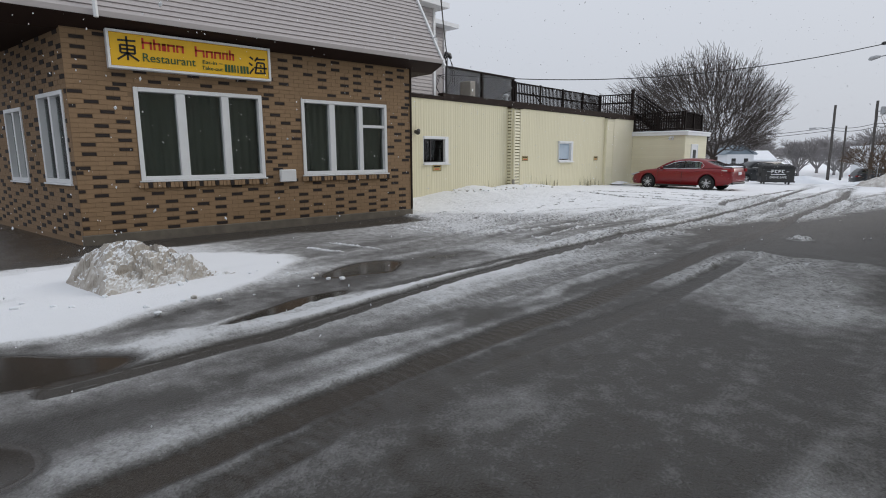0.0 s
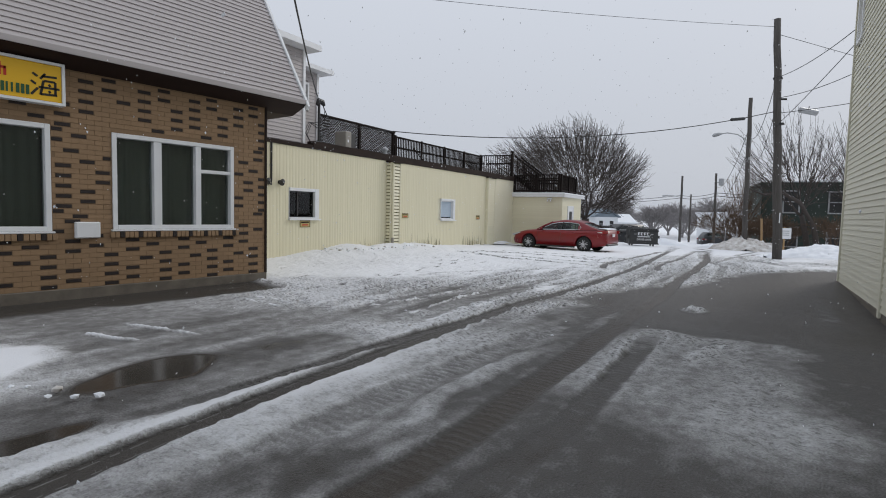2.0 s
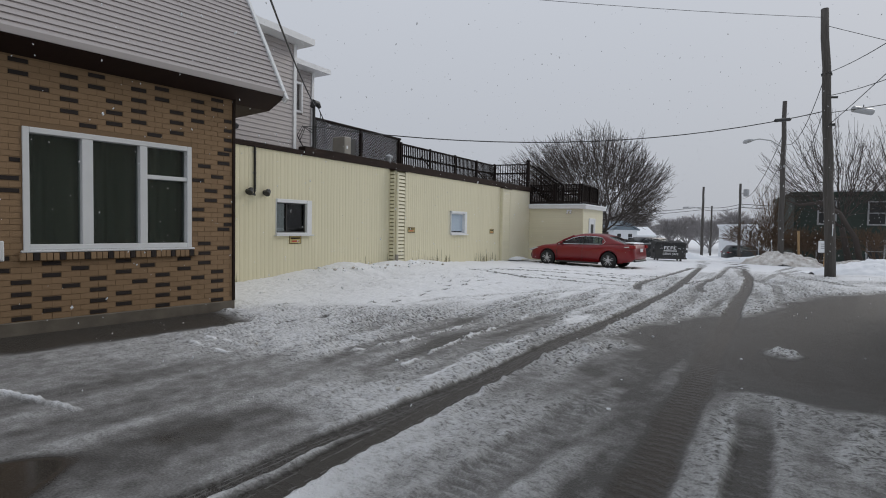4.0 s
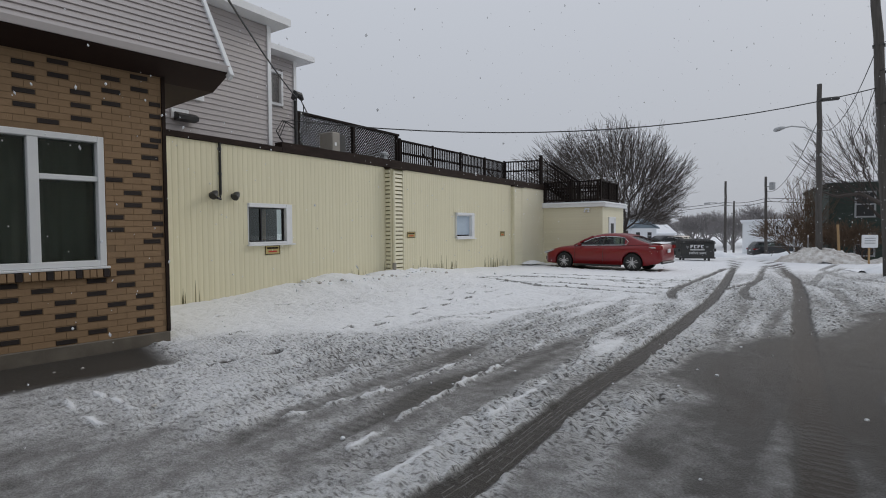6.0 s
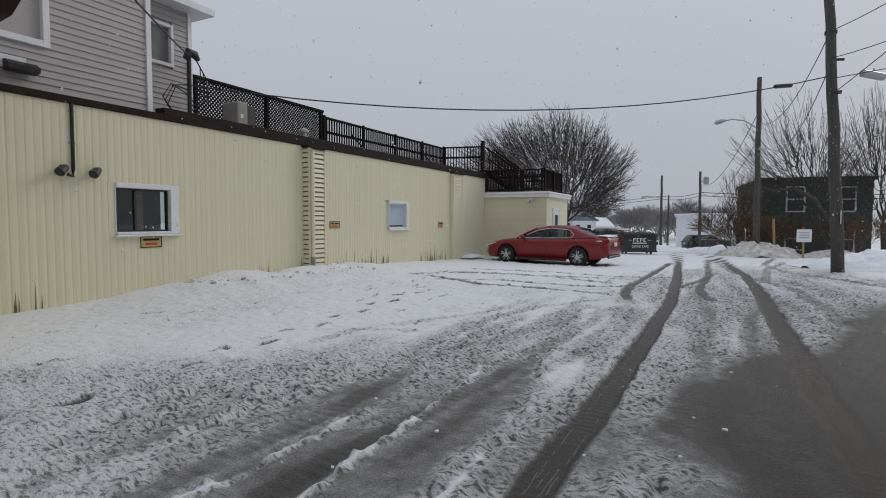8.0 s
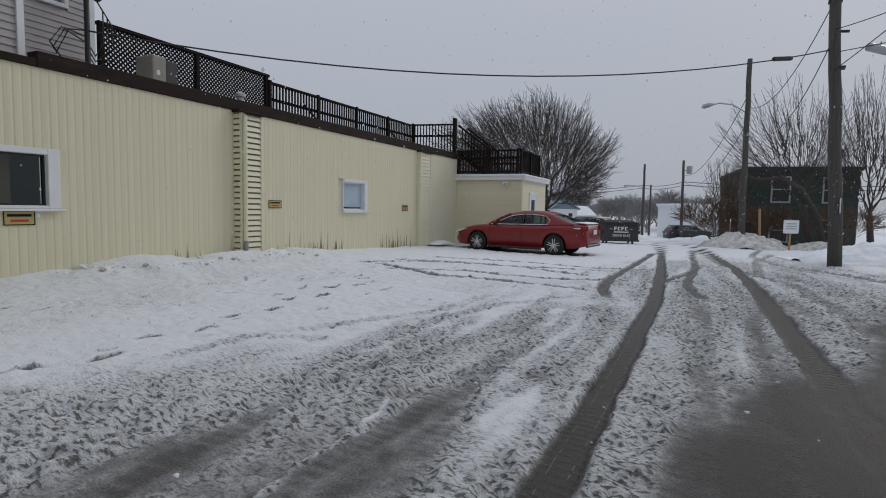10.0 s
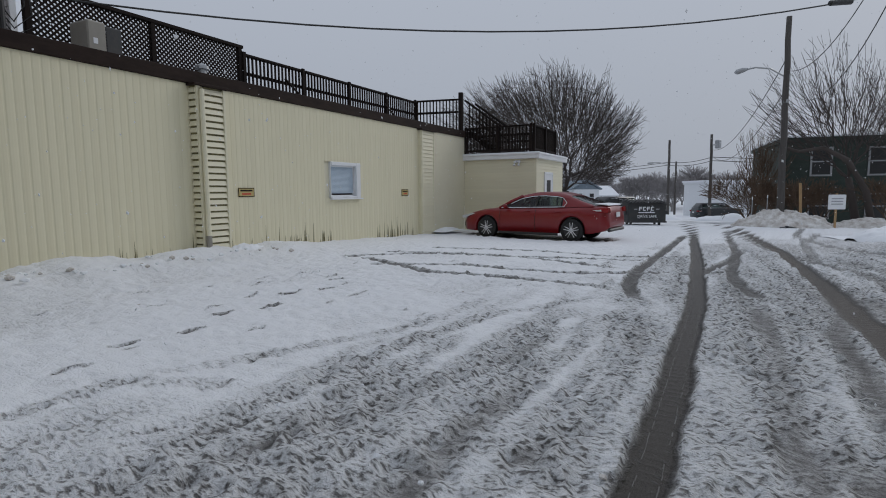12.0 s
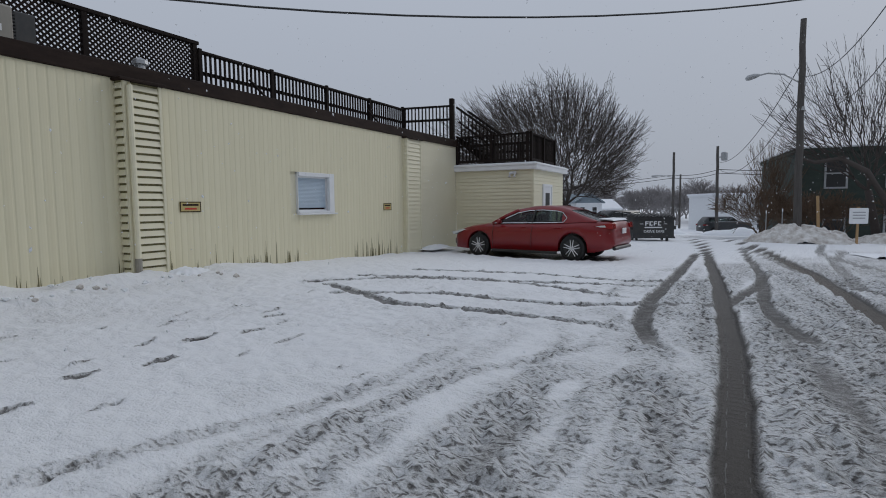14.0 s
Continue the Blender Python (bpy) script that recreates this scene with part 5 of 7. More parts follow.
# ---- shed at the end of the wall ----
SHED_D, SHED_W, SHED_T = 2.77, 3.4, 2.85
shed = thing("yellow_shed", WALL @ pose(UEND, 0, 0), "pale yellow lap sided lean-to shed with white eave", "shed")
part("core", box((0.03, -SHED_D + 0.03, 0), (SHED_W, 0.0, SHED_T)), YELLOWLAP, shed)
lap_wall(shed, YELLOWLAP, 0.0, SHED_D - 0.06, 0.2, SHED_T, 0.115, Matrix.Translation((0.02, -0.02, 0)) @ Matrix.Rotation(-math.pi / 2, 4, "Z"))
DOOR = (1.0, 1.85, 0.1, 2.32)
lap_wall(shed, YELLOWLAP, 0.06, SHED_W, 0.2, SHED_T, 0.115, Matrix.Translation((0, -SHED_D + 0.02, 0)), holes=[DOOR])
part("corner_post", box((-0.012, -SHED_D - 0.012, 0.15), (0.08, -SHED_D + 0.07, SHED_T), 0.006), YELLOWLAP, shed)
part("eave", boxes(((-0.12, -SHED_D - 0.14, SHED_T), (SHED_W + 0.12, 0.0, SHED_T + 0.17)), ((-0.15, -SHED_D - 0.17, SHED_T + 0.14), (SHED_W + 0.15, 0.0, SHED_T + 0.2)), bevel=0.01), WHITE, shed, "white boxed eave")
part("roof_snow", box((-0.1, -SHED_D - 0.1, SHED_T + 0.2), (SHED_W + 0.1, 0, SHED_T + 0.23), 0.01), SNOW, shed, "thin snow on the roof")
door = part("door", box((DOOR[0], -SHED_D - 0.02, DOOR[2]), (DOOR[1], -SHED_D + 0.03, DOOR[3]), 0.006), WHITE, shed, "white door with tall glass lights")
part("casing", boxes(((DOOR[0] - 0.09, -SHED_D - 0.04, 0.1), (DOOR[0], -SHED_D + 0.02, DOOR[3] + 0.09)), ((DOOR[1], -SHED_D - 0.04, 0.1), (DOOR[1] + 0.09, -SHED_D + 0.02, DOOR[3] + 0.09)), ((DOOR[0], -SHED_D - 0.04, DOOR[3]), (DOOR[1], -SHED_D + 0.02, DOOR[3] + 0.09)), bevel=0.006), WHITE, door)
for z0, z1 in ((1.1, 1.55), (1.62, 2.12)):
    part("light", box((DOOR[0] + 0.2, -SHED_D - 0.03, z0), (DOOR[1] - 0.2, -SHED_D - 0.021, z1), 0.004), BLACK, door, "dark glass light")
twin = thing("twin_spotlight", WALL @ pose(UEND - 0.02, -2.1, 2.74), "white twin spotlight under the shed eave", "lamp")
part("plate", box((-0.03, -0.1, -0.02), (0.0, 0.1, 0.06), 0.006), WHITE, twin)
for y in (-0.08, 0.08):
    part("head", tube([(-0.03, y, 0.02), (-0.1, y, 0.0), (-0.14, y, -0.12)], [0.03, 0.05, 0.055], 8), WHITE, twin)
low = WALL @ pose(UEND + 0.1, -0.05, SHED_T + 0.23)
railing("deck_railing", low @ Matrix.Rotation(-math.pi / 2, 4, "Z"), 2.5, 0.95, "dark wooden railing standing on the shed roof", posts=2)
railing("deck_railing", low @ Matrix.Translation((0, -2.55, 0)), 2.6, 0.95, "dark wooden railing along the front of the shed roof", posts=2)
railing("deck_railing", low @ Matrix.Translation((2.6, -2.5, 0)) @ Matrix.Rotation(math.pi / 2, 4, "Z"), 2.4, 0.95, "dark wooden railing at the far side of the shed roof", posts=2)
stair = thing("deck_stair", WALL @ pose(UEND + 0.3, 0.0, SHED_T + 0.23) @ Matrix.Rotation(-math.pi / 2, 4, "Z"), "dark wooden stair from the roof deck to the shed roof", "stairs")
for k in range(6):
    part("tread", box((0.21 * k, 0, 0.92 - 0.165 * k), (0.21 * k + 0.24, 0.95, 0.96 - 0.165 * k), 0.005), DECKWOOD, stair)
for y in (0.0, 0.91):
    part("stringer", prism([(0, 0.76), (0, 0.98), (1.32, -0.02), (1.05, -0.02)], (y, y + 0.04)), DECKWOOD, stair)
    part("handrail", tube([(-0.1, y, 2.0), (1.3, y, 1.0)], 0.04, 4), DECKWOOD, stair)
    part("middle_rail", tube([(0, y, 1.5), (1.3, y, 0.52)], 0.03, 4), DECKWOOD, stair)
    part("newel", box((1.27, y - 0.03, 0), (1.35, y + 0.05, 1.04), 0.006), DECKWOOD, stair)
    for k in range(9):
        x = 0.06 + 0.14 * k
        part("baluster", box((x, y, 0.86 - 0.72 * x), (x + 0.035, y + 0.035, 1.92 - 0.72 * x)), DECKWOOD, stair)

# ---- cream sided building beside the lane ----
RIGHT = Matrix.Translation((18.3, 1.86, 0)) @ Matrix.Rotation(math.atan2(1.2, 9.13), 4, "Z")
block = thing("cream_building", RIGHT, "tall cream vinyl sided building close beside the lane", "building")
RWIN = [(-0.95, -0.3, 5.85, 7.0)]
part("core", box((-24, -8, 0), (0.0, -0.06, 8.2)), CREAMSIDING, block)
FACE = Matrix.Rotation(math.pi, 4, "Z")
lap_wall(block, CREAMSIDING, 0.06, 4.86, 0.5, 7.4, 0.112, Matrix.Translation((0, -0.04, 0)) @ FACE, holes=[(0.3, 0.95, 5.85, 7.0)])
lap_wall(block, CREAMSIDING, 4.98, 24.0, 0.5, 8.2, 0.112, Matrix.Translation((0, -0.015, 0)) @ FACE)
lap_wall(block, CREAMSIDING, 0.0, 8.0, 0.5, 7.4, 0.112, Matrix.Translation((-0.02, -0.06, 0)) @ Matrix.Rotation(math.pi / 2, 4, "Z") @ Matrix.Translation((-8.0, 0, 0)))
part("corner_trim", box((-0.05, -0.08, 0.4), (0.02, 0.01, 7.4), 0.006), CREAMSIDING, block)
part("joint_trim", box((-4.98, -0.06, 0.4), (-4.86, 0.03, 8.2), 0.006), CREAMSIDING, block)
part("foundation", box((-24, -0.2, 0.0), (0.0, -0.012, 0.5), 0.01), CONCRETE, block, "stained concrete base")
part("eave", box((-4.9, -0.5, 7.4), (0.5, 0.45, 7.6), 0.01), BROWN, block, "dark eave")
window(block, FACE @ pose(0.3, 0.04, 5.85), 0.65, 1.15, frame_w=0.07, back=curtain, proud=0.05, sill=False)
hook = thing("cable_hook", RIGHT @ pose(-5.9, 0.02, 3.95), "black cable hook on the siding", "hook")
part("hook", tube([(0, -0.03, 0), (0, 0.08, 0.0), (0.03, 0.1, 0.1), (0.0, 0.06, 0.2)], 0.014, 6), CABLE, hook)
part("lead", tube([(0, 0.03, 0), (0.35, 0.015, -0.22), (0.9, 0.012, -0.62)], 0.012, 5), CABLE, hook)


# ---- red sedan ----
def sedan(name, m, paint, label, height=1.445, boxy=False):
    """A saloon 4.88 m long; x ahead, its ground point at the origin."""
    car = thing(name, m, label, "car")
    fx, rx, wr = 1.45, -1.375, 0.335
    ks = height / 1.445

    def deck(x):
        if boxy:
            return float(np.interp(x, [-2.4, -2.3, -2.2, 1.0, 1.3, 2.2, 2.36, 2.44], [0.7, 1.0, 1.06, 1.04, 1.04, 0.96, 0.85, 0.6])) * ks
        return float(np.interp(x, [-2.44, -2.4, -2.3, -1.8, -1.0, 0.0, 1.0, 1.3, 1.8, 2.15, 2.35, 2.42, 2.44], [0.62, 0.99, 1.04, 1.055, 1.02, 1.0, 0.985, 0.955, 0.89, 0.8, 0.69, 0.58, 0.5]))

    def half(x):
        return 0.92 * float(np.interp(x, [-2.44, -2.38, -2.2, -1.6, 0, 1.5, 2.0, 2.25, 2.4, 2.44], [0.78, 0.86, 0.94, 1.0, 1.0, 0.99, 0.95, 0.86, 0.7, 0.6]))

    def under(x):
        b = float(np.interp(x, [-2.44, -2.3, -1.9, 1.9, 2.3, 2.44], [0.45, 0.33, 0.24, 0.22, 0.24, 0.32]))
        for a in (fx, rx):
            d = abs(x - a)
            if d < wr + 0.065:
                b = max(b, 0.335 + math.sqrt(max((wr + 0.065) ** 2 - d * d, 0)))
        return b

    bm = bmesh.new()
    xs = sorted(set(np.round(np.arange(-2.44, 2.441, 0.06), 3)) | {round(a + s * k, 3) for a in (fx, rx) for s in (-1, 1) for k in (0.4, 0.395, 0.38, 0.35, 0.3, 0.22)})
    rings = []
    for x in xs:
        w, t, b = half(x), deck(x), under(x)
        sh = max(t - 0.13, b + 0.05)
        crease = max(min(0.72, sh - 0.02), b + 0.03)
        mid = max(min(0.5, crease - 0.02), b + 0.02)
        prof = [(0, t + 0.015), (w * 0.5, t + 0.01), (w * 0.82, t - 0.02), (w * 0.93, t - 0.055), (w * 0.975, sh), (w, crease), (w * 0.985, mid), (w * 0.975, b + 0.01), (w * 0.9, b), (0, b)]
        ring = [bm.verts.new((x, y, z)) for y, z in prof] + [bm.verts.new((x, -y, z)) for y, z in prof[-2:0:-1]]
        rings.append(ring)
    n = len(rings[0])
    for r0, r1 in zip(rings, rings[1:]):
        for k in range(n):
            bm.faces.new((r0[k], r0[(k + 1) % n], r1[(k + 1) % n], r1[k]))
    bm.faces.new(rings[0])
    bm.faces.new(rings[-1][::-1])
    body = part("body", bm, paint, car, smooth=True)
    # cabin
    if boxy:
        gx = [(1.05, 1.02, 0), (0.4, 1.4, 1), (0.0, 1.44, 1), (-1.9, 1.42, 1), (-2.25, 1.05, 0)]
    else:
        gx = [(1.02, 0.98, 0), (0.62, 1.2, 1), (0.25, 1.36, 1), (-0.1, 1.425, 1), (-0.5, 1.44, 1), (-0.9, 1.41, 1), (-1.06, 1.375, 1), (-1.25, 1.32, 1), (-1.6, 1.18, 1), (-1.98, 1.055, 0)]
    bm = bmesh.new()
    rings, edge = [], []
    for x, z, _ in gx:
        z *= ks if boxy else 1
        zb = min(deck(x) - 0.03, z - 0.005)
        wb = half(x) * 0.9
        wt = wb - max(z - zb, 0) * 0.36
        prof = [(wb, zb), (wt + 0.03, z - 0.09 if z - zb > 0.12 else z - 0.01), (wt - 0.04, z - 0.015), (wt * 0.6, z + 0.01), (-wt * 0.6, z + 0.01), (-wt + 0.04, z - 0.015), (-wt - 0.03, z - 0.09 if z - zb > 0.12 else z - 0.01), (-wb, zb)]
        rings.append([bm.verts.new((x, y, q)) for y, q in prof])
        edge.append((x, wt, z, wb, zb))
    for r0, r1 in zip(rings, rings[1:]):
        for k in range(len(r0) - 1):
            bm.faces.new((r0[k], r0[k + 1], r1[k + 1], r1[k]))
    glasshouse = part("glasshouse", bm, CARGLASS, car, "tinted windows", smooth=True)
    part("cabin_interior", box((-1.5, -0.6, 0.7), (0.7, 0.6, 1.0), 0.05), BLACK, car)
    for x in (0.05, -0.95):
        for y in (-0.35, 0.35):
            part("seat", box((x - 0.1, y - 0.22, 0.9), (x + 0.06, y + 0.22, 1.22), 0.05), BLACK, car)
    # roof skin and pillars
    bm = bmesh.new()
    rows = []
    for x, wt, z, wb, zb in edge:
        if z > (1.3 if not boxy else 1.3 * ks) or boxy and z > 1.2:
            rows.append([bm.verts.new((x, y, q)) for y, q in ((wt + 0.045, z - 0.085), (wt - 0.02, z - 0.004), (wt * 0.55, z + 0.022), (-wt * 0.55, z + 0.022), (-wt + 0.02, z - 0.004), (-wt - 0.045, z - 0.085))])
    for r0, r1 in zip(rows, rows[1:]):
        for k in range(5):
            bm.faces.new((r0[k], r0[k + 1], r1[k + 1], r1[k]))
    part("roof", bm, paint, car, smooth=True)
    for s in (-1, 1):
        front = [(x, s * (wt + 0.01), z - 0.02) for x, wt, z, wb, zb in edge[:3]]
        rear = [e for e in edge if e[0] < -1.0]
        part("pillar", tube(front, 0.045, 6), paint, car, smooth=True)
        skin = bmesh.new()
        cols = [[skin.verts.new((x, s * y, q)) for y, q in ((wb + 0.006, zb), (wt + 0.036, z - 0.085 if z - zb > 0.12 else z - 0.008), (wt - 0.03, z - 0.008), (wt * 0.84, z + 0.004))] for x, wt, z, wb, zb in rear]
        for a, c in zip(cols, cols[1:]):
            for k in range(3):
                skin.faces.new((a[k], a[k + 1], c[k + 1], c[k]))
        part("pillar", skin, paint, car, "broad painted rear pillar", smooth=True)
        e = edge[len(edge) // 2]
        part("pillar", tube([(-0.28, s * (e[1] + 0.05), e[2] - 0.08), (-0.22, s * (e[3] + 0.012), e[4] + 0.02)], 0.03, 6), BLACK, car, "black centre pillar")
        belt = [(x, s * (half(x) * 0.9 + 0.012), deck(x) - 0.01) for x in np.linspace(0.95, -1.12, 12)]
        part("window_trim", tube(belt, 0.012, 6), CHROME, car, "chrome window trim")
        arch = [(x, s * (wt + 0.055), z - 0.1) for x, wt, z, wb, zb in edge[1:] if x > -1.1] + [(-1.2, s * (half(-1.2) * 0.9 - 0.02), deck(-1.2) + 0.1), (-1.12, s * (half(-1.1) * 0.9 + 0.012), deck(-1.1))]
        part("window_trim", tube(arch, 0.011, 6), CHROME, car, "chrome window trim")
        part("mirror", tube([(0.72, s * 0.86, 0.99), (0.75, s * 0.98, 1.03), (0.72, s * 1.06, 1.03)], [0.03, 0.075, 0.05], 8), paint, car, smooth=True)
        for x in (0.02, -0.98):
            part("door_handle", box((x - 0.1, s * 0.925 - 0.012, 0.86), (x + 0.1, s * 0.925 + 0.012, 0.885), 0.006), paint, car)
        for x in (0.98, -0.22):
            part("door_seam", tube([(x, s * 0.919, 0.32), (x, s * 0.925, 0.7), (x - 0.03, s * 0.9, 0.93)], 0.006, 4), BLACK, car)
        part("sill_trim", box((-0.95, s * 0.88 - 0.02, 0.17), (1.02, s * 0.88 + 0.02, 0.25), 0.01), BLACK, car)
        part("headlight", prism([(2.36, 0.62), (2.4, 0.7), (2.02, 0.79), (1.9, 0.78)], (s * 0.66, s * 0.845)), LAMPCLEAR, car)
        tail = part("tail_light", prism([(-2.43, 0.86), (-2.41, 1.0), (-2.2, 0.985), (-1.93, 0.93), (-2.1, 0.88)], (s * 0.62, s * 0.885)), LAMPRED, car, "red tail light")
        part("clear_lens", prism([(-2.25, 0.9), (-2.23, 0.95), (-1.98, 0.93), (-2.1, 0.9)], (s * 0.884, s * 0.89)), LAMPCLEAR, tail)
    part("number_plate", boxes(((-2.47, -0.15, 0.72), (-2.44, 0.15, 0.86)), ((-2.474, -0.1, 0.77), (-2.471, 0.1, 0.81))), WHITE, car, "plate with a plain bar")
    part("bumper", box((-2.455, -0.7, 0.31), (-2.36, 0.7, 0.4), 0.03), BLACK, car, "black lower bumper")
    part("grille", box((2.36, -0.6, 0.34), (2.45, 0.6, 0.5), 0.02), BLACK, car)
    for wx in (fx, rx):
        for s in (-1, 1):
            wheel = new("wheel")
            wheel.parent = car
            wheel.matrix_local = pose(wx, s * 0.8, wr, 90 if s < 0 else -90)
            part("tyre", tube([(0, 0, -0.1), (0, 0, -0.09), (0, 0, 0.09), (0, 0, 0.1)], [0.28, wr, wr, 0.28], 28), RUBBER, wheel, smooth=False)
            bm = bmesh.new()
            bm_tube(bm, [(0, 0, 0.098), (0, 0, 0.106)], [0.235, 0.235], 28)
            part("barrel", bm, BLACK, wheel, "dark wheel recess")
            bm = bmesh.new()
            for k in range(28):
                a, c = 2 * math.pi * k / 28, 2 * math.pi * (k + 1) / 28
                vs = [bm.verts.new((r * math.cos(q), r * math.sin(q), z)) for q in (a, c) for r, z in ((0.225, 0.108), (0.225, 0.122), (0.25, 0.118), (0.25, 0.1))]
                for i in range(3):
                    bm.faces.new((vs[i], vs[i + 1], vs[i + 5], vs[i + 4]))
            part("rim", bm, RUBBER, wheel, "black alloy rim")
            for k in range(10):
                a = 2 * math.pi * k / 10 + (0.13 if k % 2 else -0.13)
                a0 = 2 * math.pi * (k // 2) / 5 + math.pi / 10
                part("spoke", bm_tube(bmesh.new(), [(0.03 * math.cos(a0), 0.03 * math.sin(a0), 0.12), (0.235 * math.cos(a), 0.235 * math.sin(a), 0.116)], [0.015, 0.009], 4), SPOKE, wheel)
            part("hub", tube([(0, 0, 0.1), (0, 0, 0.13)], 0.045, 10), ALLOY, wheel)
    for wx, top in ((fx, 0.74), (rx, 0.78)):
        part("wheel_well", box((wx - 0.4, -0.66, 0.24), (wx + 0.4, 0.66, top)), BLACK, car, "dark wheel well")
    return car


heading = math.atan2(2.82, -0.02)
car_at = Vector((26.24, 12.88)) + 0.8 * Vector((math.sin(heading), -math.cos(heading)))
CAR = pose(car_at.x - 0.037 * math.cos(heading), car_at.y - 0.037 * math.sin(heading), 0.24, 0, 0, math.degrees(heading))
red = sedan("red_sedan", CAR, REDPAINT, "red four-door saloon with alloy wheels and a little snow")
part("trunk_snow", prism([(-2.36, 1.06), (-2.3, 1.095), (-1.98, 1.115), (-1.98, 1.1)], (-0.62, 0.62)), SNOW, red, "thin snow on the boot lid")


# ---- poles, lamps and cables ----
def pole(name, foot, top, r0, r1, label):
    p = thing(name, pose(*foot), label, "pole", "utility poles")
    d = Vector(top) - Vector(foot)
    n = 9
    pts = [d * (k / n) + Vector((0.02 * math.sin(k * 1.7), 0.02 * math.cos(k * 2.3), 0)) * (0 < k < n) for k in range(n + 1)]
    pts[0] = pts[0] - Vector((0, 0, 0.3))
    part("shaft", tube(pts, [r0 + (r1 - r0) * k / n for k in range(n + 1)], 12), POLEWOOD, p, smooth=True)
    return p


near = pole("utility_pole", (27.3, 3.95, 0.45), (27.7, 4.5, 9.8), 0.17, 0.12, "tall leaning weathered wooden utility pole")
part("clamp", box((0.12, 0.08, 5.2), (0.4, 0.42, 5.26)), BLACK, near)
part("clamp", box((0.2, 0.24, 7.0), (0.46, 0.56, 7.05)), BLACK, near)
part("spool", tube([(0.25, 0.3, 6.2), (0.3, 0.05, 6.18)], 0.04, 8), BLACK, near)
part("notice", box((-0.25, -0.02, 1.35), (0.05, 0.0, 1.75), 0.005), WHITE, near, "small faded notice")
drop = thing("lamp_box", pose(27.95, 3.3, 6.15, 0, 8, -50), "grey cylindrical cable splice box hanging by the pole", "cable box")
part("case", tube([(-0.38, 0, 0), (-0.34, 0, 0), (0.34, 0, 0), (0.38, 0, 0)], [0.06, 0.11, 0.11, 0.06], 10), STEEL, drop)
part("hanger", tube([(0, 0, 0.1), (0, 0, 0.2)], 0.015, 5), BLACK, drop)

lamp = pole("lamp_pole", (40.5, 7.0, flat(40.5, 7)), (40.2, 7.07, 9.3), 0.16, 0.11, "wooden pole with street lamp on a curved arm")
part("arm", tube([(-0.2, 0.1, 6.75), (-0.1, 0.7, 7.2), (0.0, 1.3, 7.35), (0.0, 1.7, 7.3)], 0.035, 8), STEEL, lamp, "curved steel arm")
part("lamp_head", tube([(0, 1.6, 7.32), (0, 1.8, 7.3), (0, 2.05, 7.24), (0, 2.15, 7.2)], [0.05, 0.11, 0.12, 0.05], 10), STEEL, lamp, "grey lamp head")
part("bracket", boxes(((-0.3, -0.1, 5.6), (-0.1, 0.1, 5.75)), ((-0.3, -0.1, 6.6), (-0.1, 0.1, 6.85))), STEEL, lamp)

far_a = pole("utility_pole", (70.1, 14.3, flat(70, 14)), (70.1, 14.4, 7.1), 0.16, 0.12, "far wooden utility pole with transformer")
part("transformer", tube([(-0.1, -0.5, 7.0), (-0.1, -0.5, 7.05), (-0.1, -0.5, 7.75), (-0.1, -0.5, 7.8)], [0.2, 0.28, 0.28, 0.2], 12), STEEL, far_a, "grey transformer can")
part("bracket", box((-0.15, -0.3, 7.3), (-0.05, 0.0, 7.4)), STEEL, far_a)
far_b = pole("utility_pole", (79.3, 20.2, flat(79, 20)), (79.6, 20.3, 7.6), 0.18, 0.13, "far leaning wooden utility pole with lamp arm")
part("arm", tube([(0.2, 0, 6.2), (0.2, 1.2, 6.5), (0.2, 1.9, 6.5)], 0.05, 6), STEEL, far_b)
part("lamp_head", tube([(0.2, 1.8, 6.5), (0.2, 2.5, 6.42)], [0.09, 0.13], 8), STEEL, far_b)
pole("utility_pole", (95, 22.6, flat(95, 22)), (95, 22.6, 5.8), 0.16, 0.12, "distant wooden utility pole")

mast_head = WALL @ Vector((2.5, 1.05, 4.75))
wire("service_cable", mast_head, (27.6, 4.3, 6.2), 0.75, 0.016, "sagging black service cable across the lot")
splice = thing("cable_splice", pose(*(mast_head.lerp(Vector((27.6, 4.3, 6.2)), 0.9) - Vector((0, 0, 0.27))), 0, -7, -42), "black splice case on the service cable", "cable box")
part("case", tube([(-0.32, 0, 0), (-0.28, 0, 0), (0.28, 0, 0), (0.32, 0, 0)], [0.03, 0.06, 0.06, 0.03], 8), BLACK, splice)
wire("service_cable", WALL @ Vector((2.5, 1.05, 5.35)), (-8.6, -9.8, 9.0), 1.69, 0.016, "black twisted cable from the mast across the street", n=40)
wire("high_cable", (27.68, 4.5, 9.5), (8, 23, 9.9), 0.35, 0.008, "thin high cable to the pole top")
wire("pole_cable", (27.5, 4.3, 6.6), (40.3, 7.05, 6.4), 1.6, 0.014, "slack cable between the poles")
wire("pole_cable", (27.6, 4.4, 7.4), (40.3, 7.05, 7.0), 0.9, 0.014, "slack cable between the poles")
wire("pole_cable", (40.3, 7.05, 7.6), (70.1, 14.3, 5.6), 1.2, 0.02, "cable running down the street")
wire("pole_cable", (40.3, 7.05, 6.2), (70.1, 14.3, 5.0), 1.5, 0.02, "cable running down the street")
wire("pole_cable", (27.6, 4.4, 7.5), (18.6, 1.2, 7.0), 0.25, 0.012, "cable from the pole to the cream building")
wire("pole_cable", (27.55, 4.35, 6.7), (18.6, 0.2, 6.3), 0.3, 0.012, "cable from the pole to the cream building")
wire("pole_cable", (27.5, 4.2, 6.1), (20, -6, 6.4), 0.3, 0.012, "cable from the pole to the cream building")
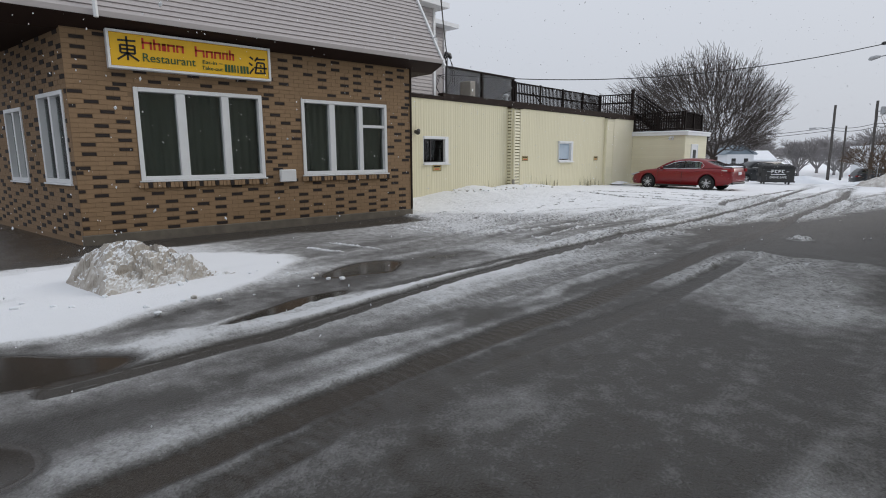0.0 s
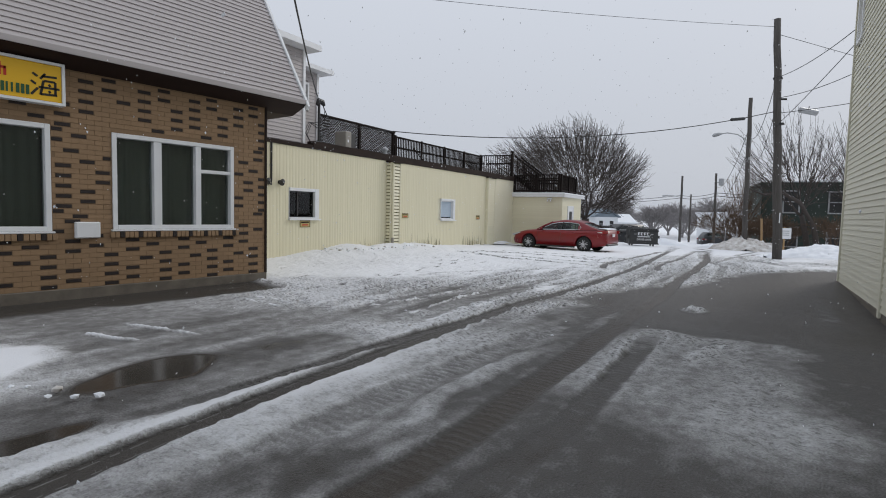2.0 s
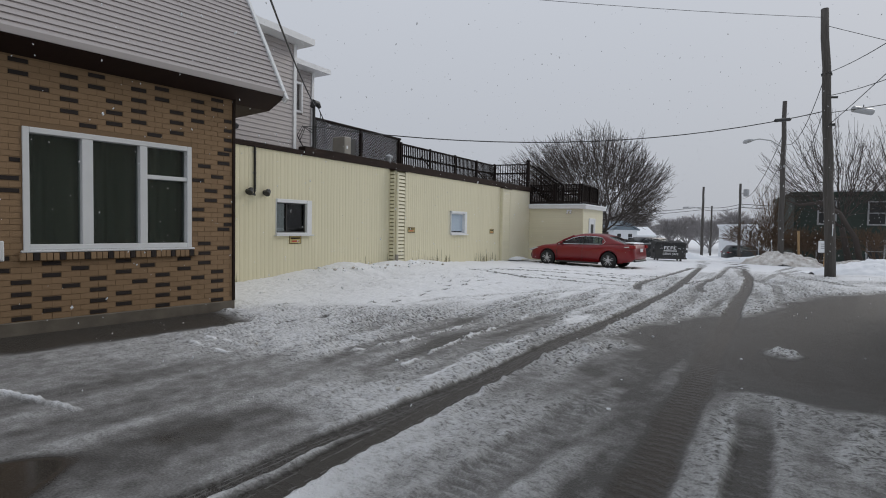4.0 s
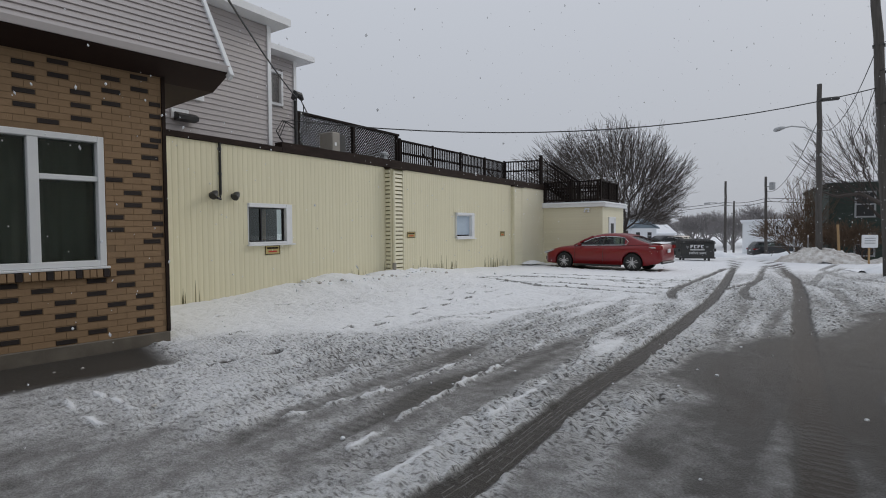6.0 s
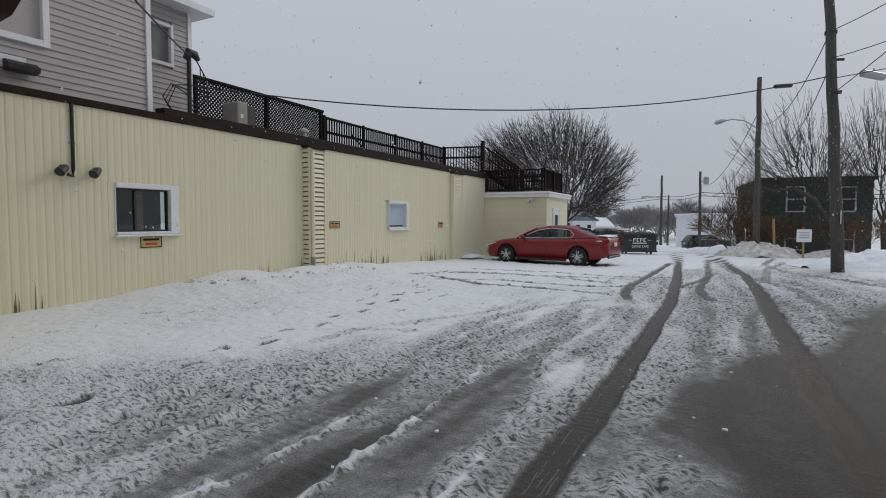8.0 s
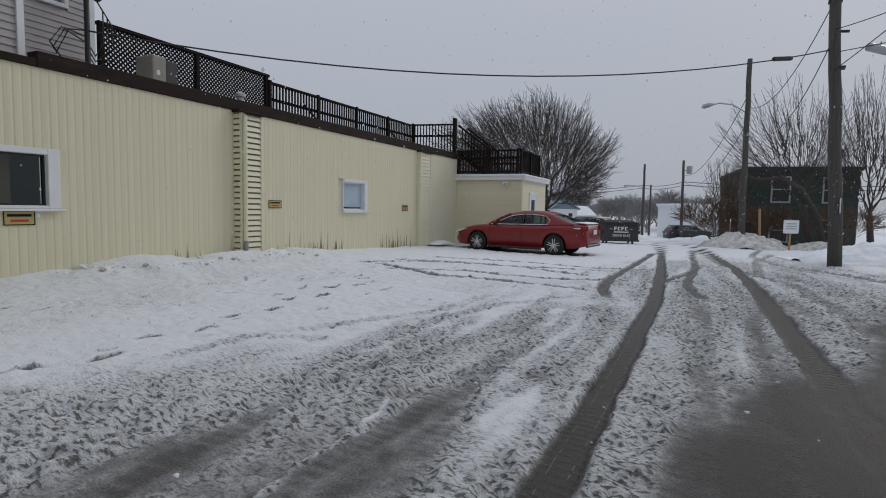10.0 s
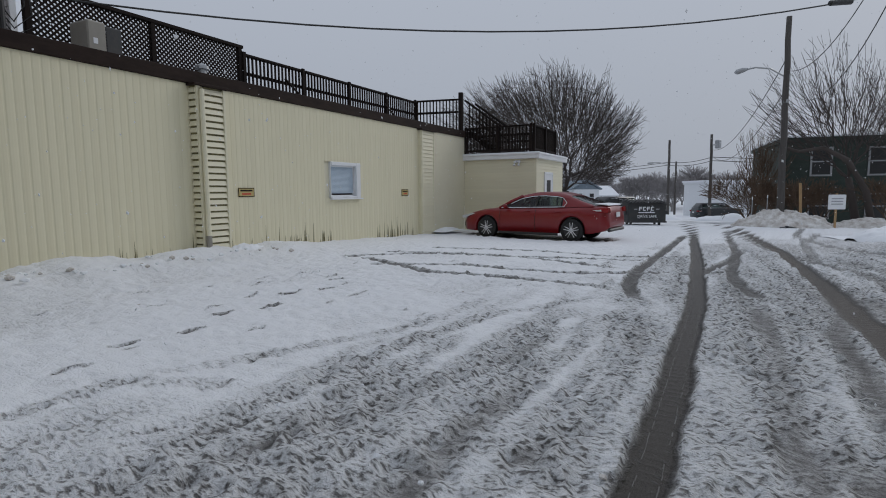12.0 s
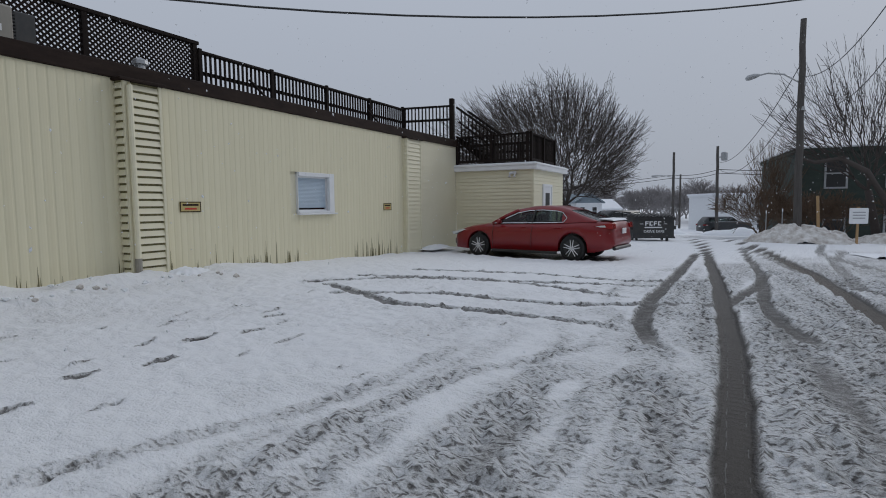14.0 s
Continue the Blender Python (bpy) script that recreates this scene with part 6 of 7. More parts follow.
wire("pole_cable", (27.65, 4.45, 9.2), (31, -8, 4.0), 0.05, 0.01, "taut guy wire from the pole top")
wire("pole_cable", (18.7, 1.0, 7.2), (27.5, 4.3, 5.6), 0.1, 0.012, "cable from the eave to the pole")
for dz in (0, 0.35):
    wire("street_cable", (70.1, 14.3, 4.9 - dz), (79.5, 20.3, 5.0 - dz), 0.25, 0.03, "cable along the cross street")
    wire("street_cable", (79.5, 20.3, 5.0 - dz), (96, 62, 5.0 - dz), 0.9, 0.03, "cable along the cross street")
    wire("street_cable", (70.1, 14.3, 4.9 - dz), (66, -14, 5.0 - dz), 0.7, 0.03, "cable along the cross street")


# ---- bare trees ----
def limbs(bm_low, bm_high, start, heading_v, length, radius, depth, rng, spread, up, split=3, cut=2, shrink=0.8, thin=0.01):
    """Grow a limb and its forks; the first levels go to the trunk mesh, the rest to the crown."""
    d = heading_v.normalized()
    pts, rad = [start.copy()], [radius]
    p = start.copy()
    n = 3 if depth > 1 else 2
    for k in range(n):
        d = (d + Vector((rng.uniform(-1, 1), rng.uniform(-1, 1), rng.uniform(-0.6, 0.8))) * 0.13 + Vector((0, 0, up * 0.1))).normalized()
        p = p + d * (length / n)
        pts.append(p.copy())
        rad.append(radius * (1 - 0.38 * (k + 1) / n))
    rad = [max(r, thin) for r in rad]
    bm_tube(bm_low if depth >= cut else bm_high, pts, rad, 6 if depth >= cut else 3, caps=False)
    if depth == 0:
        return
    for k in range(split if depth > 1 else split + 1):
        a = 2 * math.pi * (k + rng.random() * 0.6) / split
        side = d.cross(Vector((0, 0, 1)) if abs(d.z) < 0.95 else Vector((1, 0, 0))).normalized()
        side = (side * math.cos(a) + d.cross(side) * math.sin(a)).normalized()
        nd = d + side * spread * rng.uniform(0.7, 1.25)
        at = pts[-1] if k == 0 else pts[1].lerp(pts[-1], rng.uniform(0.1, 1.0))
        limbs(bm_low, bm_high, at, nd, length * shrink * rng.uniform(0.8, 1.15), rad[-1] * (0.78 if k == 0 else 0.62), depth - 1, rng, spread, up, split, cut, shrink, thin)


def tree(name, foot, stems, length, radius, depth, seed, mat, label, spread=0.55, lean=0.5, up=0.25, split=3, trunk=1.0, shrink=0.8, thin=0.011, group=""):
    t = thing(name, pose(*foot), label, "tree", group)
    rng = random.Random(seed)
    low, high = bmesh.new(), bmesh.new()
    bm_tube(low, [Vector((0, 0, -0.3)), Vector((0.02, 0, trunk * 0.5)), Vector((0, 0.03, trunk))], [radius * 1.9, radius * 1.5, radius * 1.4], 9)
    for k in range(stems):
        a = 2 * math.pi * k / stems + rng.uniform(-0.3, 0.3)
        v = Vector((math.cos(a) * lean * rng.uniform(0.6, 1.2), math.sin(a) * lean * rng.uniform(0.6, 1.2), 1))
        limbs(low, high, Vector((0, 0, trunk * 0.92)), v, length, radius, depth, rng, spread, up, split, max(depth - 1, 1), shrink, thin)
    part("trunk", low, mat, t, smooth=True)
    part("crown", high, mat, t, "fine bare twigs")
    return t


def crown_tree(foot, fork, middle, reach, seed, mat, label, tips=1500, thick=0.012, trunk=0.36, floor=-0.4, shape=0.5, group=""):
    """A bare tree: a trunk to its fork, then limbs that part again and again until each ends at a twig of the rounded crown."""
    t = thing("bare_tree", pose(*foot), label, "tree", group)
    rng = np.random.RandomState(seed)
    low, high = bmesh.new(), bmesh.new()
    core, reach, fork = np.array(middle, float), np.array(reach, float), np.array(fork, float)
    q = rng.normal(size=(tips * 3, 3))
    q /= np.linalg.norm(q, axis=1)[:, None]
    bulge = 1 + 0.1 * np.sin(q[:, 0] * 5 + seed) * np.cos(q[:, 1] * 4) + 0.06 * np.sin(q[:, 2] * 9 + q[:, 1] * 7)
    q = q * (rng.rand(len(q)) ** (shape / 2) * bulge)[:, None]
    q = (q[q[:, 2] > floor][:tips]) * reach + core

    def limb(a, c, r0, r1, bend):
        a, c = Vector(a), Vector(c)
        d = c - a
        n = 4 if r0 > 0.05 else 3
        off = Vector(rng.uniform(-1, 1, 3)) * d.length * bend
        lift = Vector((0, 0, -0.07 * d.length))
        pts = [a + d * (k / n) + (off + lift) * math.sin(math.pi * k / n) for k in range(n + 1)]
        bm_tube(low if r0 > 0.05 else high, pts, [r0 + (r1 - r0) * k / n for k in range(n + 1)], 7 if r0 > 0.05 else 3, caps=False)

    spray = 0.045 * float(reach.max())

    def girth(n):
        return thick + (trunk - thick) * 0.62 * (n / tips) ** 0.5

    def grow(at, members, deep):
        n = len(members)
        way = members - fork
        way = way / (np.linalg.norm(way, axis=1)[:, None] + 1e-9)
        k = min(n, 7 if deep == 0 else (3 if n > 9 and rng.rand() < 0.35 else 2))
        seeds = way[rng.choice(n, k, replace=False)]
        for _ in range(5):
            near_ = np.argmax(way @ seeds.T, axis=1)
            seeds = np.array([way[near_ == i].mean(0) if (near_ == i).any() else seeds[i] for i in range(k)])
        if (near_ == near_[0]).all():
            near_ = np.arange(n) % k
        for i in range(k):
            mine = members[near_ == i]
            m = len(mine)
            if m == 1:
                end = mine[0] + rng.uniform(-1, 1, 3) * spray
                limb(at, end, thick, thick * 0.6, 0.09)
                for share in (0.35, 0.7):
                    side = rng.uniform(-1, 1, 3) * spray * 1.5 + (end - at) * 0.25
                    start = at + (end - at) * share
                    limb(start, start + side, thick * 0.8, thick * 0.55, 0.1)
            elif m:
                knot = fork + (mine.mean(0) - fork) * (1 - 0.82 * 0.8 ** deep) + rng.uniform(-0.1, 0.1, 3)
                limb(at, knot, girth(m), girth(m) * 0.85, 0.08)
                grow(knot, mine, deep + 1)

    f = Vector(fork)
    bm_tube(low, [Vector((0, 0, -0.3)), f * 0.45 + Vector((0.03, 0.02, 0)), f], [trunk * 1.25, trunk, trunk * 0.85], 10)
    grow(fork, q, 0)
    part("trunk", low, mat, t, smooth=True)
    part("crown", high, mat, t, "fine bare twigs")
    return t


crown_tree((47.0, 20.1, flat(47, 20)), (0, 0, 2.0), (0.0, 2.0, 5.7), (6.5, 7.3, 5.0), 7, BARK, "large leafless tree with broad rounded crown of twigs", tips=2900, thick=0.0155, floor=-0.6, shape=0.42)
tree("bare_tree", (60, 40, flat(60, 40)), 5, 2.9, 0.16, 5, 3, HAZEBARK, "distant leafless tree behind the roof deck", lean=0.6, shrink=0.78, thin=0.022, group="distant trees")
crown_tree((45.2, 3.9, flat(45, 4) + 0.2), (-0.2, 0.5, 2.3), (0.6, 1.6, 6.2), (3.2, 3.9, 3.4), 21, BARK, "leafless tree with arching limbs before the green house", tips=330, thick=0.013, trunk=0.17, floor=-0.75, shape=0.8, group="trees by the green house")
crown_tree((48.6, 0.9, flat(48, 1)), (0.1, 0.2, 2.2), (0.2, 0.2, 6.8), (3.4, 3.8, 3.9), 22, BARK, "leafless tree beside the end of the green house", tips=330, thick=0.013, trunk=0.17, floor=-0.7, shape=0.8, group="trees by the green house")
crown_tree((50.2, 8.9, flat(50, 9)), (0.0, -0.2, 1.4), (0, -0.3, 4.0), (1.8, 1.7, 2.6), 23, TWIG, "small leafless tree at the corner of the green house", tips=260, thick=0.012, trunk=0.08, floor=-0.9, shape=1.0, group="trees by the green house")
solid("bare_tree", tube([(44.6, 3.3, -0.4), (44.4, 3.7, 1.6), (44.3, 4.5, 3.1), (44.2, 5.5, 3.75), (44.1, 6.5, 3.6), (44.0, 7.2, 3.9)], [0.17, 0.15, 0.13, 0.11, 0.08, 0.04], 8), BARK, "dark arching limb over the snow bank", "tree", smooth=True)
bush = tree("shrub", (45.8, 8.2, flat(46, 8.2)), 8, 0.75, 0.022, 4, 31, TWIG, "leafless brown shrub before the green house", lean=0.8, trunk=0.2, spread=0.5, thin=0.008, group="shrubs")
for k, (x, y) in enumerate(((46.4, 7.2), (45.6, 6.4), (46.6, 8.9), (46.0, 5.4), (45.8, 2.6))):
    copy_thing(bush, pose(x, y, flat(x, y), 0, 0, 70 * k) @ Matrix.Scale(1.0 + 0.18 * (k % 3), 4))
base_far = tree("bare_tree", (118, 44, flat(118, 44)), 6, 2.6, 0.2, 4, 41, HAZEBARK, "distant grey leafless tree", lean=0.8, shrink=0.8, split=4, thin=0.035, group="distant trees")
rng = random.Random(9)
FAR_TREES = [(104, 38), (112, 33), (122, 30), (128, 25), (134, 36), (140, 28), (150, 22), (126, 52), (108, 50), (116, 62), (98, 56), (150, 44), (160, 34), (146, 14), (90, 48), (132, 62), (166, 20), (156, 8), (74, 46), (82, 60), (110, 26)]
for x, y in FAR_TREES:
    k = rng.uniform(0.75, 1.05)
    copy_thing(base_far, pose(x, y, flat(x, y), 0, 0, rng.uniform(0, 360)) @ Matrix.Scale(k, 4))


# ---- houses down the street ----
def far_house(name, m, w, d, h, rise, mat, roofmat, wins, label, ridge_x=True, roof_skin=SNOW, dark=False):
    """A plain house: front along x towards -y, foot at the origin. wins: (u, z, w, h)."""
    hs = thing(name, m, label, "house")
    part("wall", box((0, 0, -1), (w, d, h)), mat, hs)
    lap = [((0, -0.015, 0.2 * k), (w, -0.001, 0.2 * k + 0.19)) for k in range(int(h / 0.2))]
    tagged(part("cladding", boxes(*lap), mat, hs), kind="stuff")
    if rise:
        if ridge_x:
            r = prism([(-0.3, h - 0.05), (d / 2, h + rise), (d + 0.3, h - 0.05), (d + 0.3, h + 0.1), (d / 2, h + rise + 0.16), (-0.3, h + 0.1)], (-0.3, w + 0.3), axis=0)
            g = prism([(0, h), (d, h), (d / 2, h + rise)], (0, w), axis=0)
        else:
            r = prism([(-0.3, h - 0.05), (w / 2, h + rise), (w + 0.3, h - 0.05), (w + 0.3, h + 0.1), (w / 2, h + rise + 0.16), (-0.3, h + 0.1)], (-0.3, d + 0.3), axis=1)
            g = prism([(0, h), (w, h), (w / 2, h + rise)], (0, d), axis=1)
        part("roof", r, roof_skin, hs, "snow covered roof")
        part("gable", g, roofmat, hs)
    else:
        part("roof", box((-0.25, -0.25, h), (w + 0.25, d + 0.25, h + (0.1 if dark else 0.22)), 0.02), SNOW, hs, "flat roof with snow")
        part("cornice", box((-0.15, -0.15, h - 0.25), (w + 0.15, d + 0.15, h), 0.02), mat if dark else FARWHITE, hs)
    for u, z, ww, hh in wins:
        win = new("window")
        win.parent = hs
        win.matrix_local = pose(u, -0.02, z)
        part("frame", boxes(((-0.1, -0.05, -0.1), (0, 0.02, hh + 0.1)), ((ww, -0.05, -0.1), (ww + 0.1, 0.02, hh + 0.1)), ((0, -0.05, -0.1), (ww, 0.02, 0)), ((0, -0.05, hh), (ww, 0.02, hh + 0.1)), ((0, -0.04, hh * 0.48), (ww, 0.02, hh * 0.53))), STEEL if dark else FARWHITE, win)
        part("pane", box((0, -0.02, 0), (ww, -0.01, hh)), BLACK, win, "dark pane")
    return hs


far_house("green_house", pose(50.9, 7.46, flat(51, 7), 0, 0, -76.5), 6.3, 11, 5.35, 0, GREENWALL, GREENWALL, ((1.5, 3.1, 0.95, 1.55), (1.5, 0.5, 0.95, 1.4), (4.4, 3.1, 0.9, 1.5), (4.4, 0.5, 0.9, 1.4)), "dark green shingled two storey house with flat snowy roof", dark=True)
far_house("white_house", pose(83.5, 15.9, flat(84, 19), 0, 0, -58), 7.4, 9, 4.3, 0, FARWHITE, FARWHITE, ((4.3, 2.7, 0.5, 1.0), (5.1, 2.7, 0.5, 1.0), (4.3, 0.4, 0.6, 1.0), (5.3, 0.4, 0.6, 1.0), (0.4, 2.7, 0.3, 1.0)), "white flat roofed two storey house")
far_house("white_house", pose(72.5, 29.3, flat(72, 29), 0, 0, -55), 3.0, 8, 3.2, 1.0, FARWHITE, SLATE, ((0.5, 1.8, 0.5, 0.9), (1.9, 1.8, 0.5, 0.9)), "white house with blue grey gable", ridge_x=False, roof_skin=SLATE)
far_house("white_house", pose(82, 31, flat(82, 31), 0, 0, -50), 4.0, 6, 2.6, 1.2, FARWHITE, SLATE, ((1, 1.2, 0.6, 0.9), (2.6, 1.2, 0.6, 0.9)), "small white house with snowy roof")

# ---- dumpsters, vehicles and signs down the lane ----
def dumpster(m, label):
    d = thing("dumpster", m, label, "dumpster", "dumpsters")
    part("bin", prism([(0, 0.12), (0, 0.95), (0.0, 1.0), (1.1, 1.12), (1.1, 0.12)], (0, 1.72), axis=0), DUMPBLACK, d)
    part("rim", boxes(((-0.04, -0.05, 0.93), (1.76, 0.0, 1.0)), ((-0.04, -0.04, 0.12), (0.0, 1.1, 0.2)), ((1.72, -0.04, 0.12), (1.76, 1.1, 0.2))), DUMPBLACK, d)
    for u in (0.02, 0.88):
        lid = part("lid", box((u, -0.04, 1.02), (u + 0.83, 1.1, 1.07), 0.01), BLACK, d, "ribbed plastic lid")
        lid.matrix_local = pose(0, 0, 0, 5)
        part("rib", boxes(*[((u + 0.06 + 0.15 * k, -0.03, 1.07), (u + 0.13 + 0.15 * k, 1.08, 1.11)) for k in range(5)]), BLACK, lid)
    part("fork_pocket", box((-0.12, 0.1, 0.5), (-0.001, 0.9, 0.66)), DUMPBLACK, d)
    part("fork_pocket", box((1.721, 0.1, 0.5), (1.84, 0.9, 0.66)), DUMPBLACK, d)
    for u in (0.15, 1.45):
        part("caster", tube([(u, 0.2, 0.07), (u + 0.08, 0.2, 0.07)], 0.08, 10), BLACK, d)
        part("caster", tube([(u, 0.9, 0.07), (u + 0.08, 0.9, 0.07)], 0.08, 10), BLACK, d)
    for k in range(4):
        part("name_bar", boxes(((0.5 + 0.18 * k, -0.008, 0.68), (0.55 + 0.18 * k, -0.001, 0.86)), ((0.55 + 0.18 * k, -0.008, 0.82), (0.64 + 0.18 * k, -0.001, 0.86)), ((0.55 + 0.18 * k, -0.008, 0.68 if k % 2 else 0.75), (0.63 + 0.18 * k, -0.001, 0.715 if k % 2 else 0.785))), WHITE, d, "plain white block")
    part("text_bar", boxes(((0.28, -0.008, 0.74), (0.42, -0.001, 0.76)), ((1.28, -0.008, 0.74), (1.42, -0.001, 0.76)), ((0.48, -0.008, 0.57), (1.22, -0.001, 0.62))), WHITE, d)
    letters("lettering", "DRIVE SAFE", 0.17, WHITE, d, pose(0.45, -0.006, 0.36, 90), 0.86)
    return d


dumpster(pose(36.75, 12.85, flat(37, 12.3) + 0.02, 0, 0, -60), "black steel dumpster with white lettering in the snow")
dumpster(pose(38.3, 16.2, flat(39, 15.5) + 0.02, 0, 0, -62), "black steel dumpster standing behind the red car")
sedan("parked_suv", pose(50.0, 18.0, flat(50, 18), 0, 0, 150), DARKPAINT, "dark sport utility vehicle parked behind the dumpsters", height=1.72, boxy=True)
suv = sedan("parked_suv", pose(72.2, 13.9, flat(72, 14), 0, 0, -55), DARKPAINT, "dark sport utility vehicle on the cross street", height=1.72, boxy=True)
sedan("parked_car", pose(33.5, -1.2, flat(33.5, -1), 0, 0, 80), DARKPAINT, "dark car parked behind the snow bank")

board = thing("property_sign", pose(40.6, 4.9, flat(40.6, 4.9), 0, 0, -62), "small white notice board on a post", "sign")
part("post", box((-0.04, 0.02, -0.2), (0.04, 0.08, 1.55), 0.006), WOODPOST, board)
part("panel", box((-0.36, -0.02, 0.85), (0.36, 0.02, 1.5), 0.03), WHITE, board, "white panel")
for z in (1.3, 1.18, 1.06):
    part("text_bar", box((-0.24, -0.026, z), (0.24, -0.021, z + 0.045)), STEEL, board)
stake = thing("marker_post", pose(42.0, 6.2, flat(42, 6.2)), "leaning pale timber marker post in the snow", "post")
part("post", tube([(0, 0, -0.2), (0.03, 0.12, 2.1)], 0.06, 6), WOODPOST, stake)
for x, y, h in ((41.2, 8.2, 1.3), (41.6, 7.6, 1.4)):
    rd = thing("marker_rod", pose(x, y, flat(x, y)), "thin marker rod with pale reflector cap", "post", "marker rods")
    part("rod", tube([(0, 0, -0.1), (0.02, 0, h)], 0.02, 6), STEEL, rd)
    part("cap", box((-0.06, -0.02, h - 0.02), (0.06, 0.02, h + 0.12), 0.01), WHITE, rd)


# ---- snow piles ----
def snow_pile(name, m, rx, ry, h, seed, label, rough=0.35, mat=DIRTYSNOW, n=64):
    bm = bmesh.new()
    off = Vector((seed * 7.1, seed * 3.3, 0))
    rows = []
    for i in range(n + 1):
        row = []
        for j in range(n + 1):
            u, v = 2 * i / n - 1, 2 * j / n - 1
            r = math.hypot(u, v)
            a = noise.noise(Vector((u * 2.1, v * 2.1, 0)) + off)
            b = noise.noise(Vector((u * 6, v * 6, 3)) + off)
            c = noise.noise(Vector((u * 15, v * 15, 7)) + off)
            fall = max(0.0, 1 - (r * (1 + 0.25 * a)) ** 1.7)
            z = h * fall ** 0.8 * (1 + rough * a + 0.5 * rough * b) + (0.08 * b + 0.09 * c + 0.05 * noise.noise(Vector((u * 31, v * 31, 11)) + off)) * min(1, fall * 5) * min(1.0, h)
            row.append(bm.verts.new((u * rx * 1.1, v * ry * 1.1, z - 0.04)))
        rows.append(row)
    for i in range(n):
        for j in range(n):
            bm.faces.new((rows[i][j], rows[i + 1][j], rows[i + 1][j + 1], rows[i][j + 1]))
    return solid(name, bm, mat, label, "snow pile", "snow piles", m=m, smooth=True)


def ploughed_heap(m, label):
    """A steep heap of frozen chunks: broken face on one side, a long toe on the other."""
    bm, n, rows = bmesh.new(), 120, []
    for i in range(n + 1):
        row = []
        for j in range(n + 1):
            u, v = 1.25 * (2 * i / n - 1), 1.1 * (2 * j / n - 1)
            a = noise.noise(Vector((u * 2.2, v * 2.2, 1.7)))
            slope = min((u + 0.84) * 1.9, (1.05 - u) * 0.62 + 0.12 * a, (v + 0.72) * 1.25 + 0.14 * a, (0.72 - v) * 1.5)
            z = 0.56 * (1 - math.exp(-2.5 * max(0.0, slope) ** 1.25)) * (1 + 0.12 * a)
            on = min(1.0, max(0.0, slope) * 4)
            cell = noise.voronoi(Vector((u * 4.2, v * 4.2, z * 5)))[1][0]
            small = noise.voronoi(Vector((u * 11, v * 11, z * 10)))[1][0]
            z += on * (0.11 * noise.noise(cell * 3.1) + 0.045 * noise.noise(small * 2.7) + 0.014 * noise.noise(Vector((u * 40, v * 40, 5))))
            row.append(bm.verts.new((u * 0.78, v * 0.78, z - 0.03)))
        rows.append(row)
    for i in range(n):
        for j in range(n):
            bm.faces.new((rows[i][j], rows[i + 1][j], rows[i + 1][j + 1], rows[i][j + 1]))
    return solid("snow_bank", bm, HEAPSNOW, label, "snow pile", "snow piles", m=m)


ploughed_heap(pose(2.42, 7.55, flat(2.3, 7.7) + 0.02, 0, 0, 12), "dirty heap of ploughed snow chunks before the brick corner")
snow_pile("snow_bank", pose(40.6, 6.9, flat(40.6, 6.9), 0, 0, 10), 1.5, 1.95, 0.82, 2, "large dirty snow bank around the lamp pole")
snow_pile("snow_bank", pose(31.5, 2.4, flat(31.5, 2.5), 0, 0, 20), 2.2, 2.2, 0.65, 3, "rounded snow bank beside the utility pole", mat=SNOW, rough=0.2)
snow_pile("snow_bank", pose(43.2, 3.4, flat(43, 3.4)), 1.2, 1.8, 0.5, 4, "low dirty snow bank near the notice board")
snow_pile("snow_bank", WALL @ pose(5.6, -0.35, 0.58), 0.55, 0.3, 0.2, 5, "small heap of snow at the foot of the chase", mat=SNOW, rough=0.3, n=32)
snow_pile("snow_bank", WALL @ pose(14.3, -0.3, 0.45), 0.7, 0.3, 0.12, 6, "small heap of snow at the wall", mat=SNOW, rough=0.3, n=32)
for x, y, h in ((66, 12, 0.7), (68, 20, 0.8), (64, 24, 0.7), (75, 8, 0.7)):
    snow_pile("snow_bank", pose(x, y, flat(x, y)), 1.5, 3.5, h, x, "far snow bank along the street", mat=SNOW, rough=0.3, n=24)

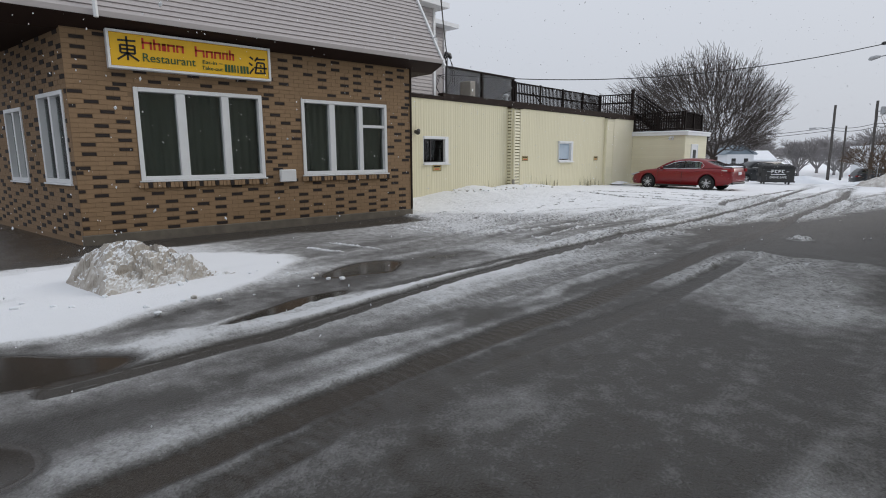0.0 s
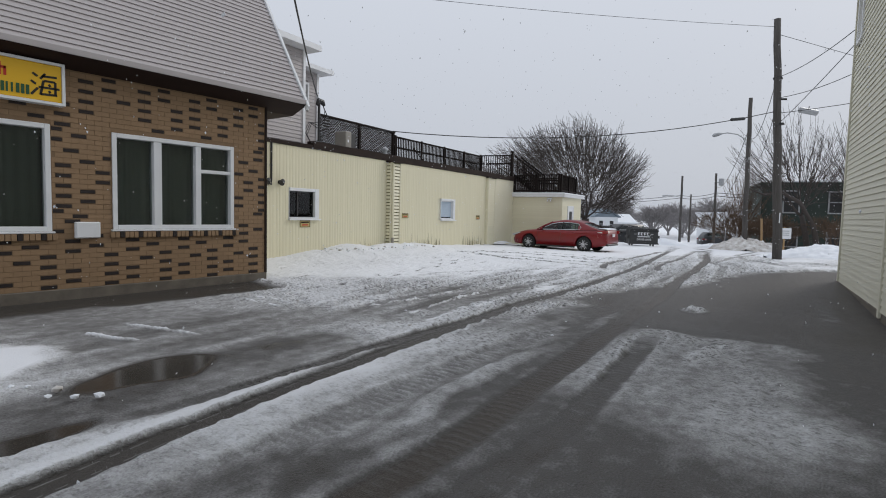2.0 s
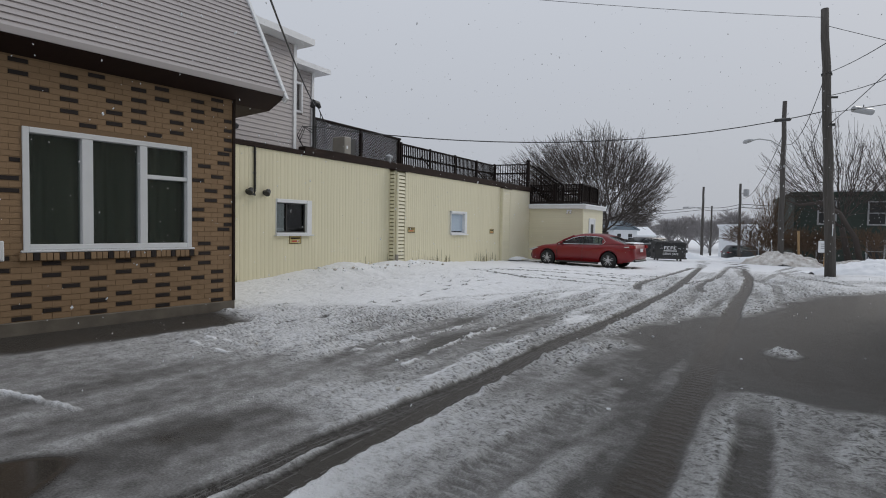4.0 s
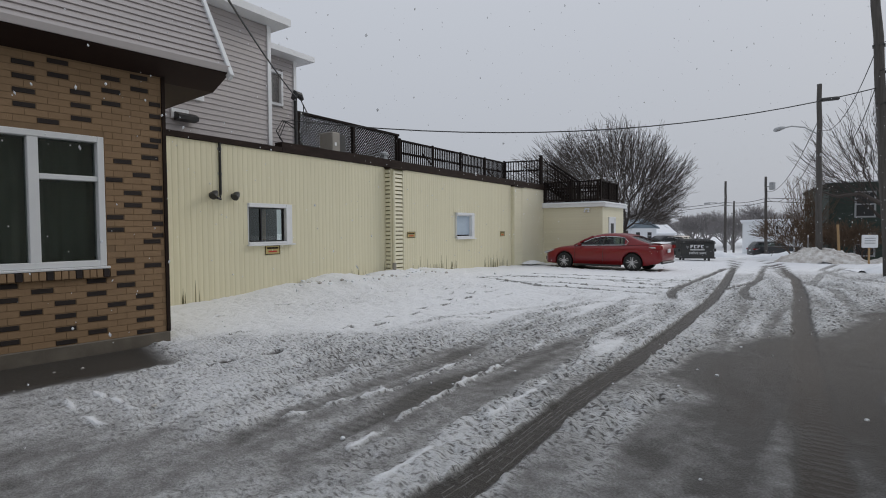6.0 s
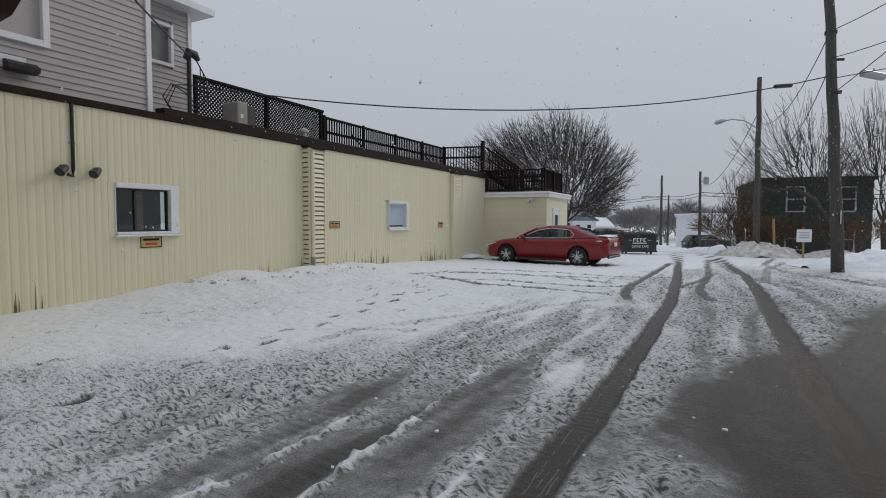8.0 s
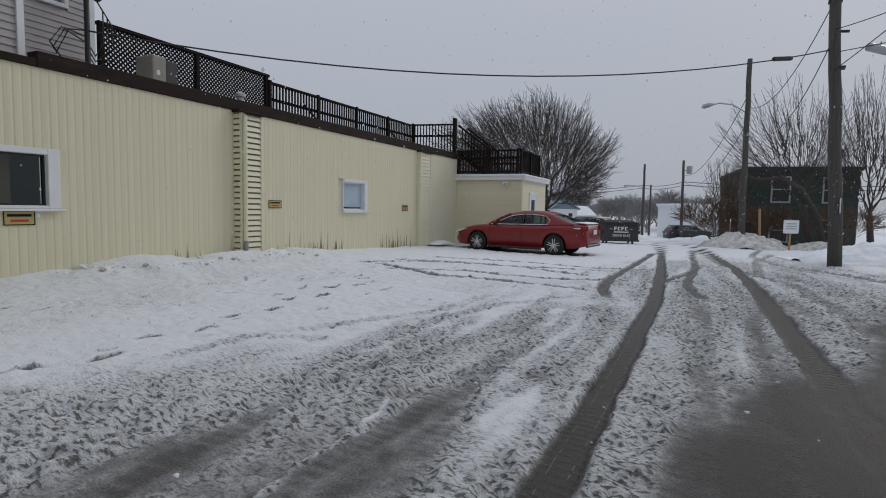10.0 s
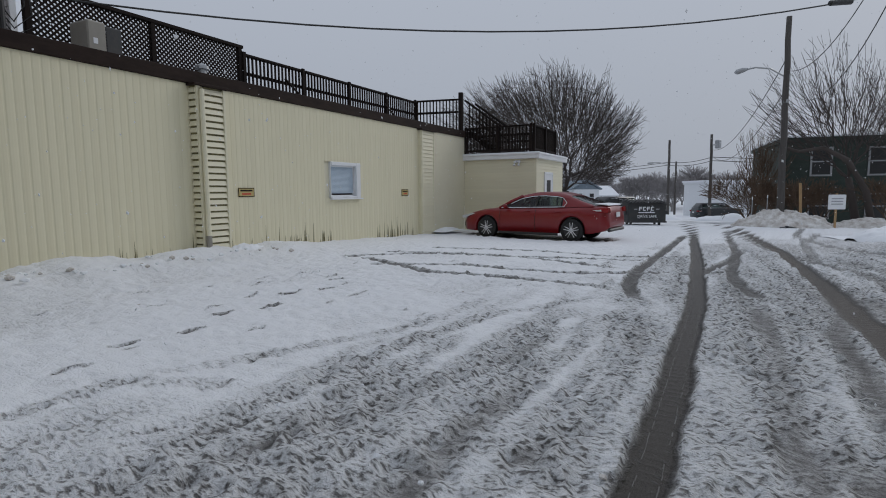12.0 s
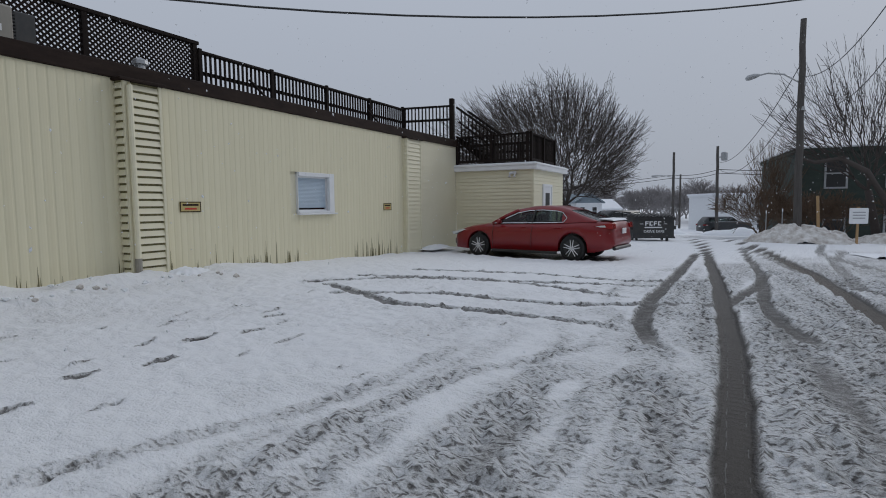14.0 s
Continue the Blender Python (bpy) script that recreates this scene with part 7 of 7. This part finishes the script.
# clods of ice and lumps lying about
rng = random.Random(17)
CLODS = [(rng.uniform(1.0, 4.2), rng.uniform(5.8, 7.2), rng.uniform(0.015, 0.045)) for _ in range(24)] + [(rng.uniform(7.5, 19), rng.uniform(3.6, 12.5), rng.uniform(0.008, 0.026)) for _ in range(70)] + \
        [(rng.uniform(12.5, 18), 14.1 + 0.12 * (rng.uniform(12.5, 18) - 12) - rng.uniform(0.1, 0.9), rng.uniform(0.02, 0.06)) for _ in range(60)]
for x, y, r in CLODS:
    bm = bmesh.new()
    bmesh.ops.create_icosphere(bm, subdivisions=1, radius=r)
    for v in bm.verts:
        v.co = Vector((v.co.x * rng.uniform(0.7, 1.3), v.co.y * rng.uniform(0.7, 1.3), v.co.z * rng.uniform(0.4, 0.8)))
    bankz = 0.16 if y > 13.3 and 13 < x < 19 else 0.0
    solid("snow_clod", bm, SNOW if rng.random() < 0.75 else DIRTYSNOW, "small clod of icy snow on the ground", "snow clod", "snow clods", m=pose(x, y, flat(x, y) + 0.03 + bankz + r * 0.2))

# falling snow
rng = random.Random(23)
vs, fs = [], []
for k in range(8000):
    far = k > 3500
    p = Vector((rng.uniform(0, 70 if far else 26), rng.uniform(0, 30 if far else 14), rng.uniform(0.5, 9 if far else 5)))
    if abs(p.y - 0.2 - 0.47 * p.x) < 1.6 and p.z < 3.4:
        continue
    r = rng.choice((0.004, 0.005, 0.006, 0.008)) * (1.6 if far else 1.0)
    d = Vector((rng.uniform(-0.5, 0.5), rng.uniform(-0.5, 0.5), -1)) * r * rng.uniform(1.0, 1.8)
    s = Vector((rng.uniform(-1, 1), rng.uniform(-1, 1), 0.2)).normalized() * r
    q = s.cross(d).normalized() * r
    b = len(vs)
    vs += [p + d, p - d, p + s, p - s, p + q, p - q]
    fs += [(b, b + 2, b + 4), (b, b + 4, b + 3), (b, b + 3, b + 5), (b, b + 5, b + 2), (b + 1, b + 4, b + 2), (b + 1, b + 3, b + 4), (b + 1, b + 5, b + 3), (b + 1, b + 2, b + 5)]
me = bpy.data.meshes.new("snowfall")
me.from_pydata([tuple(v) for v in vs], [], fs)
me.materials.append(FLAKE)
tagged(new("snowfall", me), "white snowflakes falling through the air", "snow", kind="stuff")
